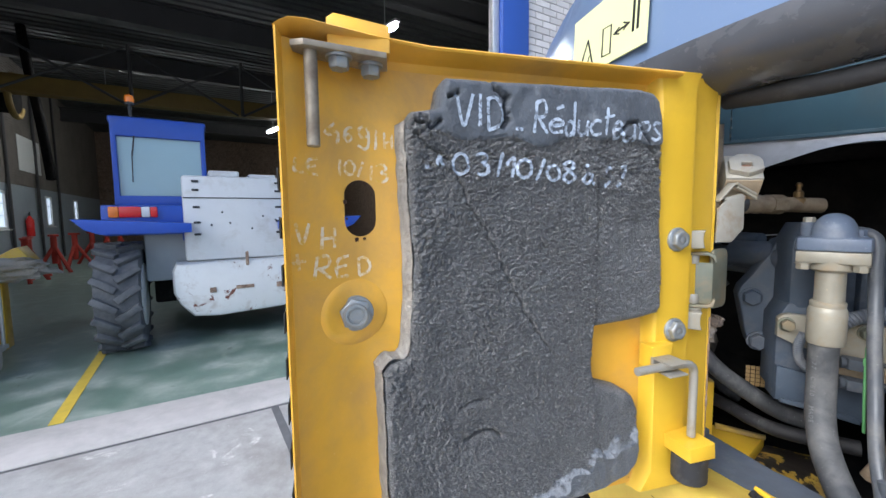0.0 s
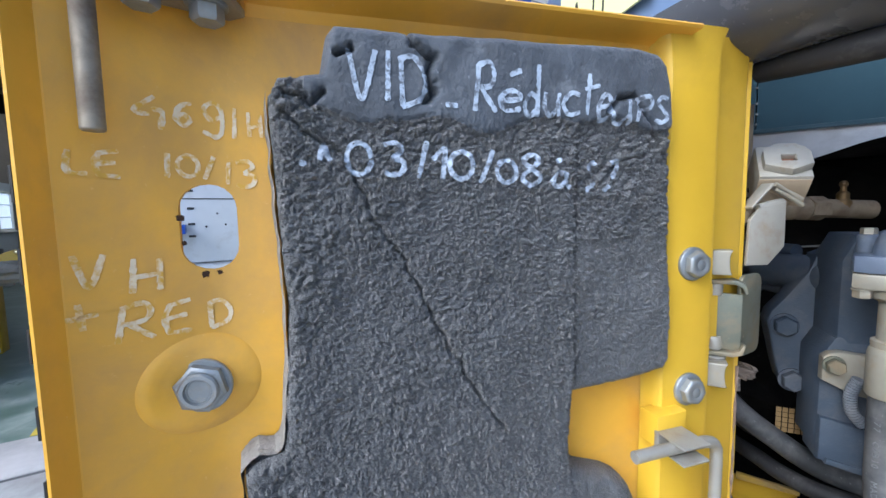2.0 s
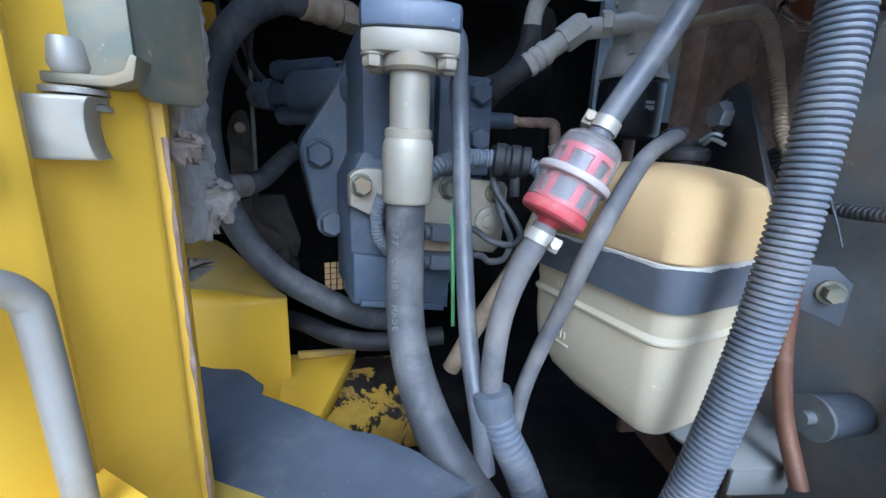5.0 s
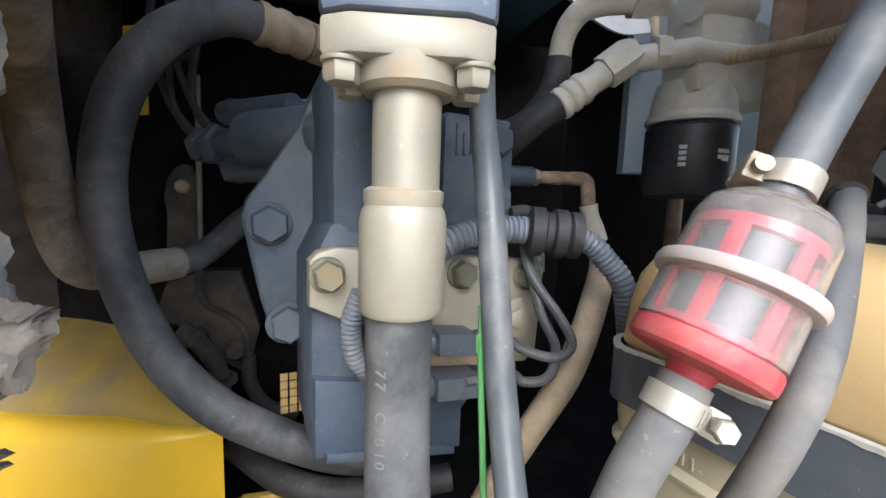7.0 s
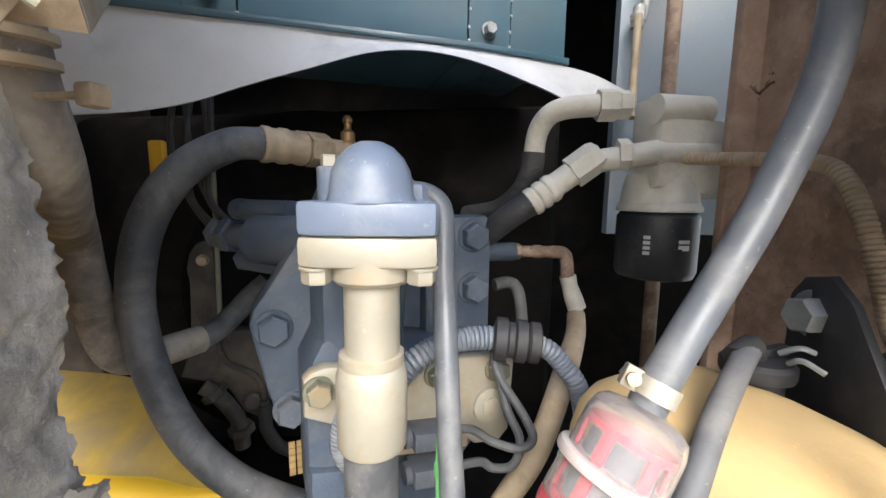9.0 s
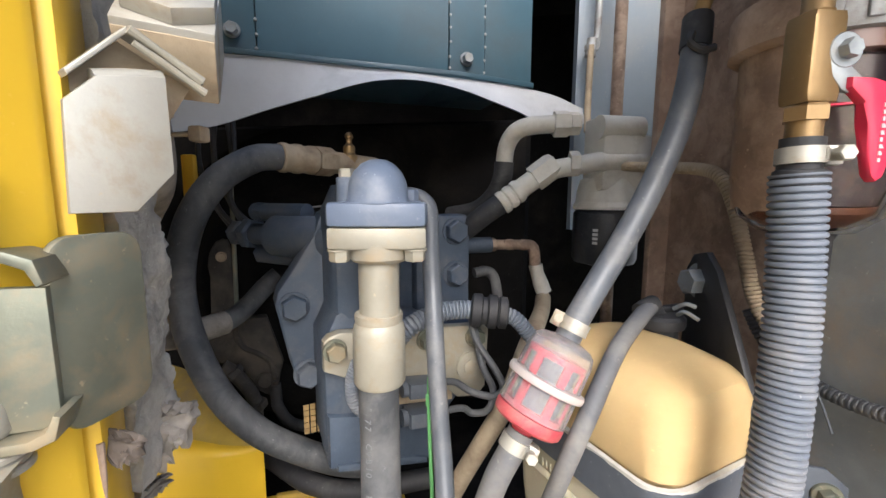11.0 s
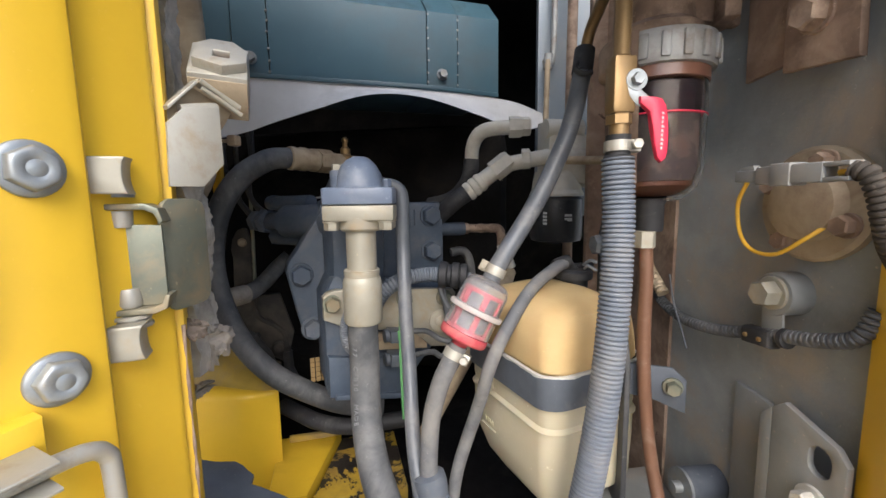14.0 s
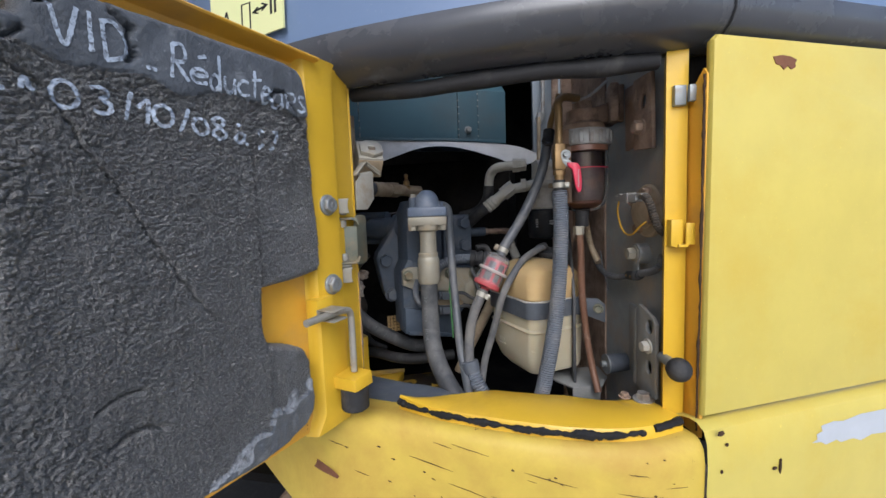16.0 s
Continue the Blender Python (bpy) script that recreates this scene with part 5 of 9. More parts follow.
for u in [0.10 + 0.02 * k for k in range(15)] + [0.396 + 0.0045 * k for k in range(29)]:
    bmesh.ops.bisect_plane(b, geom=[*b.verts, *b.edges, *b.faces], plane_co=(u, 0, 0), plane_no=(1, 0, 0))
for v in b.verts:
    v.co.y += bent(v.co.x) - bent(0.3)
skin = part("door_skin", b, YELLOW_IN, door, "ochre-yellow inner skin with an oval hole", DOOR)
# folded rim of the free edge and of the top
b = bmesh.new()
rim = [(bent(u) - bent(0.3), u) for u in (0.5270, 0.5280)] + [(0.0515, 0.5288), (0.056, 0.5296), (0.066, 0.5300), (0.070, 0.5306), (0.070, 0.5322), (0.0, 0.5335), (-0.006, 0.531), (-0.007, 0.480)]
cols = [[b.verts.new((u, w, z)) for w, u in rim] for z in (1.108, 1.3, 1.5, 1.62, 1.655, 1.668)]
for a_, c_ in zip(cols, cols[1:]):
    for k in range(len(rim) - 1):
        b.faces.new((a_[k], c_[k], c_[k + 1], a_[k + 1]))
part("side_rim", b, YELLOW_IN, door, "folded rim of the free edge", DOOR)
b = bmesh.new()
top = [(-0.004, 1.655), (0.0, 1.660), (0.004, 1.668), (0.012, 1.672), (0.034, 1.674), (0.036, 1.676), (0.034, 1.678), (0.0, 1.679), (-0.008, 1.672), (-0.008, 1.655)]
def topw(u):
    return 1.0 + max(0.0, (u - 0.40) / 0.13) * 0.95
cols = [[b.verts.new((u, w * topw(u) if w > 0 else w, z + 0.004 * max(0, (u - 0.36) / 0.17) ** 2 - (0.012 * max(0, (u - 0.51) / 0.023) ** 2))) for w, z in top] for u in (0.045, 0.1, 0.2, 0.3, 0.38, 0.44, 0.48, 0.505, 0.52, 0.528, 0.533)]
for a_, c_ in zip(cols, cols[1:]):
    for k in range(len(top) - 1):
        b.faces.new((a_[k], c_[k], c_[k + 1], a_[k + 1]))
part("top_rim", b, YELLOW_IN, door, "folded top rim", DOOR)
# hazard stripes on the outer edge
b = bmesh.new()
for k in range(9):
    z = 1.16 + k * 0.045
    prism(b, [(0.0, z), (0.068, z + 0.004), (0.068, z + 0.024), (0.0, z + 0.020)], 0.534, 0.5352, 0, DOOR @ Matrix(((0, 1, 0, 0), (1, 0, 0, 0), (0, 0, 1, 0), (0, 0, 0, 1))))
part("hazard_stripe", b, INK, door, "black hazard stripes on the edge")
# hinge-side stiffener: raised channel and outer flange
b = bmesh.new()
prof = [(0.072, 0.001), (0.068, 0.006), (0.066, 0.016), (0.062, 0.020), (0.050, 0.021), (0.012, 0.021), (0.006, 0.019), (0.002, 0.012), (0.0, 0.006), (-0.006, 0.004), (-0.044, 0.004), (-0.049, 0.001), (-0.050, -0.02)]
cols = []
for z, spread, lift in ((1.100, 0.014, -0.004), (1.112, 0.008, -0.002), (1.130, 0.0, 0.0), (1.4, 0, 0), (1.640, 0, 0), (1.662, 0.002, 0.0), (1.676, 0.006, 0.002), (1.682, 0.010, 0.004)):
    cols.append([b.verts.new((u + (spread if u > 0.03 else -spread * 0.3), w + lift, z)) for u, w in prof])
for a_, c_ in zip(cols, cols[1:]):
    for k in range(len(prof) - 1):
        b.faces.new((a_[k], c_[k], c_[k + 1], a_[k + 1]))
part("hinge_stiffener", b, YELLOW, door, "bright yellow pressed stiffener along the hinges", DOOR)
for z, tn in ((1.461, 0.2), (1.335, 0.6)):
    worn_bolt(door, DOOR @ Vector((0.0335, 0.021, z)), DN, 0.0235, 0.0115, 0.0165, STEEL, tn)

# foam pad, a field of heights inside its outline
EDGE = [(.364, 1.648), (.11, 1.653), (.092, 1.650), (.080, 1.640), (.074, 1.61), (.072, 1.55), (.065, 1.42), (.064, 1.373), (.070, 1.362), (.104, 1.356), (.169, 1.352), (.170, 1.30),
        (.168, 1.284), (.150, 1.272), (.120, 1.262), (.106, 1.254), (.097, 1.235), (.095, 1.18), (.101, 1.160), (.115, 1.144), (.15, 1.133), (.20, 1.129), (.30, 1.130), (.43, 1.135),
        (.437, 1.19), (.440, 1.325), (.431, 1.334), (.412, 1.340), (.404, 1.445), (.408, 1.52), (.411, 1.595), (.403, 1.610), (.375, 1.615), (.370, 1.640)]
CRACKS = [([(.400, 1.586), (.385, 1.572), (.362, 1.560), (.352, 1.545), (.340, 1.510), (.318, 1.480), (.300, 1.440), (.276, 1.395), (.258, 1.362), (.235, 1.330)], 0.0016, 0.0065),
          ([(.312, 1.648), (.306, 1.634), (.292, 1.630), (.297, 1.618), (.292, 1.604), (.300, 1.596)], 0.0024, 0.014),
          ([(.143, 1.597), (.135, 1.607), (.120, 1.610), (.110, 1.600), (.098, 1.590), (.088, 1.570), (.080, 1.556)], 0.002, 0.012),
          ([(.362, 1.626), (.352, 1.630)], 0.002, 0.012), ([(.345, 1.232), (.330, 1.240), (.312, 1.240), (.300, 1.232)], 0.0028, 0.010),
          ([(.352, 1.272), (.330, 1.280), (.315, 1.279)], 0.002, 0.008), ([(.398, 1.600), (.380, 1.592), (.372, 1.600)], 0.002, 0.010),
          ([(.172, 1.56), (.1705, 1.48), (.171, 1.40), (.170, 1.36)], 0.0013, 0.006)]


def seg_dist(px, pz, line, closed):
    best = np.full(px.shape, 9.0)
    bx, bz = np.zeros(px.shape), np.zeros(px.shape)
    n = len(line)
    for i in range(n if closed else n - 1):
        (x0, z0), (x1, z1) = line[i], line[(i + 1) % n]
        dx, dz = x1 - x0, z1 - z0
        t = np.clip(((px - x0) * dx + (pz - z0) * dz) / (dx * dx + dz * dz), 0, 1)
        qx, qz = x0 + t * dx, z0 + t * dz
        d = np.hypot(px - qx, pz - qz)
        near = d < best
        best, bx, bz = np.where(near, d, best), np.where(near, qx, bx), np.where(near, qz, bz)
    return best, bx, bz


STEP = 0.00125
gu, gz = np.meshgrid(np.arange(0.058, 0.448, STEP), np.arange(1.124, 1.660, STEP), indexing="ij")
inside = np.zeros(gu.shape, bool)
for i in range(len(EDGE)):
    (x0, z0), (x1, z1) = EDGE[i], EDGE[(i + 1) % len(EDGE)]
    if z0 != z1:
        cross = ((z0 > gz) != (z1 > gz)) & (gu < (x1 - x0) * (gz - z0) / (z1 - z0) + x0)
        inside ^= cross
dist, eu, ez = seg_dist(gu, gz, EDGE, True)
cut = np.zeros(gu.shape)
wob = np.array([[0.0025 * noise.noise(Vector((u * 90, z * 90, 0))) + 0.0018 * noise.noise(Vector((u * 260, z * 260, 4))) for u, z in zip(ru, rz)] for ru, rz in zip(gu, gz)])
for line, width, deep in CRACKS:
    d, _, _ = seg_dist(gu + wob, gz - wob, line, False)
    cut = np.maximum(cut, deep * np.exp(-(d / width) ** 2))
verts, faces, index, skinned = [], [], {}, []
use = inside | (dist < STEP * 0.55)


def skin_at(u, z):
    """How far the closed skin of the foam is still there, 0 to 1."""
    top = (z - 1.587 + 0.016 * max(0.0, 1 - abs(u - 0.26) / 0.065) ** 0.5 - 0.020 * noise.noise(Vector((u * 16, 3, 0)))) / 0.006 - (8 if u > 0.385 else 0)
    low = (1.208 - 0.45 * max(0, u - 0.11) - z + 0.02 * noise.noise(Vector((u * 40, z * 40, 5)))) / 0.010
    return min(1.0, max(0.0, top, low))


for i in range(gu.shape[0]):
    for k in range(gu.shape[1]):
        if not use[i, k]:
            continue
        u, z, d = gu[i, k], gz[i, k], dist[i, k] if inside[i, k] else 0.0
        if d < STEP * 0.55:
            u, z, d = eu[i, k], ez[i, k], 0.0
        s = skin_at(u, z)
        q = Vector((u * 150, z * 150, 0))
        lay, across = 0.93 * u - 0.36 * z, 0.36 * u + 0.93 * z
        crumbs = noise.voronoi(Vector((lay / 0.0036, across / 0.0027, 0)) + 0.55 * noise.noise_vector(q * 0.4))[0]
        lumps = noise.voronoi(Vector((lay / 0.012, across / 0.0075, 3)) + 0.6 * noise.noise_vector(q * 0.25))[0]
        ragged = max(0.0, 1.0 - abs(u - 0.15) / 0.10) * max(0.0, 1.0 - abs(z - 1.555) / 0.040)
        ragged = max(ragged, 1.3 * max(0.0, 1.0 - math.hypot(u - 0.388, (z - 1.597) * 1.2) / 0.030))
        lumpy = max(0.0, 0.45 + 1.5 * noise.noise(Vector((u * 11, z * 11, 8))) + 1.6 * ragged + (0.4 if u > 0.37 else 0.0))
        calm = 0.62 if u < 0.171 and z < 1.49 else 1.0
        rough = calm * (min(0.34, crumbs[1] - crumbs[0]) * 0.0072 + min(0.36, lumps[1] - lumps[0]) * 0.0070 * lumpy + noise.fractal(q * 2.6, 0.5, 2.1, 3) * 0.0017 + noise.noise(Vector((lay * 120, across * 300, 9))) * 0.0012) - 0.0020
        big = 0.0018 * noise.noise(Vector((u * 60, z * 45, 6))) + 0.0030 * noise.noise(Vector((u * 18, z * 18, 2))) - (0.0028 if u < 0.171 and s < 0.5 else 0.0)
        h = 0.0405 + big + rough * (1.0 - 0.90 * s) - (1 - s) * 0.003 - cut[i, k]
        h *= math.sqrt(max(0.0, 1 - (1 - min(1, d / 0.009)) ** 2)) * 0.5 + 0.5 if d < 0.009 else 1.0
        index[i, k] = len(verts)
        verts.append((u, h, z))
        skinned.append(s)
for (i, k), n0 in index.items():
    q = [(i, k), (i + 1, k), (i + 1, k + 1), (i, k + 1)]
    q = [index[c] for c in q if c in index]
    if len(q) >= 3:
        faces.append(q)
b = bmesh.new()
bv = [b.verts.new(v) for v in verts]
flag = []
for f in faces:
    try:
        nf = b.faces.new([bv[i] for i in f])
        flag.append((nf, sum(skinned[i] for i in f) / len(f)))
    except ValueError:
        pass
bmesh.ops.recalc_face_normals(b, faces=b.faces)
rimset = [e for e in b.edges if len(e.link_faces) == 1]
ext = bmesh.ops.extrude_edge_only(b, edges=rimset)["geom"]
for v in ext:
    if isinstance(v, bmesh.types.BMVert):
        v.co.y = 0.001
for v in [v for v in b.verts if not v.link_faces]:
    b.verts.remove(v)
for f, s in flag:
    if f.is_valid:
        c = f.calc_center_median()
        torn = c.z < 1.23 and 0.02 < s < 0.98 and noise.noise(Vector((c.x * 55, c.z * 55, 3))) > -0.25
        f.material_index = 2 if torn else 1 if s > 0.5 else 0
foam = part("foam_pad", b, FOAM, door, "thick crumbling black foam pad with cracks", DOOR, soft=60)
foam.data.materials.append(FOAM_SKIN)
foam.data.materials.append(FOAM_TORN)
# light backing that shows along the pad's edge
b = bmesh.new()
for line in ([(.416, 1.60), (.414, 1.52), (.410, 1.44), (.417, 1.346), (.436, 1.340), (.446, 1.328)], [(.446, 1.328), (.444, 1.25), (.442, 1.14)]):
    pts = even_line(smooth_line([(u, 0.006, z) for u, z in line], 5), 0.006)
    for p in pts:
        p.x += 0.002 * noise.noise(p * 60)
    lo_ = [b.verts.new(p + Vector((0, -0.004, 0))) for p in pts]
    hi_ = [b.verts.new(p + Vector((-0.006, 0.026 + 0.006 * noise.noise(p * 50), 0))) for p in pts]
    for i in range(len(pts) - 1):
        b.faces.new((lo_[i], lo_[i + 1], hi_[i + 1], hi_[i]))
part("pad_backing", b, FOAM_GREY, door, "pale torn backing of the pad", DOOR)


rnd = random.Random(2)
ARC = lambda cx, cy, rx, ry, a0, a1, n=9: [(cx + rx * math.cos(radians(a0 + (a1 - a0) * k / n)), cy + ry * math.sin(radians(a0 + (a1 - a0) * k / n))) for k in range(n + 1)]
# strokes of each sign in a box one wide and one high
PEN = {
    "V": [[(0, 1), (0.42, 0), (0.95, 0.98)]], "I": [[(0.6, 1), (0.35, 0)]], "D": [[(0.1, 0.95), (0.12, 0.02)], [(0, 0.9), (0.55, 0.98), (0.95, 0.6), (0.8, 0.2), (0.1, 0.0)]],
    "_": [[(0, 0.6), (1, 0.4)]], "-": [[(0, 0.5), (1, 0.5)]], "R": [[(0.2, 0.95), (0, 0)], [(0.1, 0.9), (0.7, 1.0), (0.9, 0.75), (0.7, 0.52), (0.15, 0.48)], [(0.3, 0.48), (0.95, 0)]],
    "e": [[(0.05, 0.5), (0.9, 0.62), (0.75, 0.95), (0.35, 0.95), (0.02, 0.5), (0.25, 0.05), (0.95, 0.15)]], "'": [[(0, 0), (0.5, 0.6), (1, 1)]],
    "d": [[(0.85, 0.35), (0.4, 0.42), (0.02, 0.2), (0.35, 0.0), (0.85, 0.15)], [(0.95, 1), (0.88, 0.5), (0.85, 0)]], "u": [[(0.1, 1), (0.0, 0.35), (0.4, 0.0), (0.85, 0.35)], [(0.95, 1), (0.85, 0.5), (0.95, 0.0)]],
    "c": [[(0.95, 0.9), (0.5, 1), (0.03, 0.5), (0.4, 0.02), (1, 0.15)]], "t": [[(0.35, 1), (0.25, 0.4), (0.2, 0)], [(0.0, 0.62), (1.0, 0.72)]],
    "s": [[(0.95, 0.9), (0.5, 1), (0.1, 0.78), (0.5, 0.52), (0.9, 0.25), (0.5, 0.0), (0.0, 0.12)]], "O": [ARC(0.5, 0.5, 0.48, 0.48, 100, 470, 14)],
    "3": [[(0, 0.92), (0.6, 1), (0.9, 0.78), (0.4, 0.52)], [(0.4, 0.52), (0.98, 0.4), (0.85, 0.08), (0.3, 0.0), (0, 0.1)]], "/": [[(0, 0), (1, 1)]], "1": [[(0, 0.65), (0.85, 1), (0.7, 0)]],
    "8": [[(0.9, 0.85), (0.5, 1), (0.15, 0.8), (0.5, 0.55), (0.95, 0.25), (0.5, 0.0), (0.05, 0.25), (0.5, 0.55), (0.85, 0.8), (0.6, 0.98)]],
    "a": [[(0.75, 0.8), (0.3, 0.9), (0.02, 0.4), (0.3, 0.05), (0.7, 0.4)], [(0.75, 0.95), (0.72, 0.3), (1.0, 0.0)]], "7": [[(0, 0.9), (0.7, 1), (0.9, 0.7), (0.3, 0.0)]], "n": [[(0.1, 0), (0.3, 0.8), (0.6, 0.9), (0.7, 0.3), (1, 0)], [(0, 0.6), (0.9, 0.5)]],
    "4": [[(0.75, 1), (0, 0.5), (0.55, 0.42)], [(0.6, 0.6), (1.0, 0.55), (0.9, 0)]], "6": [[(1, 1), (0.3, 0.8), (0.02, 0.3), (0.45, 0), (0.85, 0.25), (0.5, 0.5), (0.1, 0.35)]],
    "9": [[(0.85, 0.6), (0.4, 0.5), (0.1, 0.8), (0.5, 1), (0.9, 0.8), (0.9, 0.2), (0.6, 0.0), (0, 0.15)]], "h": [[(0.1, 1), (0.15, 0)], [(0.15, 0.4), (0.9, 0.5)], [(0.9, 0.9), (0.95, 0)]],
    "L": [[(0.2, 1), (0.1, 0.1), (1, 0)]], "E": [[(0.25, 0.95), (0, 0.5), (0.15, 0)], [(0.2, 0.9), (1, 1)], [(0.05, 0.5), (0.85, 0.55)], [(0.1, 0.05), (1, 0.02)]],
    "H": [[(0.2, 1), (0.1, 0)], [(0.95, 0.95), (0.9, 0)], [(0.15, 0.45), (0.9, 0.5)]], "+": [[(0.4, 1), (0.5, 0)], [(0, 0.45), (1, 0.55)]],
}


def on_foam(u, z):
    """The foam's height at a place on the door."""
    i, k = int(round((u - 0.058) / STEP)), int(round((z - 1.124) / STEP))
    near = [verts[index[a, c]][1] for a in range(i - 1, i + 2) for c in range(k - 1, k + 2) if (a, c) in index]
    return (0.35 * max(near) + 0.65 * sum(near) / len(near) if near else 0.038) + 0.0005


def on_sheet(u, z):
    return bent(min(u, 0.5275)) - bent(0.3) + 0.0008


def hand(signs, wide, material, height):
    """Signs drawn with a worn marker: ribbons of uneven width that lie on the foam or on the sheet. Rows of sign, first and last place along the door, foot and top."""
    for sign, u0, u1, z0, z1 in signs:
        b = bmesh.new()
        for stroke_ in PEN[sign]:
            pts = even_line(smooth_line([(u0 + (u1 - u0) * x, 0, z0 + (z1 - z0) * y) for x, y in stroke_], 6), 0.0011)
            seed = rnd.uniform(0, 90)
            rows = []
            for n, p in enumerate(pts):
                t = (pts[min(n + 1, len(pts) - 1)] - pts[max(n - 1, 0)]).normalized()
                side = Vector((-t.z, 0, t.x))
                half = wide * (0.5 + 0.20 * noise.noise(Vector((n * 0.35, seed, 0)))) * (0.75 if n in (0, len(pts) - 1) else 1.0)
                row = []
                for f in (-1.0, -0.35, 0.35, 1.0):
                    q = p + side * (half * f + 0.0003 * noise.noise(Vector((n * 0.9, seed, f * 5))))
                    row.append(b.verts.new((q.x, height(q.x, q.z), q.z)))
                rows.append(row)
            for a_, c_ in zip(rows, rows[1:]):
                for k in range(3):
                    b.faces.new((a_[k], c_[k], c_[k + 1], a_[k + 1]))
        part("letter", b, material, door, m=DOOR, soft=70)


hand([("V", .3545, .3343, 1.5954, 1.6304), ("I", .3294, .3241, 1.595, 1.6304), ("D", .3192, .2982, 1.5915, 1.6284), ("_", .285, .2754, 1.5933, 1.5954), ("R", .2622, .2444, 1.5906, 1.6275), ("e", .242, .2228, 1.5919, 1.6077),
      ("'", .2331, .2231, 1.619, 1.6232), ("d", .2211, .2072, 1.5893, 1.6291)], 0.0037, CHALK, on_foam)
hand([("u", .2032, .189, 1.5905, 1.6084), ("c", .1871, .1716, 1.5917, 1.6089), ("t", .1679, .1542, 1.5921, 1.6248), ("e", .1548, .1434, 1.588, 1.6089), ("u", .1408, .1216, 1.5866, 1.6085), ("R", .1165, .0999, 1.5888, 1.6101),
      ("s", .0967, .0841, 1.5891, 1.6106)], 0.0036, CHALK, on_foam)
hand([("n", .3771, .3684, 1.5528, 1.5627), ("-", .3899, .3852, 1.5497, 1.5516), ("O", .358, .34, 1.5428, 1.5661), ("3", .3313, .3166, 1.5427, 1.5663), ("/", .306, .2987, 1.5405, 1.5681), ("1", .2944, .2839, 1.54, 1.5624), ("O", .2822, .2626, 1.5399, 1.5609),
      ("/", .2572, .2463, 1.5373, 1.5627), ("O", .2444, .2269, 1.5371, 1.5551), ("8", .2231, .2052, 1.5352, 1.5595)], 0.0038, CHALK, on_foam)
hand([("a", .1954, .1789, 1.5333, 1.5465), ("'", .1919, .1861, 1.5539, 1.5565), ("'", .1634, .1534, 1.5482, 1.5553), ("7", .1401, .1314, 1.5409, 1.5553), ("'", .1629, .1539, 1.5308, 1.5375), ("'", .1472, .1416, 1.5306, 1.5347)], 0.0040, CHALK, on_foam)
hand([("4", .492, .4786, 1.5745, 1.5961), ("6", .4721, .4633, 1.5788, 1.5952), ("9", .4577, .4445, 1.5728, 1.5973), ("I", .4393, .4351, 1.5724, 1.5946), ("h", .4289, .4187, 1.5739, 1.592)], 0.0030, CHALK_THIN, on_sheet)
hand([("L", .5222, .5136, 1.5422, 1.5563), ("E", .5105, .5001, 1.5409, 1.5575), ("I", .4797, .4764, 1.5421, 1.5591), ("O", .4732, .4615, 1.5433, 1.5584), ("/", .4586, .4521, 1.542, 1.5591), ("I", .4455, .4414, 1.5386, 1.5551), ("3", .4381, .4254, 1.5368, 1.556)],
     0.0030, CHALK_THIN, on_sheet)
hand([("V", .5228, .5097, 1.472, 1.4923), ("H", .5009, .4846, 1.4648, 1.4878), ("+", .5278, .5145, 1.4452, 1.4621), ("R", .5076, .4899, 1.4327, 1.4576), ("E", .4853, .4714, 1.4323, 1.4553), ("D", .4621, .4471, 1.4315, 1.4522)], 0.0032, CHALK_THIN, on_sheet)

# embossed nut seat
b = bmesh.new()
rings = []
for rho, h in ((0.001, 0.0095), (0.013, 0.0095), (0.017, 0.0090), (0.021, 0.0074), (0.025, 0.0050), (0.029, 0.0026), (0.033, 0.0006), (0.036, -0.0010), (0.038, -0.003)):
    ring_ = []
    for k in range(40):
        a = 2 * math.pi * k / 40
        u, z = 0.466 + rho * math.cos(a), 1.391 + rho * math.sin(a)
        ring_.append(b.verts.new((u, (bent(u) - bent(0.3)) * min(1.0, rho / 0.030) ** 1.5 + h + 0.002, z)))
    rings.append(ring_)
for a_, c_ in zip(rings, rings[1:]):
    for k in range(40):
        b.faces.new((a_[k], a_[(k + 1) % 40], c_[(k + 1) % 40], c_[k]))
b.faces.new(rings[0])
part("nut_seat", b, YELLOW_IN, door, "embossed round seat", DOOR, soft=60)
b = bmesh.new()
NUT = DOOR @ Vector((0.466, 0.014, 1.391))
hexes(b, NUT, DN, 0.031, 0.008, 0.0200, 0.003)
lathe(b, [(0.0132, 0.009), (0.0132, 0.0130), (0.0120, 0.0145), (0.0096, 0.0145), (0.0088, 0.0112)], NUT, DN, 26)
nut = part("lock_nut", b, STEEL, door, "grey hexagon nut of the door stop")
b = bmesh.new()
lathe(b, [(0.0094, 0.0112), (0.0094, 0.0119), (0.0078, 0.0121), (0.0074, 0.0116), (0.001, 0.0115)], NUT, DN, 24)
part("nut_hollow", b, STEEL, nut)
# rust bitten into the rim of the oval hole
b = bmesh.new()
for u0, z0, r0, sd in ((0.4735, 1.514, 0.0034, 1.0), (0.4725, 1.496, 0.0022, 5.0), (0.462, 1.4725, 0.0034, 9.0), (0.453, 1.4730, 0.0024, 14.0)):
    ring_ = [(u0 + r0 * (0.6 + 0.9 * abs(noise.noise(Vector((k * 1.7, sd, 0))))) * math.cos(k * math.pi / 7), z0 + r0 * (0.6 + 0.9 * abs(noise.noise(Vector((k * 1.7, sd, 4))))) * math.sin(k * math.pi / 7)) for k in range(14)]
    b.faces.new([b.verts.new((u, bent(u) - bent(0.3) + 0.0006, z)) for u, z in ring_])
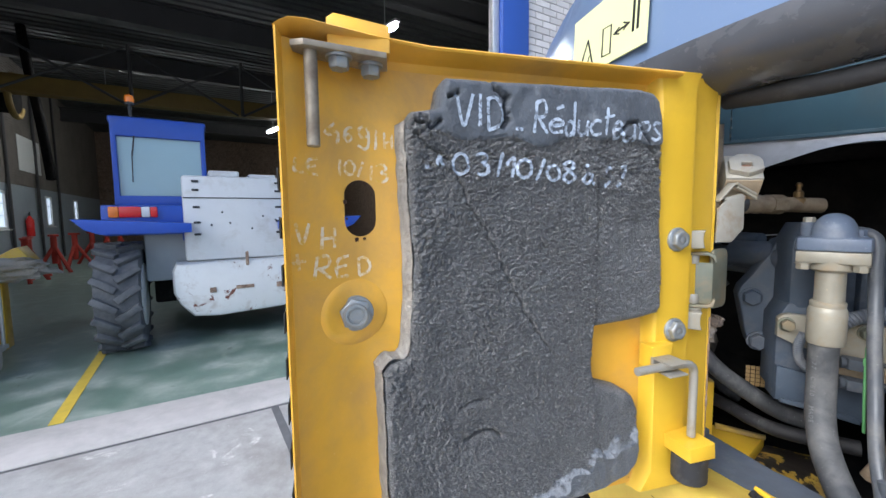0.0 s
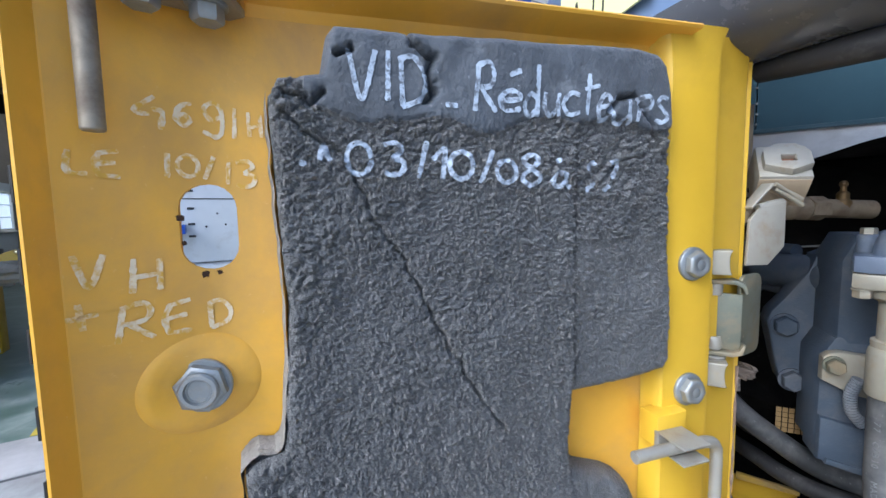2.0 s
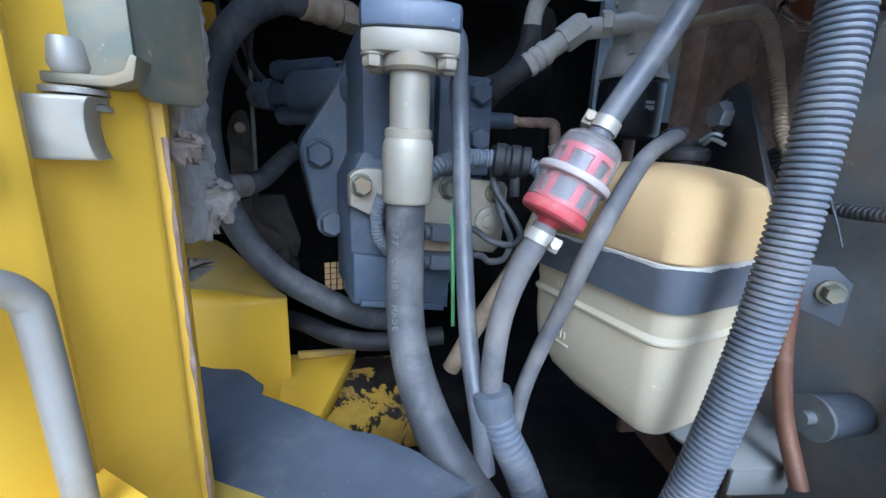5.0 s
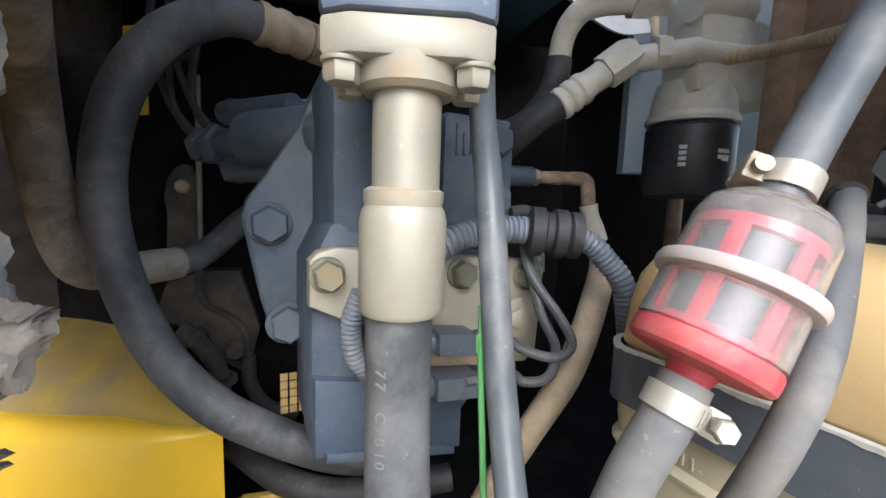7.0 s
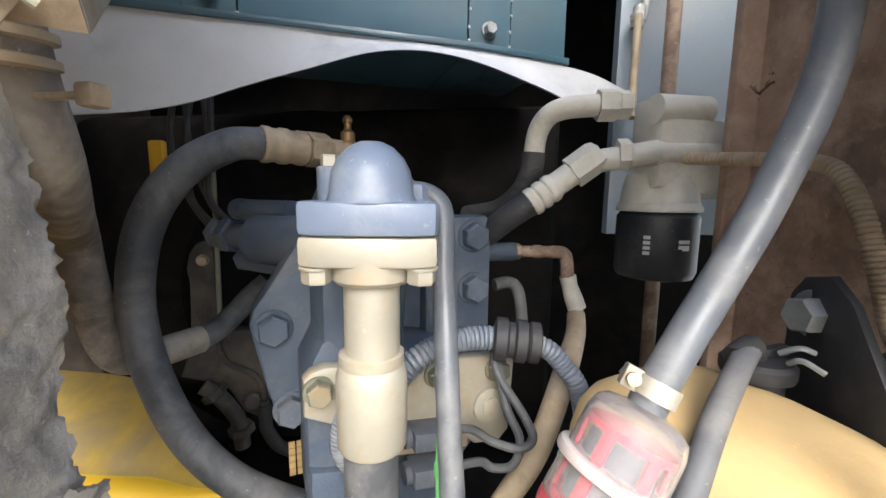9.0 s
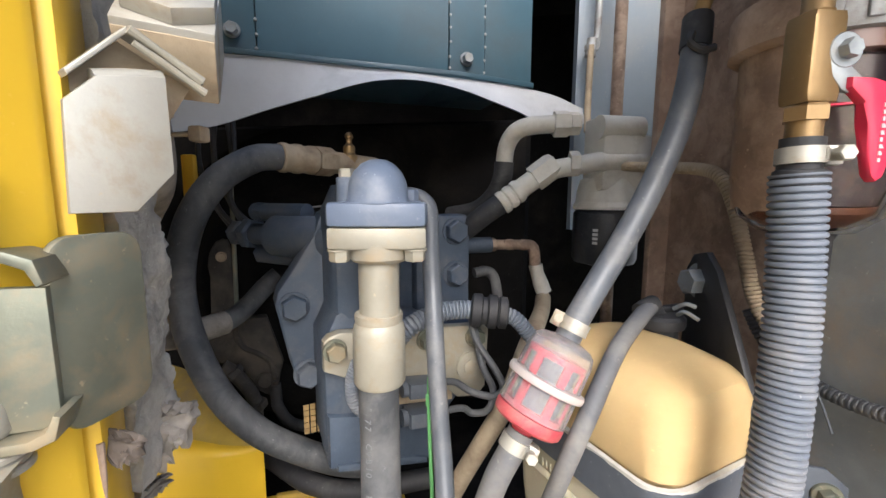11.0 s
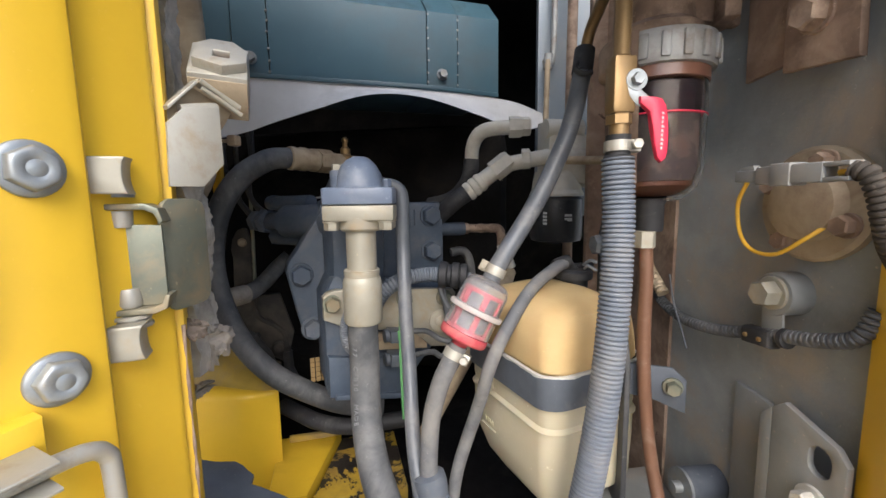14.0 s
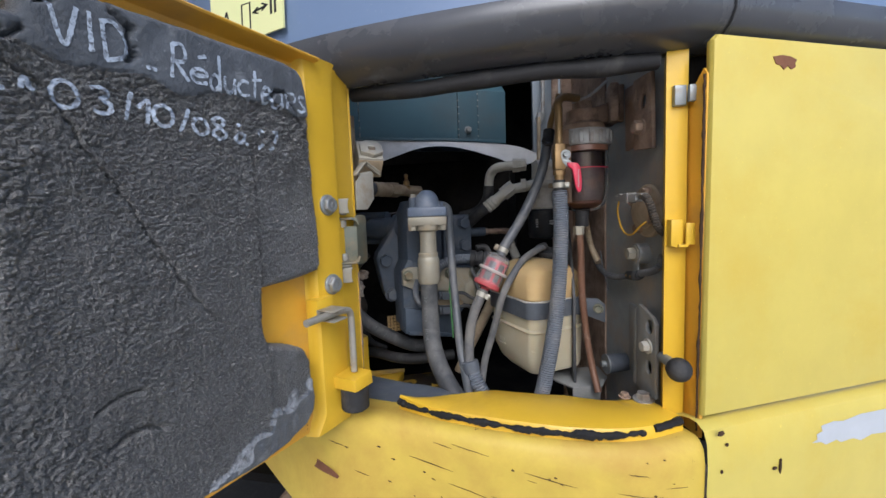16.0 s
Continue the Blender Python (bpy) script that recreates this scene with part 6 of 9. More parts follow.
tagged(part("rust_spot", b, SCRATCH, door, "dark rust spots round the oval hole", DOOR), kind="stuff")
# top bracket with the pin
b = bmesh.new()
prism(b, [(0.425, 1.662), (0.487, 1.662), (0.487, 1.692), (0.480, 1.697), (0.425, 1.690)], 0.0, 0.044, 0.003, DOOR)
part("pin_bracket", b, YELLOW_IN, door, "yellow welded block")
b = bmesh.new()
prism(b, [(0.424, 0.012), (0.436, 0.004), (0.500, 0.030), (0.519, 0.046), (0.520, 0.060), (0.508, 0.066), (0.430, 0.050)], 0.0, 0.006, 0.001,
      DOOR @ Matrix(((1, 0, 0, 0), (0, 0, 1, 0), (0, 1, 0, 1.655), (0, 0, 0, 1))))
plate = part("pin_plate", b, TAN_STEEL, door, "weathered steel plate")
for u, w in ((0.476, 0.044), (0.444, 0.028)):
    b = bmesh.new()
    hexes(b, DOOR @ Vector((u, w, 1.655)), (0, 0, -1), 0.018, 0.010, 0.013)
    part("bolt", b, STEEL, plate)
b = bmesh.new()
lathe(b, [(0.0055, 0.0), (0.0063, 0.001), (0.0064, 0.094)], DOOR @ Vector((0.5025, 0.052, 1.566)), (0, 0, 1), 18)
part("pin", b, TAN_STEEL, plate, "steel locating pin")
# hold-open latch
b = bmesh.new()
tube(b, [DOOR @ Vector(p) for p in ((0.120, 0.052, 1.296), (0.085, 0.051, 1.297), (0.050, 0.050, 1.297), (0.034, 0.049, 1.295), (0.025, 0.047, 1.288), (0.022, 0.046, 1.272), (0.020, 0.044, 1.190))], 0.0055, 14)
part("latch_rod", b, STEEL_PALE, door, "bent steel latch rod")
b = bmesh.new()
prism(b, [(0.052, 1.2885), (0.080, 1.2875), (0.080, 1.2895), (0.052, 1.2905)], 0.034, 0.066, 0.0006, DOOR)
prism(b, [(0.052, 1.3035), (0.080, 1.3025), (0.080, 1.3045), (0.052, 1.3055)], 0.034, 0.066, 0.0006, DOOR)
prism(b, [(0.052, 1.2885), (0.080, 1.2875), (0.080, 1.3045), (0.052, 1.3055)], 0.030, 0.036, 0.0006, DOOR)
part("latch_clip", b, STEEL_PALE, door, "folded spring clip")
b = bmesh.new()
prism(b, [(0.046, 1.290), (0.080, 1.288), (0.080, 1.318), (0.046, 1.320)], 0.010, 0.034, 0.002, DOOR)
part("clip_block", b, YELLOW, door)
b = bmesh.new()
prism(b, [(0.000, 1.166), (0.042, 1.166), (0.044, 1.186), (0.002, 1.188)], 0.016, 0.066, 0.002, DOOR)
part("latch_bracket", b, YELLOW, door, "yellow latch bracket")
b = bmesh.new()
lathe(b, [(0.020, 0.0), (0.0225, 0.003), (0.0225, 0.036), (0.018, 0.038)], DOOR @ Vector((0.021, 0.044, 1.128)), (0, 0, 1), 24)
part("rubber_buffer", b, RUBBER_DARK, door, "grey-black rubber buffer")

# ---- behind: housing, flap, engine parts ----
HB = Matrix.Translation((0, 0, 0.004)) @ turned((-0.068, 1.247), BODY)
housing = thing("sheet_housing", HB @ Vector((-0.25, 0.05, 1.652)), "dark teal sheet-metal housing with spot-welded seams and bolts", "housing")
side = [(0.0, 1.652), (0.0, 1.796), (0.055, 1.850), (0.22, 1.852), (0.22, 1.652)]
for x0, x1, off in ((-0.60, -0.49, 0.004), (-0.488, -0.432, 0.0), (-0.43, -0.145, 0.0), (-0.143, -0.082, -0.002), (-0.080, 0.008, 0.0)):
    b = bmesh.new()
    v0 = [b.verts.new((x0, y + off, z)) for y, z in side]
    v1 = [b.verts.new((x1, y + off, z)) for y, z in side]
    b.faces.new(v0)
    b.faces.new(v1[::-1])
    for i in range(5):
        b.faces.new((v0[i], v1[i], v1[(i + 1) % 5], v0[(i + 1) % 5]))
    part("panel", b, TEAL, housing, m=HB)
b = bmesh.new()
prism(b, [(-0.6, 1.646), (0.004, 1.646), (0.004, 1.654), (-0.6, 1.654)], -0.004, 0.02, 0.001, HB)
part("lower_edge", b, TEAL, housing)
b = bmesh.new()
rnd = random.Random(9)
for x in (-0.431, -0.142, -0.081):
    for k in range(7):
        z = 1.664 + k * 0.021 + rnd.uniform(-.004, .004)
        lathe(b, [(0.0026, 0.001), (0.0022, -0.001), (0.0004, -0.0018)], HB @ Vector((x + rnd.uniform(-.001, .001), -0.001, z)), HB.to_3x3() @ Vector((0, 1, 0)), 8)
tagged(part("weld_spot", b, CASTGREY, housing, "row of small weld spots"), kind="stuff")
for x, z in ((-0.114, 1.681), (-0.461, 1.684)):
    bolt(housing, HB @ Vector((x, -0.002, z)), -B, 0.015, 0.010, 0.011, STEEL)
AB = turned((-0.06, 1.203), BODY)
b = bmesh.new()
low = [(-0.62, 1.528), (-0.57, 1.534), (-0.51, 1.541), (-0.458, 1.553), (-0.404, 1.573), (-0.337, 1.596), (-0.279, 1.616), (-0.23, 1.624), (-0.18, 1.624), (-0.129, 1.617), (-0.072, 1.603), (-0.028, 1.591),
       (0.0, 1.580), (0.047, 1.574), (0.10, 1.586)]
high = [(-0.62, 1.642), (-0.57, 1.643), (-0.51, 1.644), (-0.458, 1.645), (-0.404, 1.645), (-0.337, 1.645), (-0.279, 1.6445), (-0.23, 1.644), (-0.18, 1.6435), (-0.129, 1.643), (-0.072, 1.641), (-0.028, 1.639),
        (0.0, 1.636), (0.047, 1.629), (0.10, 1.612)]
def fine_line(rows):
    return [(p.x, p.z) for p in smooth_line([(x, 0, z) for x, z in rows], 4)]
lo_, hi_ = fine_line(low), fine_line(high)
grid = []
for (x0, z0), (x1, z1) in zip(lo_, hi_):
    col = []
    for k in range(7):
        t = k / 6
        bow = -0.030 * (1 - t) ** 1.5 * (0.6 + 0.4 * math.cos((x0 + 0.2) * 7)) + 0.002 * noise.noise(Vector((x0 * 12, t * 3, 0)))
        col.append(b.verts.new((x0 + (x1 - x0) * t, bow, z0 + (z1 - z0) * t)))
    grid.append(col)
for a_, c_ in zip(grid, grid[1:]):
    for k in range(6):
        b.faces.new((a_[k], c_[k], c_[k + 1], a_[k + 1]))
geo = bmesh.ops.extrude_face_region(b, geom=list(b.faces))["geom"]
for v in geo:
    if isinstance(v, bmesh.types.BMVert):
        v.co.y += 0.004
flap = thing("rubber_flap", AB @ Vector((-0.25, 0, 1.53)), "dusty grey arched rubber flap hanging below the housing", "rubber flap")
part("sheet", b, FLAP, flap, m=AB)
b = bmesh.new()
prism(b, [(-0.62, 1.6435), (-0.13, 1.6445), (0.0, 1.6375), (0.0, 1.6455), (-0.13, 1.6515), (-0.62, 1.6510)], -0.004, 0.002, 0.0008, AB)
part("clamping_strip", b, TEAL, flap, "dark steel strip that holds the flap")

PF = turned((-0.356, 0.952), 34.0)
PN = -(PF.to_3x3() @ Vector((0, 1, 0)))          # out of the pump's face
engine = thing("engine_block", (-0.42, 1.25, 1.0), "grimy engine flywheel housing behind the pump, bay shade in its black", "engine")
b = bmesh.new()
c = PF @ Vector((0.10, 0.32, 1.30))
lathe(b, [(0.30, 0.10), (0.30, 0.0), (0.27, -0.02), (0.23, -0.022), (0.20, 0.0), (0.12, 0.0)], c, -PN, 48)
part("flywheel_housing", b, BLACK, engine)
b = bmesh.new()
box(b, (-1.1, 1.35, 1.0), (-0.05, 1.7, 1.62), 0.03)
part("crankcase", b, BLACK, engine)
b = bmesh.new()
prism(b, [(-0.135, 1.175), (-0.118, 1.225), (-0.077, 1.242), (-0.027, 1.240), (-0.002, 1.150), (-0.015, 1.100), (-0.030, 1.085), (-0.050, 1.100), (-0.075, 1.150)], 0.272, 0.30, 0.006, PF)
lathe(b, [(0.014, 0.0), (0.014, 0.010), (0.011, 0.014), (0.002, 0.015)], PF @ Vector((-0.037, 0.272, 1.121)), PN, 20)
part("mount_casting", b, ENGINE, engine, "dusty brown casting with a boss")
b = bmesh.new()
tube(b, [(-0.567, 1.126, 1.262), (-0.567, 1.126, 1.247), (-0.568, 1.125, 1.218), (-0.559, 1.131, 1.192), (-0.538, 1.145, 1.174), (-0.523, 1.155, 1.154), (-0.519, 1.158, 1.123)], 0.0048, 10)
lathe(b, [(0.0085, 0), (0.0085, 0.005), (0.0070, 0.006), (0.0070, 0.011), (0.0085, 0.012), (0.0085, 0.016)], (-0.519, 1.158, 1.105), (0, 0, 1), 16)
part("drain_pipe", b, ENGINE, engine, "dusty thin bent pipe")
b = bmesh.new()
tube(b, [(-0.519, 1.158, 1.112), (-0.517, 1.157, 1.085), (-0.515, 1.158, 1.067), (-0.499, 1.169, 1.032), (-0.463, 1.193, 1.007)], 0.0105, 12)
part("drain_hose", b, RUBBER_DARK, engine, "black hose below the pipe")
b = bmesh.new()
tube(b, [(-0.575, 1.095, 1.170), (-0.563, 1.102, 1.158), (-0.549, 1.111, 1.134), (-0.538, 1.119, 1.105), (-0.535, 1.122, 1.060)], 0.012, 12)
hexes(b, (-0.565, 1.101, 1.160), (0.4, 0.2, -0.7), 0.032, 0.012)
hexes(b, (-0.536, 1.121, 1.095), (0.1, 0.1, -1.0), 0.034, 0.014)
part("elbow", b, ENGINE, engine, "grimy pipe elbow with union nuts")
b = bmesh.new()
prism(b, [(-0.116, 1.255), (-0.113, 1.322), (-0.116, 1.342), (-0.112, 1.365), (-0.103, 1.381), (-0.092, 1.387), (-0.083, 1.385), (-0.079, 1.369), (-0.077, 1.322), (-0.074, 1.250)], 0.268, 0.29, 0.004, PF)
part("bracket", b, ENGINE, engine, "rounded cast bracket")
bolt(engine, PF @ Vector((-0.094, 0.267, 1.357)), PN, 0.013, 0.008, 0.009, TAN)
b = bmesh.new()
rod(b, (-0.557, 1.123, 1.50), (-0.561, 1.122, 1.262), 0.0036)
part("dipstick", b, ZINC, engine, "thin steel rod")
b = bmesh.new()
box(b, (-0.56, 1.02, 1.43), (-0.54, 1.03, 1.52), 0.003)
part("yellow_tag", b, WIRE_YELLOW, engine, "yellow tag")
rnd = random.Random(21)
for k in range(5):
    b = bmesh.new()
    x = -0.55 + k * 0.012
    tube(b, [(x, 1.06, 1.60), (x + rnd.uniform(-.01, .02), 1.05, 1.52), (x + rnd.uniform(-.02, .02), 1.06, 1.45), (x + 0.03, 1.08, 1.40)], 0.004, 8)
    part("wire", b, BLACKPLASTIC, engine)
b = bmesh.new()
for i in range(5):
    for k in range(6):
        prism(b, [(0.009 * k, 1.122 + 0.009 * i), (0.009 * k + 0.0072, 1.122 + 0.009 * i), (0.009 * k + 0.0072, 1.1295 + 0.009 * i), (0.009 * k, 1.1295 + 0.009 * i)], 0.0, 0.002, 0, turned((-0.378, 1.00), 34))
tagged(part("grille", b, MESHGOLD, engine, "dirty perforated guard plate"), kind="stuff")

# yellow mount cover and floor beam
cover = thing("mount_cover", (-0.55, 1.0, 1.0), "yellow rounded steel mount cover, dusty on top", "cover")
b = bmesh.new()
front_ = even_line(smooth_line([(-0.430, 0.980, 1.113), (-0.450, 0.967, 1.114), (-0.480, 0.956, 1.116), (-0.52, 0.952, 1.117), (-0.60, 0.940, 1.117), (-0.68, 0.935, 1.117), (-0.85, 0.95, 1.117)], 6), 0.008)
back_ = smooth_line([(-0.431, 0.981, 1.113), (-0.49, 1.010, 1.134), (-0.56, 1.046, 1.158), (-0.600, 1.064, 1.166), (-0.66, 1.088, 1.169), (-0.74, 1.10, 1.170), (-0.85, 1.10, 1.168)], 12)
rows = []
for n, p in enumerate(front_):
    q = back_[min(len(back_) - 1, int(round((len(back_) - 1) * (n / (len(front_) - 1)) ** 0.75)))]
    run = q - p
    flat = Vector((run.x, run.y, 0))
    r = min(0.004 + 0.020 * min(1.0, n / 14), flat.length * 0.6)
    d = flat.normalized() if flat.length > 1e-5 else Vector((0, 1, 0))
    row = [Vector((p.x, p.y, 0.90)), Vector((p.x, p.y, 1.0)), Vector((p.x, p.y, p.z - r * 1.6))]
    for k in range(1, 9):
        a = k * math.pi / 16
        row.append(Vector((p.x, p.y, p.z - r)) + d * r * (1 - math.cos(a)) + Vector((0, 0, r * math.sin(a))))
    for k in range(1, 9):
        t = k / 8
        e = row[10].lerp(q, t)
        row.append(e + Vector((0, 0, 0.003 * math.sin(math.pi * t) + 0.0012 * noise.noise(e * 30))))
    row += [Vector((q.x, q.y, q.z - 0.003)), Vector((q.x, q.y, 0.90))]
    rows.append([b.verts.new(v) for v in row])
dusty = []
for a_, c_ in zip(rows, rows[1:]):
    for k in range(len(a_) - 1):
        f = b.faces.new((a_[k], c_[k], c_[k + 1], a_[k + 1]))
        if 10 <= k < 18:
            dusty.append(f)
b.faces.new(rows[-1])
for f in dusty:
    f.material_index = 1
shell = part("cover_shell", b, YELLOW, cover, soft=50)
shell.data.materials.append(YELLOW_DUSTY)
beam = thing("floor_beam", (-0.30, 0.95, 1.0), "scraped yellow floor beam of the bay, flaking to black", "beam")
FB = Matrix.Translation((0, 0, -0.055)) @ turned((-0.372, 0.895), 25)
b = bmesh.new()
prism(b, [(-0.03, 0.0), (0.030, 0.0), (0.085, 0.175), (-0.03, 0.175)], 0.956, 1.036, 0.004, FB @ PLANXY)
part("beam_plate", b, YELLOW, beam, "dusty yellow plate")
b = bmesh.new()
prism(b, [(0.033, 0.0), (0.19, 0.0), (0.19, 0.165), (0.086, 0.168)], 0.956, 1.022, 0.004, FB @ PLANXY)
part("beam_end", b, FLAKED, beam, "black end with flaking yellow paint")
b = bmesh.new()
prism(b, [(-0.01, 1.037), (0.085, 1.037), (0.085, 1.047), (-0.01, 1.050)], 0.150, 0.160, 0.003, FB)
part("weld_rib", b, YELLOW_DUSTY, beam)
b = bmesh.new()
pts = [(-0.49, 0.83), (-0.44, 0.822), (-0.40, 0.826), (-0.356, 0.806), (-0.35, 0.790), (-0.30, 0.782), (-0.25, 0.762), (-0.21, 0.758), (-0.173, 0.742), (-0.126, 0.722), (-0.16, 0.690), (-0.25, 0.675), (-0.36, 0.690), (-0.46, 0.76)]
prism(b, [(x, y) for x, y in pts], 0.0, 0.006, 0.001, Matrix(((1, 0, 0, 0), (0, 0, 1, 0), (0, 1, 0, 1.082), (0, 0, 0, 1))))
bmesh.ops.subdivide_edges(b, edges=[e for e in b.edges if e.calc_length() > 0.02], cuts=2)
for v in b.verts:
    v.co.z += 0.003 * noise.noise(v.co * 30)
    v.co.xy += Vector((noise.noise(v.co * 60), noise.noise(v.co * 60 + Vector((5, 5, 5))))) * 0.004
single("rubber_mat", b, STRAP, "torn blue-grey rubber mat inside the sill", "rubber mat")

# ---- the pump ----
pump = thing("hydraulic_pump", PF @ Vector((0.1, 0, 1.14)), "blue-grey cast hydraulic pump with a cream valve plate", "pump")
b = bmesh.new()
prism(b, [(0.034, 1.440), (0.024, 1.412), (-0.003, 1.369), (-0.020, 1.345), (-0.024, 1.330), (-0.021, 1.316), (-0.010, 1.258), (-0.003, 1.232), (0.006, 1.221), (0.018, 1.217), (0.034, 1.211), (0.045, 1.170),
          (0.16, 1.165), (0.238, 1.22), (0.240, 1.428), (0.236, 1.434), (0.16, 1.436), (0.10, 1.47)], 0.0, 0.045, 0.004, PF)
part("mounting_flange", b, PUMP, pump)
b = bmesh.new()
prism(b, [(0.155, 1.30), (0.239, 1.30), (0.239, 1.430), (0.232, 1.436), (0.16, 1.436), (0.155, 1.43)], -0.016, 0.02, 0.006, PF)
part("side_block", b, PUMP, pump)
b = bmesh.new()
prism(b, [(0.020, 1.165), (0.148, 1.150), (0.20, 1.21), (0.222, 1.22), (0.222, 1.295), (0.10, 1.315), (0.07, 1.345), (0.035, 1.330), (0.020, 1.30)], -0.074, 0.01, 0.008, PF)
part("valve_body", b, PUMP, pump)
b = bmesh.new()
prism(b, [(0.034, 1.31), (0.115, 1.31), (0.118, 1.38), (0.112, 1.45), (0.10, 1.475), (0.05, 1.475), (0.034, 1.44)], -0.075, 0.03, 0.016, PF)
part("outlet_neck", b, PUMP, pump)
b = bmesh.new()
prism(b, [(0.022, 1.150), (0.150, 1.128), (0.150, 1.190), (0.022, 1.215)], -0.082, -0.02, 0.005, PF)
prism(b, [(0.030, 1.147), (0.142, 1.126), (0.142, 1.134), (0.125, 1.140), (0.030, 1.156)], -0.086, -0.02, 0.003, PF)
part("sump", b, PUMP, pump)
b = bmesh.new()
prism(b, [(0.018, 1.305), (0.024, 1.311), (0.036, 1.314), (0.220, 1.298), (0.226, 1.291), (0.222, 1.215), (0.210, 1.203), (0.182, 1.207), (0.150, 1.236), (0.05, 1.256), (0.018, 1.272)], -0.090, -0.074, 0.003, PF)
plate = part("valve_plate", b, CREAM, pump, "cream zinc-plated plate")
for a, z, y in ((0.030, 1.295, -0.090), (0.138, 1.291, -0.090), (0.204, 1.285, -0.090)):
    bolt(plate, PF @ Vector((a, y, z)), PN, 0.019, 0.011, 0.013, ZINC)
b = bmesh.new()
lathe(b, [(0.018, 0), (0.018, 0.004), (0.014, 0.005)], PF @ Vector((0.196, -0.090, 1.248)), PN, 20)
lathe(b, [(0.010, 0), (0.010, 0.007), (0.008, 0.008)], PF @ Vector((0.196, -0.090, 1.248)), PN, 6)
part("plug", b, CREAM, plate)
for a, z, y in ((-0.002, 1.325, 0.0), (0.012, 1.236, 0.0), (0.213, 1.413, -0.016), (0.214, 1.352, -0.016)):
    bolt(pump, PF @ Vector((a, y, z)), PN, 0.028, 0.013, 0.019, PUMP, turn=0.1)
b = bmesh.new()
for k, (a, z, h) in enumerate(((0.168, 1.395, 0.03), (0.176, 1.395, 0.022), (0.184, 1.397, 0.026))):
    prism(b, [(a, z), (a + 0.003, z), (a + 0.003, z + h), (a, z + h)], -0.018, -0.015, 0.0005, PF)
part("cast_mark", b, PUMP, pump)
# solenoids and plugs on the plate
for z, w in ((1.232, 0.026), (1.196, 0.030)):
    b = bmesh.new()
    prism(b, [(0.108, z), (0.108 + w * 1.3, z - 0.004), (0.108 + w * 1.3, z + 0.014), (0.108, z + 0.018)], -0.116, -0.088, 0.002, PF)
    rod(b, PF @ Vector((0.102, -0.10, z + 0.008)), PF @ Vector((0.112, -0.10, z + 0.008)), 0.010)
    part("connector", b, STRAP, pump, "grey-blue wiring plug")
b = bmesh.new()
prism(b, [(0.095, 1.215), (0.175, 1.205), (0.175, 1.232), (0.095, 1.24)], -0.088, -0.07, 0.002, PF)
part("solenoid_bar", b, TAN, pump)
# outlet elbow with the split flange
CF = turned((-0.2135, 0.846), 12.0) @ Matrix.Diagonal((0.93, 0.93, 1, 1))
b = bmesh.new()
prism(b, [(-0.044, -0.024), (-0.047, -0.016), (-0.047, 0.016), (-0.044, 0.024), (-0.03, 0.031), (0.03, 0.031), (0.044, 0.024), (0.047, 0.016), (0.047, -0.016), (0.044, -0.024), (0.03, -0.031), (-0.03, -0.031)],
      0.0, 0.0205, 0.003, CF @ Matrix(((1, 0, 0, 0), (0, 0, 1, 0), (0, 1, 0, 1.4355), (0, 0, 0, 1))))
lathe(b, [(0.0300, 0.0), (0.0270, 0.004), (0.0264, 0.012), (0.0249, 0.020), (0.0209, 0.028), (0.0144, 0.0345), (0.0075, 0.0378), (0.001, 0.0385)], CF @ Vector((0, 0, 1.455)), (0, 0, 1), 32)
sweep(b, smooth_line([CF @ Vector((0, 0.0, 1.462)), CF @ Vector((-0.004, 0.05, 1.462)), PF @ Vector((0.075, -0.03, 1.44))], 6), 0.026, 20)
elbow = part("outlet_elbow", b, PUMP_CAP, pump, "blue-grey domed outlet elbow")
b = bmesh.new()
lathe(b, [(0.0105, 0), (0.0105, 0.026), (0.009, 0.027)], CF @ Vector((-0.034, 0.030, 1.452)), (0, 0, 1), 16)
part("bolt_boss", b, PUMP_CAP, elbow)
bolt(elbow, CF @ Vector((-0.034, 0.030, 1.479)), (0, 0, 1), 0.014, 0.008, 0, CREAM)
lathe_at = CF @ Vector((0.03, 0.035, 1.455))
bolt(elbow, lathe_at, (0, 0, 1), 0.014, 0.010, 0.010, PUMP_CAP)
b = bmesh.new()
prism(b, [(-0.045, -0.022), (-0.046, 0.022), (-0.03, 0.029), (0.03, 0.029), (0.046, 0.022), (0.045, -0.022), (0.03, -0.029), (-0.03, -0.029)], 0.0, 0.019, 0.003,
      CF @ Matrix(((1, 0, 0, 0), (0, 0, 1, 0), (0, 1, 0, 1.4160), (0, 0, 0, 1))))
lathe(b, [(0.0235, 0.0), (0.0265, 0.003), (0.0275, 0.016)], CF @ Vector((0, 0, 1.4035)), (0, 0, 1), 28)
split = part("split_flange", b, CREAM, pump, "cream split flange")
for x in (-0.035, 0.035):
    for y in (-0.016, 0.016):
        b = bmesh.new()
        hexes(b, CF @ Vector((x, y, 1.416)), (0, 0, -1), 0.016, 0.009, 0.0105, 0.002)
        part("bolt", b, CREAM, split)

hose = thing("pressure_hose", (-0.15, 0.775, 1.05), "thick black pressure hose with a long yellow-zinc crimped end", "hose")
b = bmesh.new()
lathe(b, [(0.0185, 0.0), (0.0185, 0.07)], (-0.214, 0.8455, 1.345), (0, 0, 1), 28)
part("pipe_end", b, CREAM, hose, "cream plated pipe end")
b = bmesh.new()
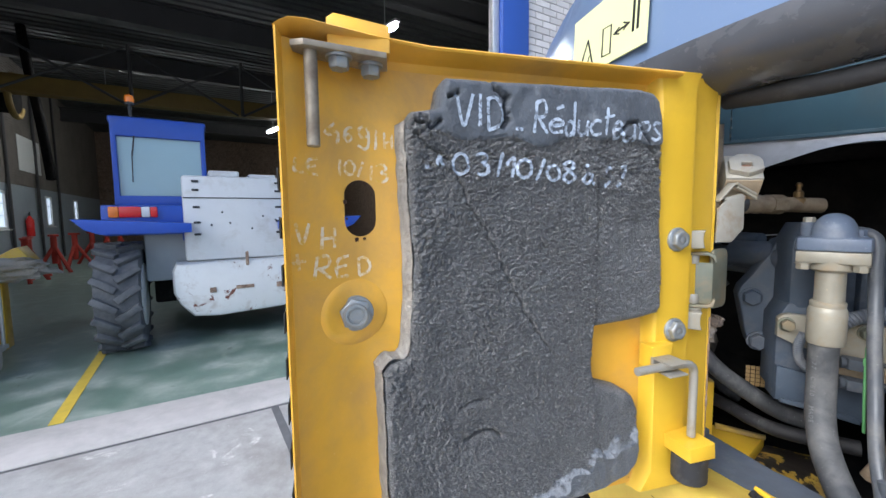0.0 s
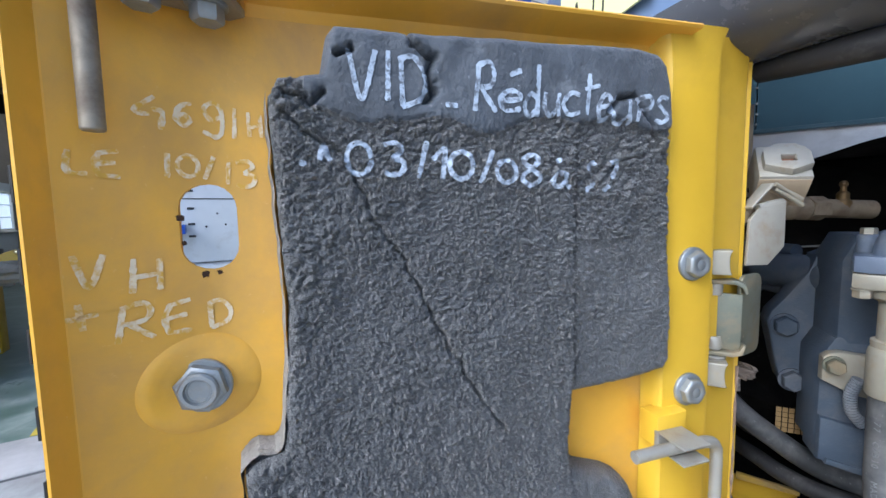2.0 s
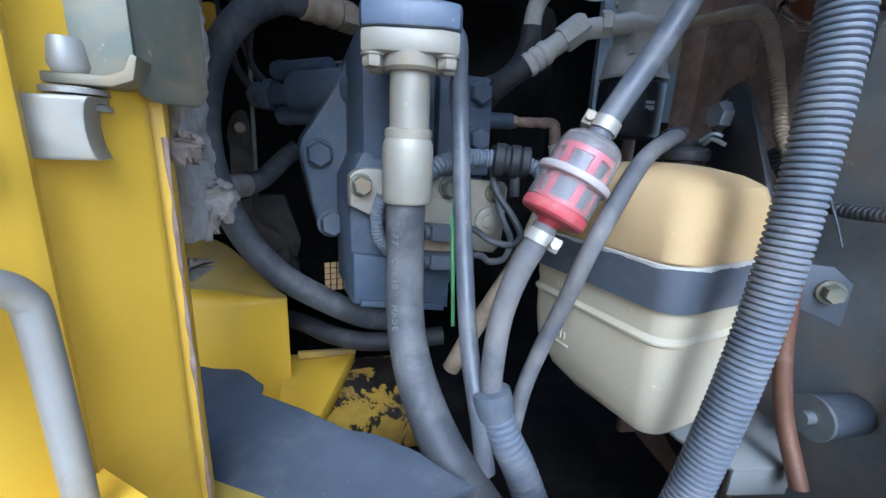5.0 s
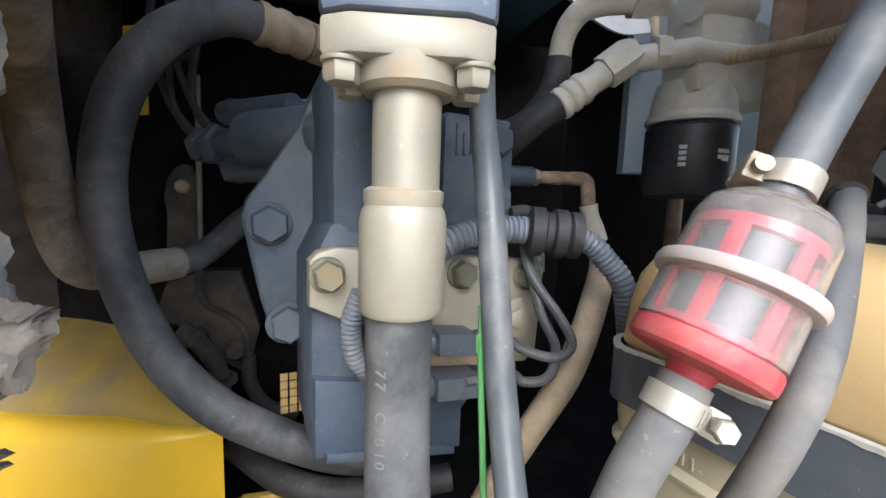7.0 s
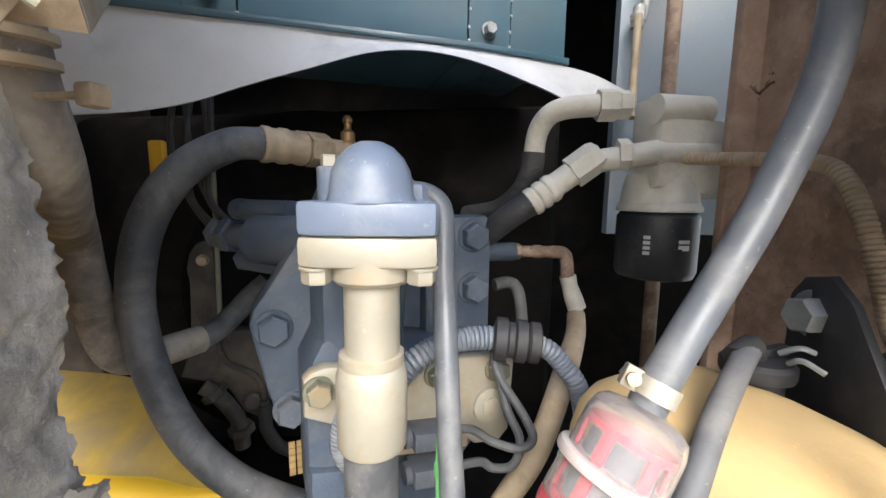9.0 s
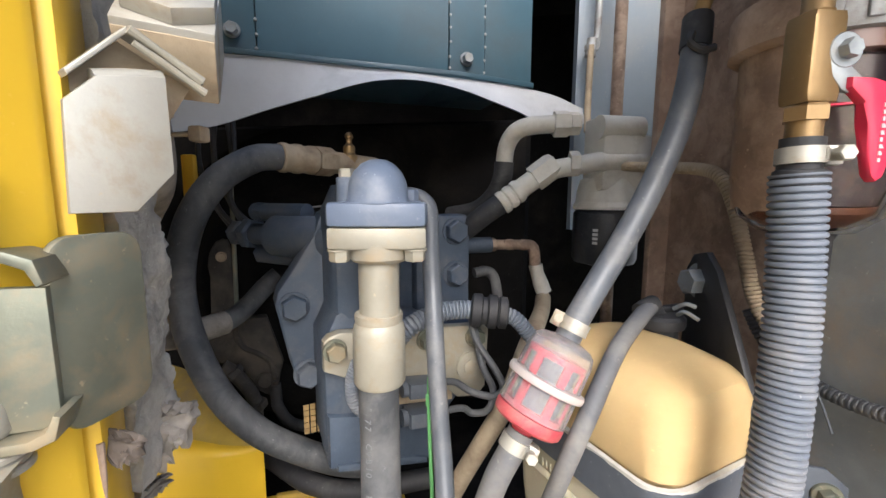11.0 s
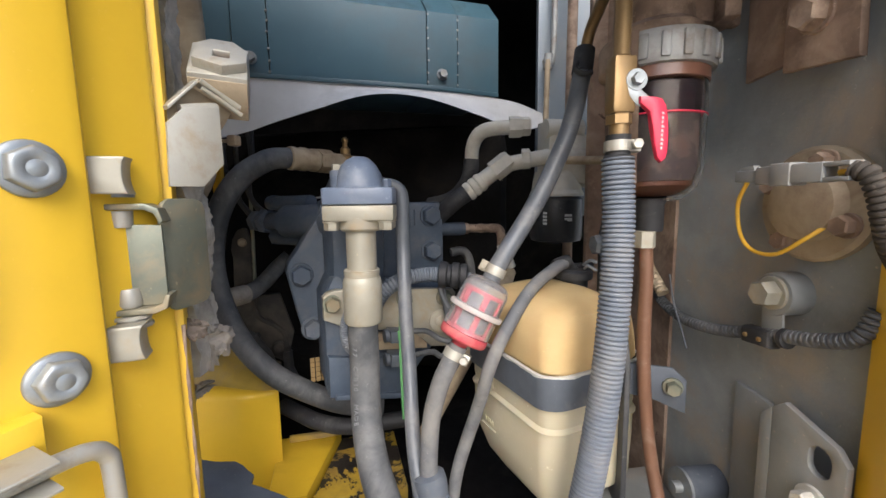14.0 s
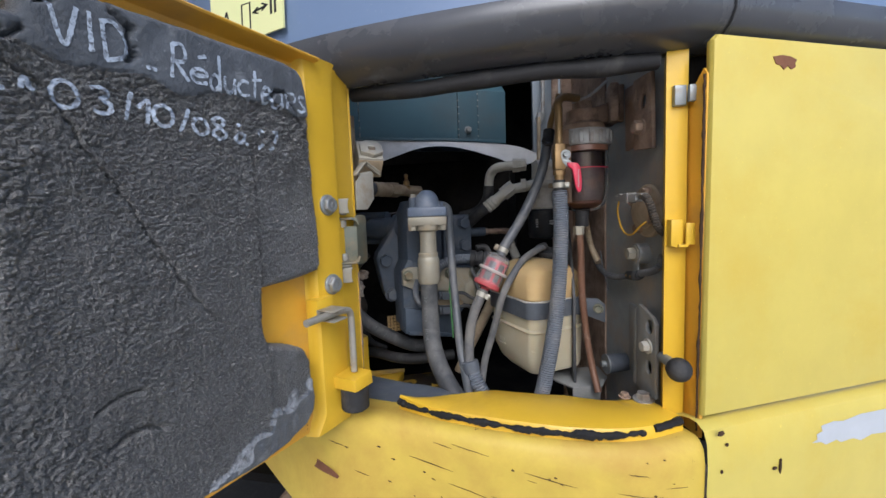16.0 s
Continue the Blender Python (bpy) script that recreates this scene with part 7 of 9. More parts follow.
lathe(b, [(0.0225, 0.0), (0.0243, 0.003), (0.0243, 0.052), (0.0232, 0.057), (0.0215, 0.060), (0.0222, 0.063), (0.0222, 0.068), (0.019, 0.070)], (-0.2155, 0.8475, 1.286), (0, 0, 1), 32)
part("ferrule", b, CREAM, hose, "smooth plated ferrule")
b = bmesh.new()
tube(b, [(-0.2158, 0.848, 1.300), (-0.217, 0.848, 1.27), (-0.2165, 0.848, 1.226), (-0.2125, 0.836, 1.175), (-0.201, 0.815, 1.138), (-0.182, 0.790, 1.108), (-0.153, 0.762, 1.075), (-0.11, 0.745, 1.03)], 0.0192, 22)
rubber = part("hose_body", b, RUBBER, hose)
# print down the hose
line = even_line(smooth_line([(-0.217, 0.848, 1.270), (-0.2165, 0.848, 1.226), (-0.2125, 0.836, 1.175), (-0.201, 0.815, 1.138), (-0.182, 0.790, 1.108)], 8), 0.0005)
for ch, at in (("7", 0.012), ("7", 0.019), ("C", 0.038), ("V", 0.046), ("B", 0.0535), ("1", 0.061), ("0", 0.067), ("M", 0.088), ("A", 0.096), ("D", 0.1035), ("E", 0.111)):
    k = int(at / 0.0005)
    down = (line[k + 4] - line[k - 4]).normalized()
    out = (Vector((-0.22, -0.97, 0)) - down * Vector((-0.22, -0.97, 0)).dot(down)).normalized()
    f = Matrix((down, out.cross(down), out)).transposed().to_4x4()
    f.translation = line[k] + out * 0.0192 - out.cross(down) * 0.004
    lettering(ch, 0.0088, f, FADED, rubber, "letter", extrude=0.0005)

b = bmesh.new()
tube(b, [(-0.218, 0.905, 1.460), (-0.201, 0.914, 1.462), (-0.187, 0.919, 1.457), (-0.1795, 0.916, 1.443), (-0.1760, 0.900, 1.403), (-0.1705, 0.882, 1.366), (-0.1662, 0.868, 1.330), (-0.1622, 0.856, 1.293), (-0.158, 0.847, 1.256), (-0.153, 0.835, 1.220), (-0.147, 0.816, 1.184), (-0.139, 0.795, 1.148), (-0.128, 0.776, 1.11), (-0.118, 0.765, 1.06)], 0.0088, 16)
dh = thing("drain_hose", (-0.118, 0.760, 1.06), "grey rubber drain hose beside the pump outlet", "hose")
part("hose_body", b, RUBBER_GREY, dh)
b = bmesh.new()
tube(b, [(-0.224, 0.902, 1.459), (-0.212, 0.908, 1.461), (-0.203, 0.913, 1.462)], 0.0102, 16)
part("hose_end", b, RUBBER_GREY, dh, "swollen end on its spigot")
b = bmesh.new()
tube(b, [(-0.1700, 0.857, 1.29), (-0.1685, 0.850, 1.25), (-0.1655, 0.842, 1.21), (-0.1625, 0.836, 1.165)], 0.0020, 8)
box(b, (-0.1725, 0.852, 1.262), (-0.1655, 0.860, 1.274), 0.001)
single("cable_tie", b, GREEN, "green cable tie hanging beside the drain hose", "cable tie")

# large looped hose
loop = thing("looped_hose", (-0.33, 0.98, 1.09), "thick dusty hose bent in a wide loop, brass crimp", "hose")
b = bmesh.new()
tube(b, [(-0.384, 1.028, 1.5135), (-0.402, 1.004, 1.5125), (-0.422, 0.980, 1.507), (-0.453, 0.951, 1.478), (-0.482, 0.936, 1.426), (-0.497, 0.932, 1.355), (-0.488, 0.932, 1.283), (-0.455, 0.932, 1.213), (-0.412, 0.938, 1.165), (-0.365, 0.955, 1.130), (-0.31, 0.985, 1.095), (-0.25, 1.01, 1.085)], 0.0172, 20, 8)
part("hose_body", b, RUBBER, loop)
b = bmesh.new()
CRIMP = Vector((0.55, 0.83, -0.02)).normalized()
lathe(b, [(0.0185, 0.0), (0.0200, 0.002), (0.0200, 0.008), (0.0186, 0.011), (0.0186, 0.018), (0.0202, 0.021), (0.0202, 0.029), (0.0186, 0.032), (0.0186, 0.039), (0.0200, 0.042), (0.0200, 0.050), (0.0165, 0.054)],
      (-0.400, 1.006, 1.5125), CRIMP, 24)
hexes(b, Vector((-0.400, 1.006, 1.5125)) + CRIMP * 0.054, CRIMP, 0.036, 0.030)
rod(b, Vector((-0.400, 1.006, 1.5125)) + CRIMP * 0.080, Vector((-0.400, 1.006, 1.5105)) + CRIMP * 0.16, 0.016)
part("brass_crimp", b, TAN, loop, "dull brass crimp and nut")
b = bmesh.new()
lathe(b, [(0.013, 0), (0.013, 0.012), (0.009, 0.016), (0.009, 0.026), (0.0045, 0.030), (0.0045, 0.038), (0.0062, 0.039), (0.0062, 0.043), (0.003, 0.047)], (-0.337, 1.096, 1.510), (0, 0, 1), 12)
part("bleed_nipple", b, BRASS, loop)
b = bmesh.new()
tube(b, [(-0.46, 1.04, 1.05), (-0.40, 1.0, 1.06), (-0.36, 0.985, 1.058), (-0.30, 0.985, 1.055), (-0.2, 1.02, 1.06)], 0.014, 14)
single("lower_hose", b, RUBBER_DARK, "black hose lying under the loop", "hose")
b = bmesh.new()
tube(b, [(-0.350, 0.737, 1.63), (-0.356, 0.752, 1.53), (-0.377, 0.779, 1.478), (-0.450, 0.840, 1.445), (-0.515, 0.895, 1.420), (-0.535, 0.916, 1.37), (-0.551, 0.938, 1.31), (-0.552, 0.956, 1.275), (-0.541, 0.985, 1.268), (-0.527, 1.018, 1.269), (-0.522, 1.038, 1.269)], 0.018, 18)
suction = thing("suction_hose", (-0.54, 0.98, 1.26), "dusty brown suction hose with a tape-wrapped upper end", "hose")
part("hose_body", b, HOSE_DUST, suction)
b = bmesh.new()
tube(b, [(-0.522, 1.030, 1.269), (-0.519, 1.064, 1.273), (-0.512, 1.088, 1.286), (-0.500, 1.112, 1.308), (-0.482, 1.128, 1.328)], 0.0155, 16)
part("hose_end", b, RUBBER, suction, "black rubber end of the hose")
# valve group left of the pump
valve = thing("relief_valve", (-0.46, 1.05, 1.36), "dark blue-grey hydraulic valve with hexagon fittings", "valve")
for a_, c_, r in (((-0.52, 1.075, 1.404), (-0.40, 1.03, 1.404), 0.016), ((-0.47, 1.055, 1.438), (-0.37, 1.02, 1.438), 0.013), ((-0.46, 1.05, 1.376), (-0.38, 1.02, 1.376), 0.014), ((-0.42, 1.03, 1.405), (-0.30, 0.985, 1.405), 0.030)):
    b = bmesh.new()
    rod(b, a_, c_, r, seg=16)
    part("spool_body", b, PUMP, valve)
for p, f in (((-0.515, 1.073, 1.404), 0.036), ((-0.488, 1.063, 1.404), 0.042), ((-0.462, 1.053, 1.438), 0.026), ((-0.462, 1.053, 1.376), 0.028)):
    b = bmesh.new()
    hexes(b, p, (0.936, -0.351, 0), f, 0.016)
    part("hex_nut", b, PUMP, valve)
b = bmesh.new()
prism(b, [(-0.43, 1.438), (-0.34, 1.448), (-0.34, 1.4505), (-0.43, 1.440)], 1.03, 1.05, 0.0005)
part("bracket_edge", b, CASTGREY, valve)

# corrugated cable sleeve and wires right of the pump
sleeve = thing("cable_sleeve", (-0.15, 0.95, 1.32), "grey corrugated cable sleeve with a rubber grommet", "cable sleeve")
b = bmesh.new()
corrugated(b, [(-0.232, 0.925, 1.27), (-0.222, 0.920, 1.295), (-0.205, 0.925, 1.315), (-0.180, 0.944, 1.326), (-0.150, 0.960, 1.328), (-0.115, 0.966, 1.326)], 0.0115, 0.0048, 0.0018, 16)
part("sleeve", b, CORR, sleeve)
b = bmesh.new()
corrugated(b, [(-0.115, 0.966, 1.325), (-0.09, 0.966, 1.320), (-0.074, 0.965, 1.305), (-0.060, 0.963, 1.285), (-0.05, 0.97, 1.24)], 0.0095, 0.0042, 0.0015, 16)
part("sleeve", b, CORR, sleeve)
b = bmesh.new()
lathe(b, [(0.014, -0.022), (0.020, -0.020), (0.020, -0.010), (0.0165, -0.008), (0.0165, -0.003), (0.020, -0.001), (0.020, 0.008), (0.016, 0.010), (0.019, 0.012), (0.019, 0.020), (0.013, 0.022)], (-0.117, 0.965, 1.326), (0.98, 0.08, -0.08), 22)
part("grommet", b, RUBBER_DARK, sleeve, "black rubber grommet")
for pts in ([(-0.165, 0.915, 1.245), (-0.144, 0.925, 1.243), (-0.124, 0.93, 1.230), (-0.099, 0.93, 1.226), (-0.087, 0.93, 1.238), (-0.097, 0.935, 1.258), (-0.121, 0.945, 1.290), (-0.128, 0.96, 1.315)],
            [(-0.170, 0.91, 1.208), (-0.136, 0.925, 1.211), (-0.123, 0.93, 1.203), (-0.104, 0.93, 1.209), (-0.099, 0.935, 1.233), (-0.113, 0.94, 1.262), (-0.125, 0.96, 1.31)]):
    b = bmesh.new()
    tube(b, [Vector(p) + Vector((-0.012, 0.022, 0)) for p in pts], 0.0042, 10)
    single("sensor_cable", b, RUBBER, "thin grey sensor cable curving from its plug", "cable")
b = bmesh.new()
corrugated(b, [(-0.254, 0.890, 1.285), (-0.261, 0.890, 1.262), (-0.259, 0.892, 1.238), (-0.249, 0.900, 1.220)], 0.0075, 0.0036, 0.0014, 14)
single("cable_sleeve_short", b, CORR, "short corrugated sleeve behind the ferrule", "cable sleeve")
tanh = bmesh.new()
tube(tanh, [(-0.035, 1.165, 1.295), (-0.043, 1.11, 1.285), (-0.066, 1.02, 1.270), (-0.093, 0.98, 1.208), (-0.124, 0.98, 1.146), (-0.152, 0.98, 1.092), (-0.18, 0.98, 1.03)], 0.0125, 14)
single("tan_hose", tanh, TAN, "dusty tan hose running down behind the pump", "hose")
elb = thing("pressure_line", (-0.048, 1.166, 1.232), "small brass elbow line with a crimped hose", "pipe")
b = bmesh.new()
rod(b, (-0.168, 1.136, 1.383), (-0.123, 1.156, 1.383), 0.013, seg=12)
part("adapter", b, PUMP, elb)
b = bmesh.new()
hexes(b, (-0.126, 1.156, 1.383), (0.93, 0.3, 0), 0.020, 0.012)
rod(b, (-0.118, 1.158, 1.383), (-0.06, 1.166, 1.383), 0.008)
hexes(b, (-0.096, 1.162, 1.383), (0.93, 0.3, 0), 0.016, 0.012)
tube(b, [(-0.073, 1.166, 1.383), (-0.056, 1.166, 1.381), (-0.051, 1.166, 1.367), (-0.05, 1.166, 1.35)], 0.009, 12)
part("elbow", b, BROWN, elb, "dull brown brass elbow")
b = bmesh.new()
sweep(b, [Vector(p) for p in ((-0.049, 1.166, 1.35), (-0.046, 1.166, 1.337), (-0.04, 1.166, 1.32), (-0.034, 1.166, 1.304))], [0.0115, 0.0105, 0.0125, 0.0125], 14)
part("crimp", b, CASTPALE, elb)
b = bmesh.new()
tube(b, [(-0.148, 1.146, 1.337), (-0.128, 1.156, 1.339), (-0.116, 1.161, 1.327), (-0.11, 1.161, 1.297), (-0.108, 1.156, 1.262)], 0.0085, 12)
single("small_hose", b, RUBBER, "short grey hose beside the pump", "hose")

# ---- spin-on filter at the back ----
sf = thing("spin_on_filter", (0.048, 1.13, 1.36), "black spin-on filter hanging from a dusty pale cast head", "filter")
b = bmesh.new()
lathe(b, [(0.030, 0.0), (0.043, 0.003), (0.046, 0.010), (0.046, 0.076), (0.042, 0.081)], (0.048, 1.13, 1.361), (0, 0, 1), 32)
can = part("filter_can", b, FILTERCAN, sf)
b = bmesh.new()
rnd = random.Random(8)
for a0, z0, n, wid in ((-2.15, 1.412, 4, 0.16), (-1.35, 1.408, 2, 0.30), (-1.25, 1.400, 1, 0.2)):
    for k in range(n):
        z = z0 - k * 0.006
        for j in range(4):
            a1 = a0 + wid * j / 4
            p = [Vector((0.048 + 0.0464 * math.cos(t), 1.13 + 0.0464 * math.sin(t), zz)) for t, zz in ((a1, z), (a1 + wid / 4, z), (a1 + wid / 4, z + 0.004), (a1, z + 0.004))]
            b.faces.new([b.verts.new(q) for q in p])
tagged(part("can_print", b, PRINT, can, "pale unreadable print"), kind="stuff")
b = bmesh.new()
lathe(b, [(0.047, 0), (0.0475, 0.004), (0.044, 0.010), (0.030, 0.015)], (0.048, 1.13, 1.443), (0, 0, 1), 28)
lathe(b, [(0.044, 0), (0.042, 0.020), (0.038, 0.036), (0.028, 0.040), (0.010, 0.041)], (0.048, 1.13, 1.450), (0, 0, 1), 30)
f = turned((0.055, 1.12), 20)
prism(b, [(-0.036, 1.470), (0.056, 1.458), (0.056, 1.545), (0.030, 1.548), (0.026, 1.566), (0.018, 1.570), (-0.036, 1.570)], -0.026, 0.03, 0.009, f)
rod(b, f @ Vector((-0.038, -0.014, 1.556)), f @ Vector((0.027, -0.014, 1.556)), 0.0165, seg=24)
rod(b, f @ Vector((-0.038, -0.016, 1.508)), f @ Vector((0.055, -0.016, 1.510)), 0.0145, seg=24)
prism(b, [(0.056, 1.462), (0.073, 1.462), (0.073, 1.546), (0.056, 1.548)], -0.008, 0.034, 0.003, f)
rod(b, (0.105, 1.10, 1.52), (0.118, 1.10, 1.52), 0.009)
part("filter_head", b, CASTPALE, sf, "dusty pale cast head")
b = bmesh.new()
tube(b, [(-0.104, 1.115, 1.505), (-0.100, 1.11, 1.535), (-0.088, 1.10, 1.553), (-0.068, 1.095, 1.560), (-0.03, 1.095, 1.562)], 0.0125, 16)
part("bent_pipe", b, CASTPALE, sf)
b = bmesh.new()
tube(b, [(-0.1035, 1.115, 1.512), (-0.106, 1.116, 1.488), (-0.118, 1.122, 1.462), (-0.145, 1.135, 1.440), (-0.19, 1.16, 1.43)], 0.0145, 14)
part("rubber_hose", b, RUBBER_DARK, sf)
b = bmesh.new()
hexes(b, (-0.036, 1.095, 1.562), (1, 0.1, 0), 0.032, 0.022)
hexes(b, (-0.014, 1.096, 1.562), (1, 0.1, 0), 0.028, 0.014)
part("union_nut", b, CASTPALE, sf)
b = bmesh.new()
ax = Vector((0.55, 0.05, 0.42)).normalized()
rod(b, (-0.045, 1.080, 1.497), (0.03, 1.09, 1.510), 0.013)
hexes(b, (-0.014, 1.083, 1.506), (1, 0.05, 0.05), 0.030, 0.014)
hexes(b, (-0.062, 1.078, 1.485), ax, 0.032, 0.036)
rod(b, (-0.102, 1.072, 1.455), (-0.058, 1.078, 1.488), 0.014)
lathe(b, [(0.0150, -0.004), (0.0168, -0.002), (0.0168, 0.004), (0.0145, 0.007), (0.0168, 0.010), (0.0168, 0.016), (0.0145, 0.019), (0.0168, 0.022), (0.0168, 0.027), (0.0148, 0.031)], (-0.104, 1.072, 1.453), ax, 22)
part("elbow_fitting", b, CASTPALE, sf, "dusty elbow fitting")
b = bmesh.new()
tube(b, [(-0.10, 1.072, 1.456), (-0.13, 1.07, 1.435), (-0.16, 1.09, 1.41), (-0.19, 1.14, 1.39)], 0.015, 14)
part("rubber_hose", b, RUBBER_DARK, sf)
# pipes on the panel behind
for pts, r, mt, lab in (([(0.045, 1.235, 1.99), (0.044, 1.235, 1.735), (0.034, 1.235, 1.728)], 0.006, CASTGREY, "grey elbow line"),
                        ([(0.032, 1.22, 1.715), (0.030, 1.215, 1.62), (0.028, 1.20, 1.57)], 0.0055, TAN, "tan plastic line"),
                        ([(0.080, 1.225, 1.99), (0.078, 1.22, 1.75), (0.076, 1.21, 1.52), (0.078, 1.21, 1.1)], 0.010, BROWN, "brown steel pipe")):
    b = bmesh.new()
    tube(b, [Vector(p) + Vector((0.006, 0.026, 0)) for p in pts], r, 12)
    single("vertical_line", b, mt, lab + " running up the inner panel", "pipe", "lines on the inner panel")
b = bmesh.new()
rod(b, (0.038, 1.251, 1.698), (0.041, 1.254, 1.728), 0.0085)
hexes(b, (0.0385, 1.252, 1.708), (0, 0, 1), 0.018, 0.010)
single("line_union", b, CASTGREY, "small grey union on the tan line", "fitting")

# ---- coolant tank ----
TK = turned((0.009, 0.761), 35.0) @ Matrix.Diagonal((1.16, 0.90, 1, 1))
tank = thing("coolant_tank", TK @ Vector((0.055, 0.09, 1.10)), "yellowed translucent coolant tank with a pale lower half, strapped in place", "tank")


def rounded(x0, x1, y0, y1, r, n=5):
    out = []
    for cx, cy, a0 in ((x1 - r, y0 + r, -90), (x1 - r, y1 - r, 0), (x0 + r, y1 - r, 90), (x0 + r, y0 + r, 180)):
        for k in range(n + 1):
            a = radians(a0 + 90 * k / n)
            out.append((cx + r * math.cos(a), cy + r * math.sin(a)))
    return out


def stack(bm, rows, m, close=(True, True)):
    """Rings of (outline, z) joined into a hollow form."""
    rings = [[bm.verts.new(m @ Vector((x, y, z))) for x, y in o] for o, z in rows]
    for a_, c_ in zip(rings, rings[1:]):
        n = len(a_)
        for k in range(n):
            bm.faces.new((a_[k], a_[(k + 1) % n], c_[(k + 1) % n], c_[k]))
    if close[0]:
        bm.faces.new(rings[0][::-1])
    if close[1]:
        bm.faces.new(rings[-1])


b = bmesh.new()
stack(b, [(rounded(0.014, 0.104, 0.012, 0.100, 0.014), 1.111), (rounded(0.007, 0.110, 0.006, 0.116, 0.018), 1.114), (rounded(0.003, 0.114, 0.003, 0.150, 0.020), 1.124), (rounded(0.002, 0.115, 0.002, 0.180, 0.022), 1.146),
          (rounded(0.001, 0.116, 0.001, 0.184, 0.022), 1.170), (rounded(0.001, 0.116, 0.001, 0.186, 0.022), 1.1955), (rounded(-0.0010, 0.118, -0.0012, 0.188, 0.023), 1.1972), (rounded(-0.0012, 0.1182, -0.0014, 0.1884, 0.023), 1.1995),
          (rounded(-0.0004, 0.1174, -0.0004, 0.1874, 0.023), 1.2008), (rounded(0.002, 0.115, 0.002, 0.185, 0.022), 1.2035), (rounded(0.001, 0.116, 0.001, 0.187, 0.022), 1.214), (rounded(0.001, 0.116, 0.001, 0.187, 0.022), 1.228)], TK, (True, False))
part("lower_half", b, TANK_LOW, tank, "pale lower half with a moulded seam")
b = bmesh.new()
stack(b, [(rounded(0.001, 0.116, 0.001, 0.187, 0.022), 1.228), (rounded(0.004, 0.113, 0.004, 0.185, 0.022), 1.232), (rounded(0.004, 0.113, 0.004, 0.185, 0.022), 1.258), (rounded(0.001, 0.116, 0.001, 0.187, 0.022), 1.264),
          (rounded(0.0015, 0.1155, 0.0015, 0.1865, 0.026), 1.290), (rounded(0.004, 0.113, 0.004, 0.183, 0.026), 1.307), (rounded(0.010, 0.107, 0.010, 0.177, 0.026), 1.319), (rounded(0.022, 0.097, 0.026, 0.166, 0.026), 1.327),
          (rounded(0.042, 0.092, 0.056, 0.150, 0.02), 1.332), (rounded(0.060, 0.085, 0.09, 0.13, 0.010), 1.334)], TK, (False, True))
part("upper_half", b, TANK, tank, "yellowed upper half")
# moulded level marks on the tank's face
b = bmesh.new()
for y0, z0, line_at in ((0.112, 1.207, 0.0), (0.112, 1.157, 0.006)):
    if line_at:
        box(b, (-0.0002, y0, z0 - line_at), (0.0018, y0 + 0.034, z0 - line_at + 0.0016), 0.0003, TK)
    for q in range(4):
        box(b, (0.0004, y0 + 0.006 + q * 0.0060, z0), (0.0017, y0 + 0.0078 + q * 0.0060, z0 + 0.0075), 0.0003, TK)
tagged(part("level_mark", b, TANK_LOW, tank, "raised unreadable level marks"), kind="stuff")
b = bmesh.new()
lathe(b, [(0.017, 0), (0.017, 0.010), (0.022, 0.011), (0.023, 0.014), (0.023, 0.020), (0.020, 0.023), (0.010, 0.024)], (0.050, 0.905, 1.326), (0, 0, 1), 26)
box(b, (-0.028, -0.004, 0.022), (0.028, 0.004, 0.030), 0.002, Matrix.Translation((0.050, 0.905, 1.326)) @ Matrix.Rotation(0.5, 4, "Z"))
rod(b, (0.050, 0.905, 1.345), (0.036, 0.893, 1.362), 0.007)
cap = part("tank_cap", b, BLACKPLASTIC, tank, "black cap with a hose spigot")
b = bmesh.new()
tube(b, [(0.060, 0.89, 1.352), (0.063, 0.882, 1.357), (0.072, 0.875, 1.352)], 0.002, 6)
tube(b, [(0.060, 0.90, 1.355), (0.067, 0.892, 1.362), (0.075, 0.890, 1.360)], 0.002, 6)
part("spring_clip", b, STEEL, cap)
b = bmesh.new()
o = rounded(-0.0015, 0.1185, -0.0015, 0.1895, 0.023)
stack(b, [(o, 1.226), (rounded(-0.0035, 0.1205, -0.0035, 0.1915, 0.024), 1.2265), (rounded(-0.0035, 0.1205, -0.0035, 0.1915, 0.024), 1.2615), (o, 1.262)], TK, (False, False))
prism(b, [(-0.012, 1.228), (0.024, 1.224), (0.052, 1.214), (0.052, 1.250), (0.038, 1.262), (-0.012, 1.262)], -0.002, 0.002, 0.0008, turned((0.100, 0.818), -12))
strap = part("strap", b, STRAP, tank, "blue-grey steel strap with worn edges")
b = bmesh.new()
ring_ = even_line([Vector((x, y, 1.262)) for x, y in rounded(-0.0039, 0.1209, -0.0039, 0.1919, 0.024)] + [Vector((0.0969, -0.0039, 1.262))], 0.0025)
outer, inner, lower = [], [], []
for p in ring_:
    c = Vector((0.0585, 0.094, 1.262))
    d = (c - p).normalized()
    drop = 0.0010 + 0.0022 * max(0.0, noise.noise(p * 70) + 0.25 + 0.5 * noise.noise(p * 260))
    lower.append(b.verts.new(TK @ (p - Vector((0, 0, drop)))))
    outer.append(b.verts.new(TK @ (p + Vector((0, 0, 0.0004)))))
    inner.append(b.verts.new(TK @ (p + d * 0.0045 + Vector((0, 0, 0.0004)))))
for k in range(len(ring_) - 1):
    b.faces.new((lower[k], lower[k + 1], outer[k + 1], outer[k]))
    b.faces.new((outer[k], outer[k + 1], inner[k + 1], inner[k]))
part("worn_edge", b, PLUG_PALE, strap, "pale worn upper edge")
bolt(strap, (0.138, 0.808, 1.242), (-0.2, -0.98, 0), 0.013, 0.008, 0.010, ZINC)
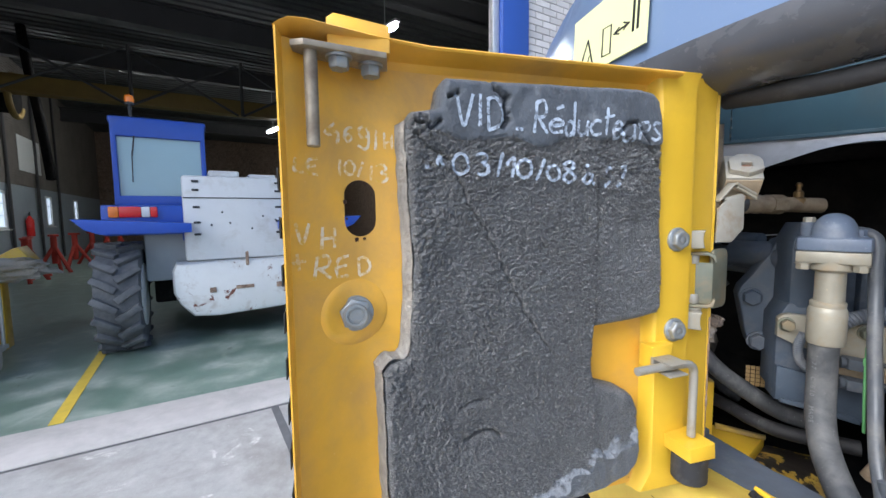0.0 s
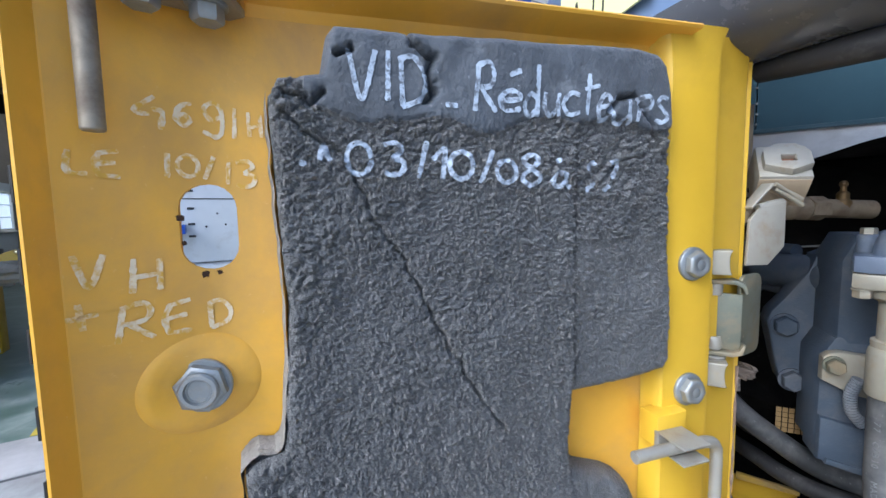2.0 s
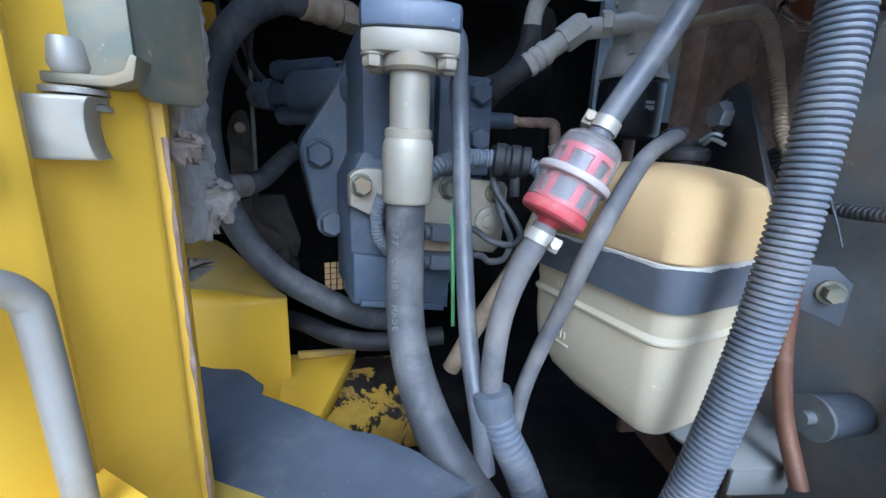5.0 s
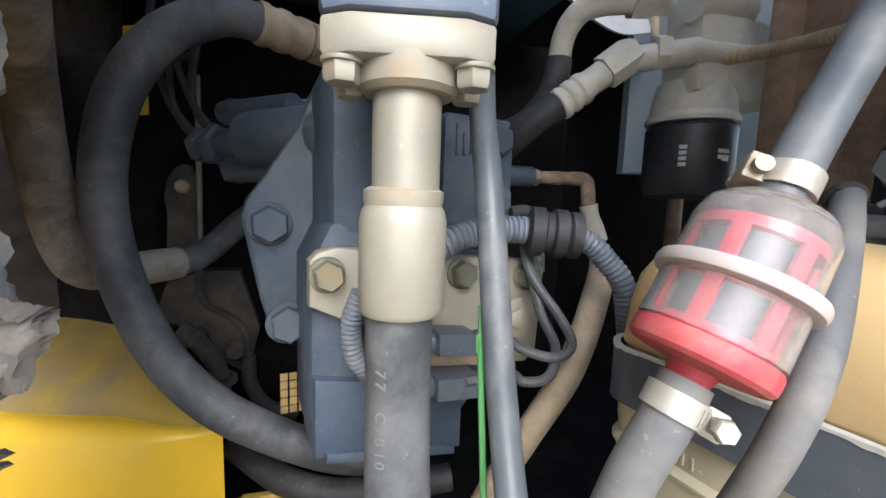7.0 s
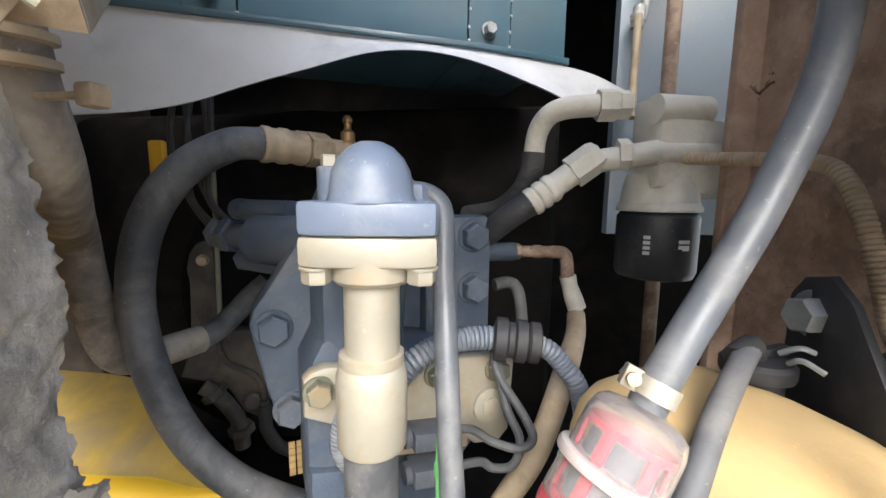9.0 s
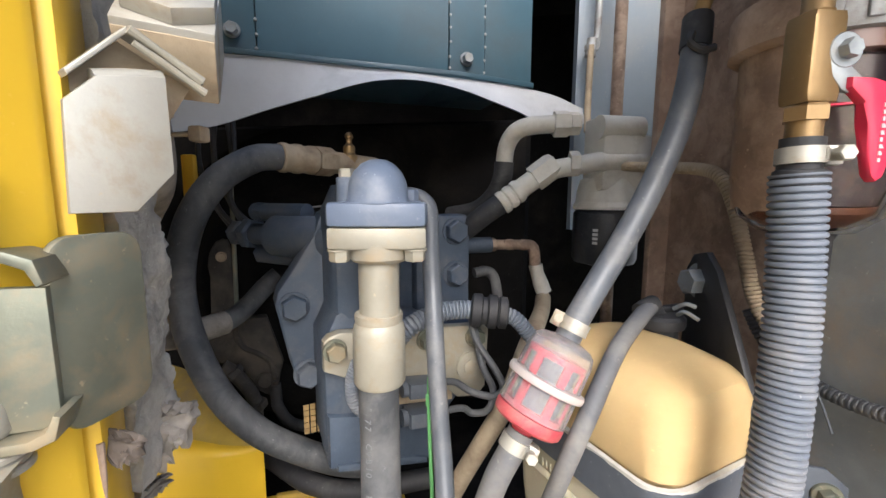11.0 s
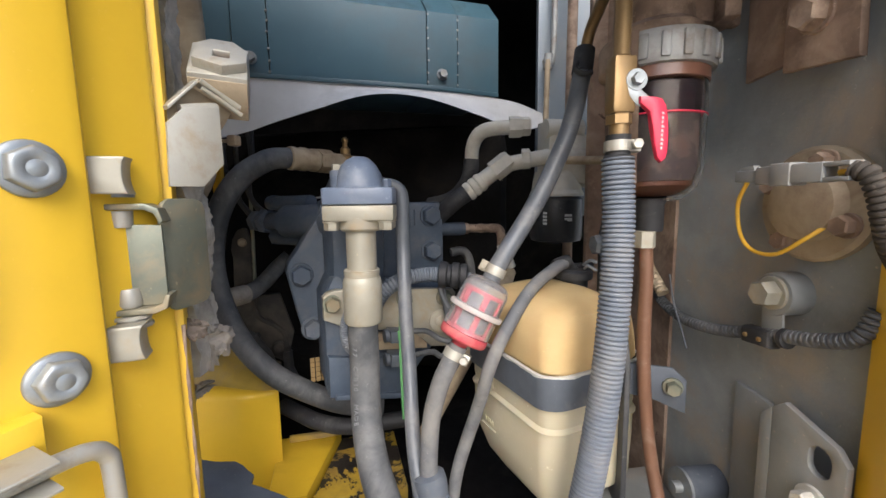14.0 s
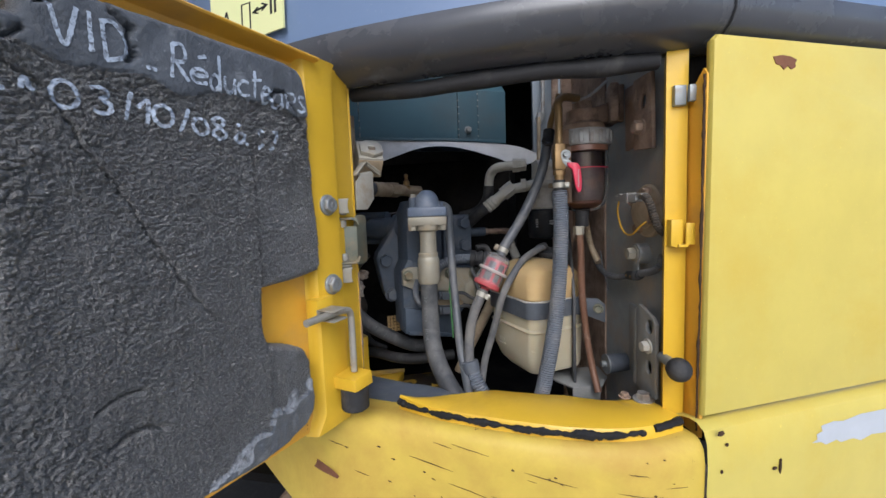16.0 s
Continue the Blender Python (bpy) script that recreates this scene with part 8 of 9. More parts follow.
b = bmesh.new()
prism(b, [(0.035, 0.86), (0.053, 0.812), (0.086, 0.780), (0.143, 0.795), (0.160, 0.842), (0.150, 0.90)], 0.0, 0.004, 0.001, Matrix(((1, 0, 0, 0), (0, 0, 1, 0), (0, 1, 0, 1.086), (0, 0, 0, 1))))
prism(b, [(0.0, 1.062), (0.055, 1.060), (0.058, 1.086), (0.0, 1.088)], 0.0, 0.004, 0.001, turned((0.086, 0.7805), 15))
part("tank_shelf", b, CASTDUST, tank, "dusty steel shelf")

# ---- fuel line: filter and hoses ----
FA = Vector((0.428, 0.211, 0.879)).normalized()
FC = Vector((-0.0685, 0.8015, 1.3168))
ff = thing("inline_filter", FC - FA * 0.035, "inline fuel filter, milky clear plastic with a red lower half", "fuel filter")
b = bmesh.new()
lathe(b, [(0.0065, 0.050), (0.0065, 0.041), (0.012, 0.0395), (0.0195, 0.0375), (0.0236, 0.034), (0.0256, 0.027), (0.0262, 0.0055), (0.0266, -0.0006), (0.0270, -0.0222), (0.0252, -0.0226),
          (0.0250, -0.0218), (0.0247, 0.002), (0.0241, 0.026), (0.0222, 0.032), (0.018, 0.0352), (0.0045, 0.037)], FC, FA, 40)
part("clear_bowl", b, CLEAR, ff, "milky clear upper bowl")
b = bmesh.new()
lathe(b, [(0.0268, 0.0056), (0.0300, 0.0052), (0.0306, 0.0036), (0.0306, 0.0012), (0.0300, -0.0002), (0.0268, -0.0008)], FC, FA, 40)
part("flange_ring", b, MILKY, ff, "milky welded flange")
b = bmesh.new()
lathe(b, [(0.0060, -0.05), (0.0075, -0.042), (0.010, -0.0345), (0.018, -0.0340), (0.0250, -0.0330), (0.0268, -0.0312), (0.0272, -0.0288), (0.0271, -0.0245), (0.0264, -0.0232), (0.019, -0.0226)], FC, FA, 40)
part("red_base", b, RED_BASE, ff, "red base")
side = FA.cross(Vector((0, 0, 1))).normalized()
front = side.cross(FA)
for k in range(6):
    a = k * 2 * math.pi / 6 + 0.2
    d = side * math.cos(a) + front * math.sin(a)
    b = bmesh.new()
    f = Matrix((FA.cross(d), d, FA)).transposed().to_4x4()
    f.translation = FC + d * 0.0215
    box(b, (-0.0032, -0.0012, -0.024), (0.0032, 0.0012, 0.024), 0.0006, f)
    part("cage_rib", b, RED, ff)
for h in (-0.021, 0.001, 0.023):
    b = bmesh.new()
    lathe(b, [(0.0195, h - 0.0022), (0.0228, h - 0.0022), (0.0228, h + 0.0022), (0.0195, h + 0.0022)], FC, FA, 28)
    part("cage_ring", b, RED, ff)
b = bmesh.new()
lathe(b, [(0.018, -0.023), (0.0185, 0.024)], FC, FA, 24)
part("filter_paper", b, surface("filter_mesh", (0.095, 0.095, 0.13), 0.6, var=0.25, grain=200, bump=0.1), ff, "grey filter mesh")

fh = thing("fuel_hose", (-0.05, 0.818, 1.354), "smooth grey fuel hose from the filter up to the tap", "hose")
b = bmesh.new()
tube(b, [FC + FA * 0.040, FC + FA * 0.056, (-0.030, 0.822, 1.390), (-0.012, 0.832, 1.419), (0.004, 0.839, 1.448), (0.018, 0.845, 1.478), (0.030, 0.850, 1.507), (0.0385, 0.855, 1.536), (0.0448, 0.862, 1.566), (0.050, 0.872, 1.598)], 0.0100, 18)
part("hose_body", b, RUBBER_GREY, fh)
b = bmesh.new()
tube(b, [(0.0470, 0.866, 1.578), (0.0492, 0.870, 1.592), (0.051, 0.874, 1.606)], 0.0114, 16)
tube(b, [(0.040, 0.855, 1.588), (0.038, 0.852, 1.580), (0.046, 0.851, 1.574), (0.056, 0.853, 1.576)], 0.003, 8)
part("heat_sleeve", b, RUBBER_DARK, fh, "black tape sleeve")
b = bmesh.new()
tube(b, [(0.051, 0.874, 1.602), (0.055, 0.866, 1.624), (0.062, 0.840, 1.642), (0.066, 0.800, 1.650), (0.064, 0.770, 1.646)], 0.0062, 12)
part("brass_pipe", b, BRASS, fh, "bent brass pipe")
clamp(fh, FC + FA * 0.0505, FA, 0.0106, 0.010, (0.3, 1, 0.1))
fl = thing("lower_fuel_hose", (-0.10, 0.755, 1.05), "grey fuel hose leaving the filter downward", "hose")
b = bmesh.new()
tube(b, [FC - FA * 0.040, FC - FA * 0.056, (-0.105, 0.788, 1.240), (-0.115, 0.787, 1.204), (-0.119, 0.785, 1.165), (-0.119, 0.782, 1.130), (-0.110, 0.778, 1.10)], 0.0102, 18)
part("hose_body", b, HOSE_PALE, fl)
clamp(fl, FC - FA * 0.0505, FA, 0.0108, 0.010)
b = bmesh.new()
lathe(b, [(0.0135, 0.0), (0.0175, 0.002), (0.0185, 0.014), (0.0175, 0.024), (0.0135, 0.026)], (-0.114, 0.780, 1.109), (-0.22, 0.10, 0.97), 24)
part("boot", b, STRAP, fl, "grey ribbed boot")
b = bmesh.new()
corrugated(b, [(-0.113, 0.779, 1.113), (-0.104, 0.775, 1.092), (-0.089, 0.770, 1.066), (-0.073, 0.765, 1.03)], 0.0155, 0.006, 0.0024, 18)
part("corrugated_end", b, CORR, fl, "dark corrugated sleeve")
b = bmesh.new()
tube(b, [(0.038, 0.893, 1.360), (0.022, 0.872, 1.354), (-0.008, 0.832, 1.336), (-0.036, 0.797, 1.296), (-0.051, 0.789, 1.262), (-0.0595, 0.794, 1.230), (-0.068, 0.800, 1.199), (-0.079, 0.803, 1.164), (-0.090, 0.80, 1.125), (-0.098, 0.795, 1.07)], 0.0074, 16)
oh = thing("overflow_hose", (-0.098, 0.795, 1.06), "thin grey overflow hose from the tank cap", "hose")
part("hose_body", b, HOSE_PALE, oh)
b = bmesh.new()
tube(b, [(0.040, 0.895, 1.3605), (0.032, 0.888, 1.3590), (0.024, 0.882, 1.3555)], 0.0084, 16)
part("hose_end", b, RUBBER_DARK, oh, "thick cut end of the hose")

# ---- tap with red lever and corrugated hose ----
vx, vy = 0.063, 0.757
tap = thing("ball_valve", (vx, vy, 1.47), "brass ball valve with a red lever above a corrugated hose", "valve")
b = bmesh.new()
prism(b, [(-0.009, 1.512), (0.009, 1.512), (0.010, 1.516), (0.010, 1.555), (0.009, 1.559), (-0.009, 1.559), (-0.010, 1.555), (-0.010, 1.516)], -0.009, 0.009, 0.002, turned((vx, vy), 15))
part("valve_body", b, BRASS, tap)
b = bmesh.new()
lathe(b, [(0.0072, 0), (0.0078, 0.001), (0.0072, 0.002), (0.0078, 0.003), (0.0072, 0.004), (0.0072, 0.066)], (vx, vy, 1.557), (0, 0, 1), 20)
tube(b, [(vx, vy, 1.615), (vx, vy + 0.003, 1.634), (vx + 0.012, vy + 0.015, 1.645), (0.10, 0.80, 1.648)], 0.0075, 14)
part("upper_pipe", b, BRASS, tap, "pale brass pipe")
b = bmesh.new()
hexes(b, (vx, vy, 1.503), (0, 0, 1), 0.019, 0.009)
rod(b, (vx, vy, 1.492), (vx, vy, 1.505), 0.0085)
part("lower_nut", b, BRASS, tap)
b = bmesh.new()
rod(b, (vx, vy, 1.466), (vx, vy, 1.494), 0.0105)
part("rubber_stub", b, RUBBER_DARK, tap)
clamp(tap, (vx, vy, 1.484), (0, 0.05, 1), 0.0108, 0.009)
lf = turned((vx + 0.0195, vy - 0.0035), 10)
b = bmesh.new()
lathe(b, [(0.0092, 0), (0.0092, 0.002), (0.0088, 0.0025)], lf @ Vector((-0.0086, 0.0, 1.5385)), lf.to_3x3() @ Vector((0, -1, 0)), 18)
hexes(b, lf @ Vector((-0.0086, -0.0025, 1.5385)), lf.to_3x3() @ Vector((0, -1, 0)), 0.009, 0.005)
prism(b, [(-0.017, 1.534), (-0.006, 1.532), (0.006, 1.522), (0.006, 1.514), (-0.008, 1.518), (-0.014, 1.525)], -0.002, 0.001, 0.0005, lf)
lever = part("lever", b, STEEL, tap, "plated steel lever")
b = bmesh.new()
prism(b, [(-0.0062, 1.5244), (0.0060, 1.5240), (0.0125, 1.5222), (0.0160, 1.5170), (0.0178, 1.5080), (0.0192, 1.4940), (0.0190, 1.4780), (0.0175, 1.4722), (0.0138, 1.4695), (0.0104, 1.4730), (0.0075, 1.4840), (0.0048, 1.5000), (0.0026, 1.5110), (-0.0062, 1.5190)], -0.0055, 0.0015, 0.0016, lf)
grip = part("grip", b, RED, lever, "red plastic grip")
b = bmesh.new()
for k in range(9):
    prism(b, [(0.0122, 1.480 + 0.0036 * k), (0.0136 + 0.0006 * (k % 3), 1.480 + 0.0036 * k), (0.0136, 1.4822 + 0.0036 * k), (0.0122, 1.4822 + 0.0036 * k)], -0.0060, -0.0054, 0, lf)
tagged(part("grip_print", b, PRINT, grip, "pale unreadable print"), kind="stuff")
b = bmesh.new()
corrugated(b, [(vx, vy, 1.474), (0.0652, 0.755, 1.421), (0.0640, 0.750, 1.376), (0.0618, 0.746, 1.332), (0.0580, 0.742, 1.287), (0.0528, 0.7385, 1.242), (0.0460, 0.735, 1.197), (0.0376, 0.732, 1.152), (0.026, 0.728, 1.10), (0.010, 0.722, 1.05)], 0.0142, 0.0043, 0.0022, 24)
ch = thing("corrugated_hose", (0.0, 0.705, 1.02), "ribbed grey-blue plastic hose hanging from the tap", "hose")
part("ribbed_body", b, CORR, ch)
b = bmesh.new()
lathe(b, [(0.0112, 0.0), (0.0130, 0.001), (0.0134, 0.006), (0.0126, 0.010), (0.0112, 0.011)], (0.0635, 0.757, 1.4655), (0.02, 0, 1), 22)
part("cuff", b, RUBBER_DARK, ch, "black rubber cuff")

# ---- fuel prefilter with its bowl
def prefilter(px, py, up, label, collar_mat, bowl_mat, fluid, full):
    """Head, ribbed collar and clear bowl, turned round an upright axis."""
    pre = thing("fuel_prefilter", (px, py, 1.43 + up), label, "fuel filter")

    def turn(name, rows, mat, parent, lab="", seg=36):
        b = bmesh.new()
        lathe(b, [(r * 1.26, z + up) for r, z in rows], (px, py, 0), (0, 0, 1), seg)
        return part(name, b, mat, parent, lab)

    turn("bowl", [(0.0345, 1.561), (0.0365, 1.535), (0.0360, 1.467), (0.032, 1.448), (0.022, 1.437), (0.008, 1.434), (0.008, 1.4365), (0.021, 1.4395), (0.0305, 1.449), (0.0342, 1.468), (0.0347, 1.561)], bowl_mat, pre, "clear amber-tinted plastic bowl")
    turn("fuel", [(0.0340, 1.5185), (0.0342, 1.545), (0.033, 1.547)], fluid, pre, "dark fuel")
    turn("water", [(0.0300, 1.455), (0.0335, 1.468), (0.0340, 1.517), (0.033, 1.518)], WATER, pre, "murky grey water under the fuel")
    turn("sediment", [(0.010, 1.4375), (0.022, 1.441), (0.0302, 1.450), (0.0306, 1.4545)], SEDIMENT, pre, "rusty sediment")
    turn("upper_ring", [(0.0348, 1.548), (0.0368, 1.549), (0.0368, 1.560), (0.0348, 1.561)], SEDIMENT, pre, "rust-red ring under the collar")
    if full:
        turn("level_line", [(0.0366, 1.5165), (0.0368, 1.5169), (0.0368, 1.5175), (0.0366, 1.5179)], RED, pre)
    ring = turn("collar", [(0.036, 1.559), (0.0400, 1.560), (0.0410, 1.563), (0.0412, 1.585), (0.040, 1.589), (0.03, 1.590)], collar_mat, pre, "ribbed collar", 48)
    for k in range(18):
        b = bmesh.new()
        f = Matrix.Translation((px, py, up)) @ Matrix.Rotation(k * 2 * math.pi / 18, 4, "Z")
        box(b, (0.0508, -0.0040, 1.563), (0.0542, 0.0040, 1.585), 0.0012, f)
        part("rib", b, collar_mat, ring)
    b = bmesh.new()
    rows = [(0.0440, 1.452), (0.0468, 1.475), (0.0468, 1.535), (0.0470, 1.5585), (0.0512, 1.5592), (0.0546, 1.5620), (0.0550, 1.586), (0.0530, 1.590)]
    rings = []
    for r, z in rows:
        ring_ = []
        for k in range(25):
            a = radians(118 + 118 * k / 24)
            q = Vector((math.cos(a), math.sin(a), 0))
            ragged = 0.006 * noise.noise(Vector((z * 90, a * 4, 1))) if 0 < k < 24 else 0.0
            ring_.append(b.verts.new(Vector((px, py, z + up + (ragged if z < 1.46 else 0.0))) + q * (r * (0.985 if k in (0, 24) else 1.0) + 0.0006 * noise.noise(Vector((z * 200, a * 20, 0))))))
        rings.append(ring_)
    for a_, c_ in zip(rings, rings[1:]):
        for k in range(24):
            b.faces.new((a_[k], a_[k + 1], c_[k + 1], c_[k]))
    part("dust_crust", b, BROWN, pre, "crust of brown dust on one side")
    b = bmesh.new()
    lathe(b, [(0.039, 1.588 + up), (0.039, 1.600 + up), (0.032, 1.606 + up), (0.030, 1.628 + up), (0.018, 1.632 + up), (0.016, 1.645 + up), (0.008, 1.647 + up)], (px, py, 0), (0, 0, 1), 28)
    prism(b, [(-0.03, 1.603 + up), (0.05, 1.603 + up), (0.05, 1.63 + up), (0.04, 1.645 + up), (-0.02, 1.625 + up)], -0.02, 0.02, 0.005, turned((px + 0.015, py), 20))
    part("filter_head", b, BROWN, pre, "dusty brown filter head")
    if full:
        b = bmesh.new()
        prism(b, [(0.045, 1.605), (0.085, 1.605), (0.085, 1.675), (0.065, 1.675)], -0.006, 0.006, 0.002, turned((px, py), 10))
        box(b, (px + 0.045, py - 0.03, 1.60), (px + 0.06, py + 0.03, 1.67), 0.003)
        part("head_bracket", b, BROWN, pre)
        b = bmesh.new()
        tube(b, [(px - 0.02, py - 0.01, 1.645), (px + 0.01, py - 0.02, 1.652), (px + 0.04, py - 0.022, 1.675)], 0.003, 8)
        part("head_wire", b, CASTGREY, pre)
    b = bmesh.new()
    lathe(b, [(0.012, 1.405 + up), (0.013, 1.408 + up), (0.013, 1.432 + up), (0.016, 1.438 + up)], (px - 0.004, py - 0.012, 0), (0, 0, 1), 20)
    part("drain_stub", b, RUBBER_DARK, pre)
    if full:
        b = bmesh.new()
        lathe(b, [(0.0105, 1.390), (0.0105, 1.406)], (px - 0.012, py - 0.026, 0), (0, 0, 1), 6)
        part("drain_nut", b, CREAM, pre, "cream plastic nut")


prefilter(0.113, 0.825, 0.0, "fuel prefilter bowl of dark fuel, one side caked with dust", CASTGREY, BOWL, FLUID, True)
b = bmesh.new()
tube(b, [(0.102, 0.799, 1.395), (0.1045, 0.800, 1.36), (0.1055, 0.802, 1.31), (0.108, 0.805, 1.26), (0.113, 0.806, 1.206), (0.118, 0.802, 1.165), (0.124, 0.794, 1.128), (0.132, 0.774, 1.085)], 0.0068, 14)
single("drain_tube", b, COPPER, "brown plastic drain tube below the prefilter", "tube")

# ---- on the bay wall ----
def on_wall(s, d, z):
    return RW @ Vector((s, d, z))


WN = RW.to_3x3() @ Vector((0, 1, 0))
starter = thing("sensor_flange", on_wall(0.055, 0, 1.41), "dusty round flange with a wired plug on the bay wall", "sensor")
b = bmesh.new()
lathe(b, [(0.046, 0.0), (0.046, 0.006), (0.043, 0.009), (0.030, 0.010), (0.027, 0.020), (0.014, 0.024)], on_wall(0.050, 0.0, 1.432), WN, 32)
part("flange", b, TAN, starter)
for a in (0.5, 1.9, 3.6, 5.2):
    bolt(starter, on_wall(0.050 + 0.034 * math.cos(a), 0.010, 1.432 + 0.034 * math.sin(a)), WN, 0.0135, 0.008, 0.0095, BROWN)
PL = RW @ Matrix.Translation((-0.012, 0.018, 0.003))
b = bmesh.new()
prism(b, [(0.018, 1.445), (0.070, 1.445), (0.070, 1.459), (0.018, 1.459)], 0.020, 0.034, 0.002, PL)
prism(b, [(0.069, 1.447), (0.092, 1.448), (0.092, 1.457), (0.069, 1.457)], 0.022, 0.032, 0.0015, PL)
prism(b, [(0.040, 1.4435), (0.056, 1.4435), (0.056, 1.4605), (0.040, 1.4605)], 0.019, 0.0355, 0.002, PL)
prism(b, [(0.074, 1.4565), (0.088, 1.4565), (0.088, 1.4595), (0.076, 1.4610)], 0.024, 0.030, 0.0008, PL)
prism(b, [(0.002, 1.4455), (0.019, 1.4455), (0.019, 1.4485), (0.002, 1.4485)], 0.021, 0.033, 0.001, PL)
prism(b, [(0.002, 1.4555), (0.019, 1.4555), (0.019, 1.4585), (0.002, 1.4585)], 0.021, 0.033, 0.001, PL)
part("plug", b, PLUG, starter, "grey two-part plug")
b = bmesh.new()
tube(b, [on_wall(*p) for p in ((0.070, 0.046, 1.452), (0.083, 0.042, 1.432), (0.087, 0.034, 1.406), (0.078, 0.029, 1.392), (0.055, 0.030, 1.392), (0.036, 0.028, 1.405), (0.030, 0.018, 1.415))], 0.0017, 8)
part("yellow_wire", b, WIRE_YELLOW, starter, "yellow wire loop")
b = bmesh.new()
corrugated(b, [on_wall(*p) for p in ((-0.008, 0.045, 1.455), (-0.016, 0.044, 1.452), (-0.020, 0.041, 1.440), (-0.021, 0.037, 1.425), (-0.019, 0.028, 1.408), (-0.014, 0.014, 1.396), (-0.008, 0.002, 1.390))], 0.0066, 0.0042, 0.0018, 12)
part("sleeve", b, SLEEVE, starter, "dusty brown corrugated sleeve")
b = bmesh.new()
tube(b, [on_wall(0.000, 0.045, 1.454), on_wall(-0.006, 0.045, 1.4545), on_wall(-0.014, 0.044, 1.4535)], 0.0022, 8)
part("wire_end", b, WIRE_YELLOW, starter, "pale yellow wire at the plug")
wb = thing("wall_bolt", on_wall(0.075, 0, 1.35), "large bolt on a round spacer with a black cable clip below", "bolt")
b = bmesh.new()
lathe(b, [(0.0190, 0), (0.0185, 0.018), (0.0175, 0.020)], on_wall(0.0645, 0.0, 1.356), WN, 26)
part("spacer", b, CASTDUST, wb)
b = bmesh.new()
hexes(b, on_wall(0.0645, 0.020, 1.357), WN, 0.0195, 0.012, 0.0145)
part("bolt_head", b, CREAM, wb)
b = bmesh.new()
prism(b, [(0.054, 1.318), (0.074, 1.316), (0.076, 1.350), (0.056, 1.350)], 0.016, 0.0185, 0.0008, RW)
part("clip_plate", b, CASTDUST, wb)
b = bmesh.new()
prism(b, [(0.060, 1.3085), (0.088, 1.3065), (0.089, 1.3215), (0.061, 1.3245)], 0.010, 0.026, 0.004, RW)
rod(b, on_wall(0.054, 0.017, 1.3205), on_wall(0.050, 0.017, 1.3210), 0.0085)
part("cable_clip", b, RUBBER_DARK, wb, "black clip")
for q in (0.068, 0.082):
    b = bmesh.new()
    lathe(b, [(0.0022, 0), (0.0022, 0.0010), (0.0014, 0.0016)], on_wall(q, 0.026, 1.315), WN, 12)
    part("rivet", b, BRASS, wb, "small brass rivet")
b = bmesh.new()
corrugated(b, [on_wall(*p) for p in ((0.248, 0.020, 1.350), (0.232, 0.018, 1.327), (0.205, 0.017, 1.309), (0.172, 0.017, 1.3015), (0.138, 0.017, 1.3028), (0.110, 0.017, 1.308), (0.086, 0.017, 1.315), (0.052, 0.017, 1.3225), (0.020, 0.017, 1.330), (0.000, 0.016, 1.340), (-0.006, 0.012, 1.36))], 0.0062, 0.0044, 0.0016, 12)
single("wall_cable", b, RUBBER, "black corrugated cable across the bay wall", "cable")
b = bmesh.new()
tube(b, [on_wall(0.192, 0.024, 1.350), on_wall(0.182, 0.024, 1.318), on_wall(0.168, 0.023, 1.290), on_wall(0.160, 0.022, 1.272)], 0.0011, 8)
single("thin_wire", b, RUBBER_GREY, "thin grey wire hanging on the bay wall", "wire")
rb = thing("slotted_bracket", on_wall(0.06, 0, 1.12), "grey folded steel bracket with two holes on the bay wall", "bracket")
b = bmesh.new()
prism(b, [(0.062, 1.120), (0.108, 1.130), (0.110, 1.256), (0.075, 1.252), (0.062, 1.244)], 0.0, 0.006, 0.001, RW)
part("back_plate", b, CASTDUST, rb)
b = bmesh.new()
prism(b, [(-0.008, 1.120), (0.050, 1.120), (0.052, 1.262), (0.042, 1.270), (0.000, 1.256), (-0.008, 1.246)], 0.018, 0.024, 0.001, RW, holes=[oval(0.011, 1.238, 0.0085, 0.012), oval(0.012, 1.168, 0.0085, 0.012)])
prism(b, [(0.050, 1.120), (0.062, 1.120), (0.063, 1.250), (0.052, 1.262)], 0.004, 0.024, 0.001, RW)
part("front_plate", b, CASTDUST, rb)
bolt(rb, on_wall(0.013, 0.024, 1.204), WN, 0.016, 0.010, 0.013, CASTPALE)
ub = thing("upper_bracket", on_wall(0.05, 0, 1.54), "brown dusty steel bracket with a hole near the hood", "bracket")
b = bmesh.new()
prism(b, [(0.020, 1.535), (0.078, 1.540), (0.080, 1.66), (0.026, 1.66)], 0.008, 0.016, 0.002, RW, holes=[oval(0.050, 1.618, 0.009, 0.012)])
prism(b, [(0.085, 1.55), (0.125, 1.545), (0.128, 1.66), (0.085, 1.66)], 0.0, 0.006, 0.001, RW)
part("plate", b, BROWN, ub)
bolt(ub, on_wall(0.052, 0.016, 1.575), WN, 0.020, 0.012, 0.014, BROWN)
cb = thing("column_bolt", (0.095, 0.92, 1.37), "weathered bolt on the black bracket behind the tank", "bolt")
b = bmesh.new()
hexes(b, on_wall(0.249, 0.074, 1.380), WN, 0.023, 0.014, 0.018)
part("bolt_head", b, STEEL, cb)
b = bmesh.new()
lathe(b, [(0.016, 0), (0.016, 0.012)], on_wall(0.249, 0.062, 1.380), WN, 20)
part("spacer", b, BROWN, cb)
b = bmesh.new()
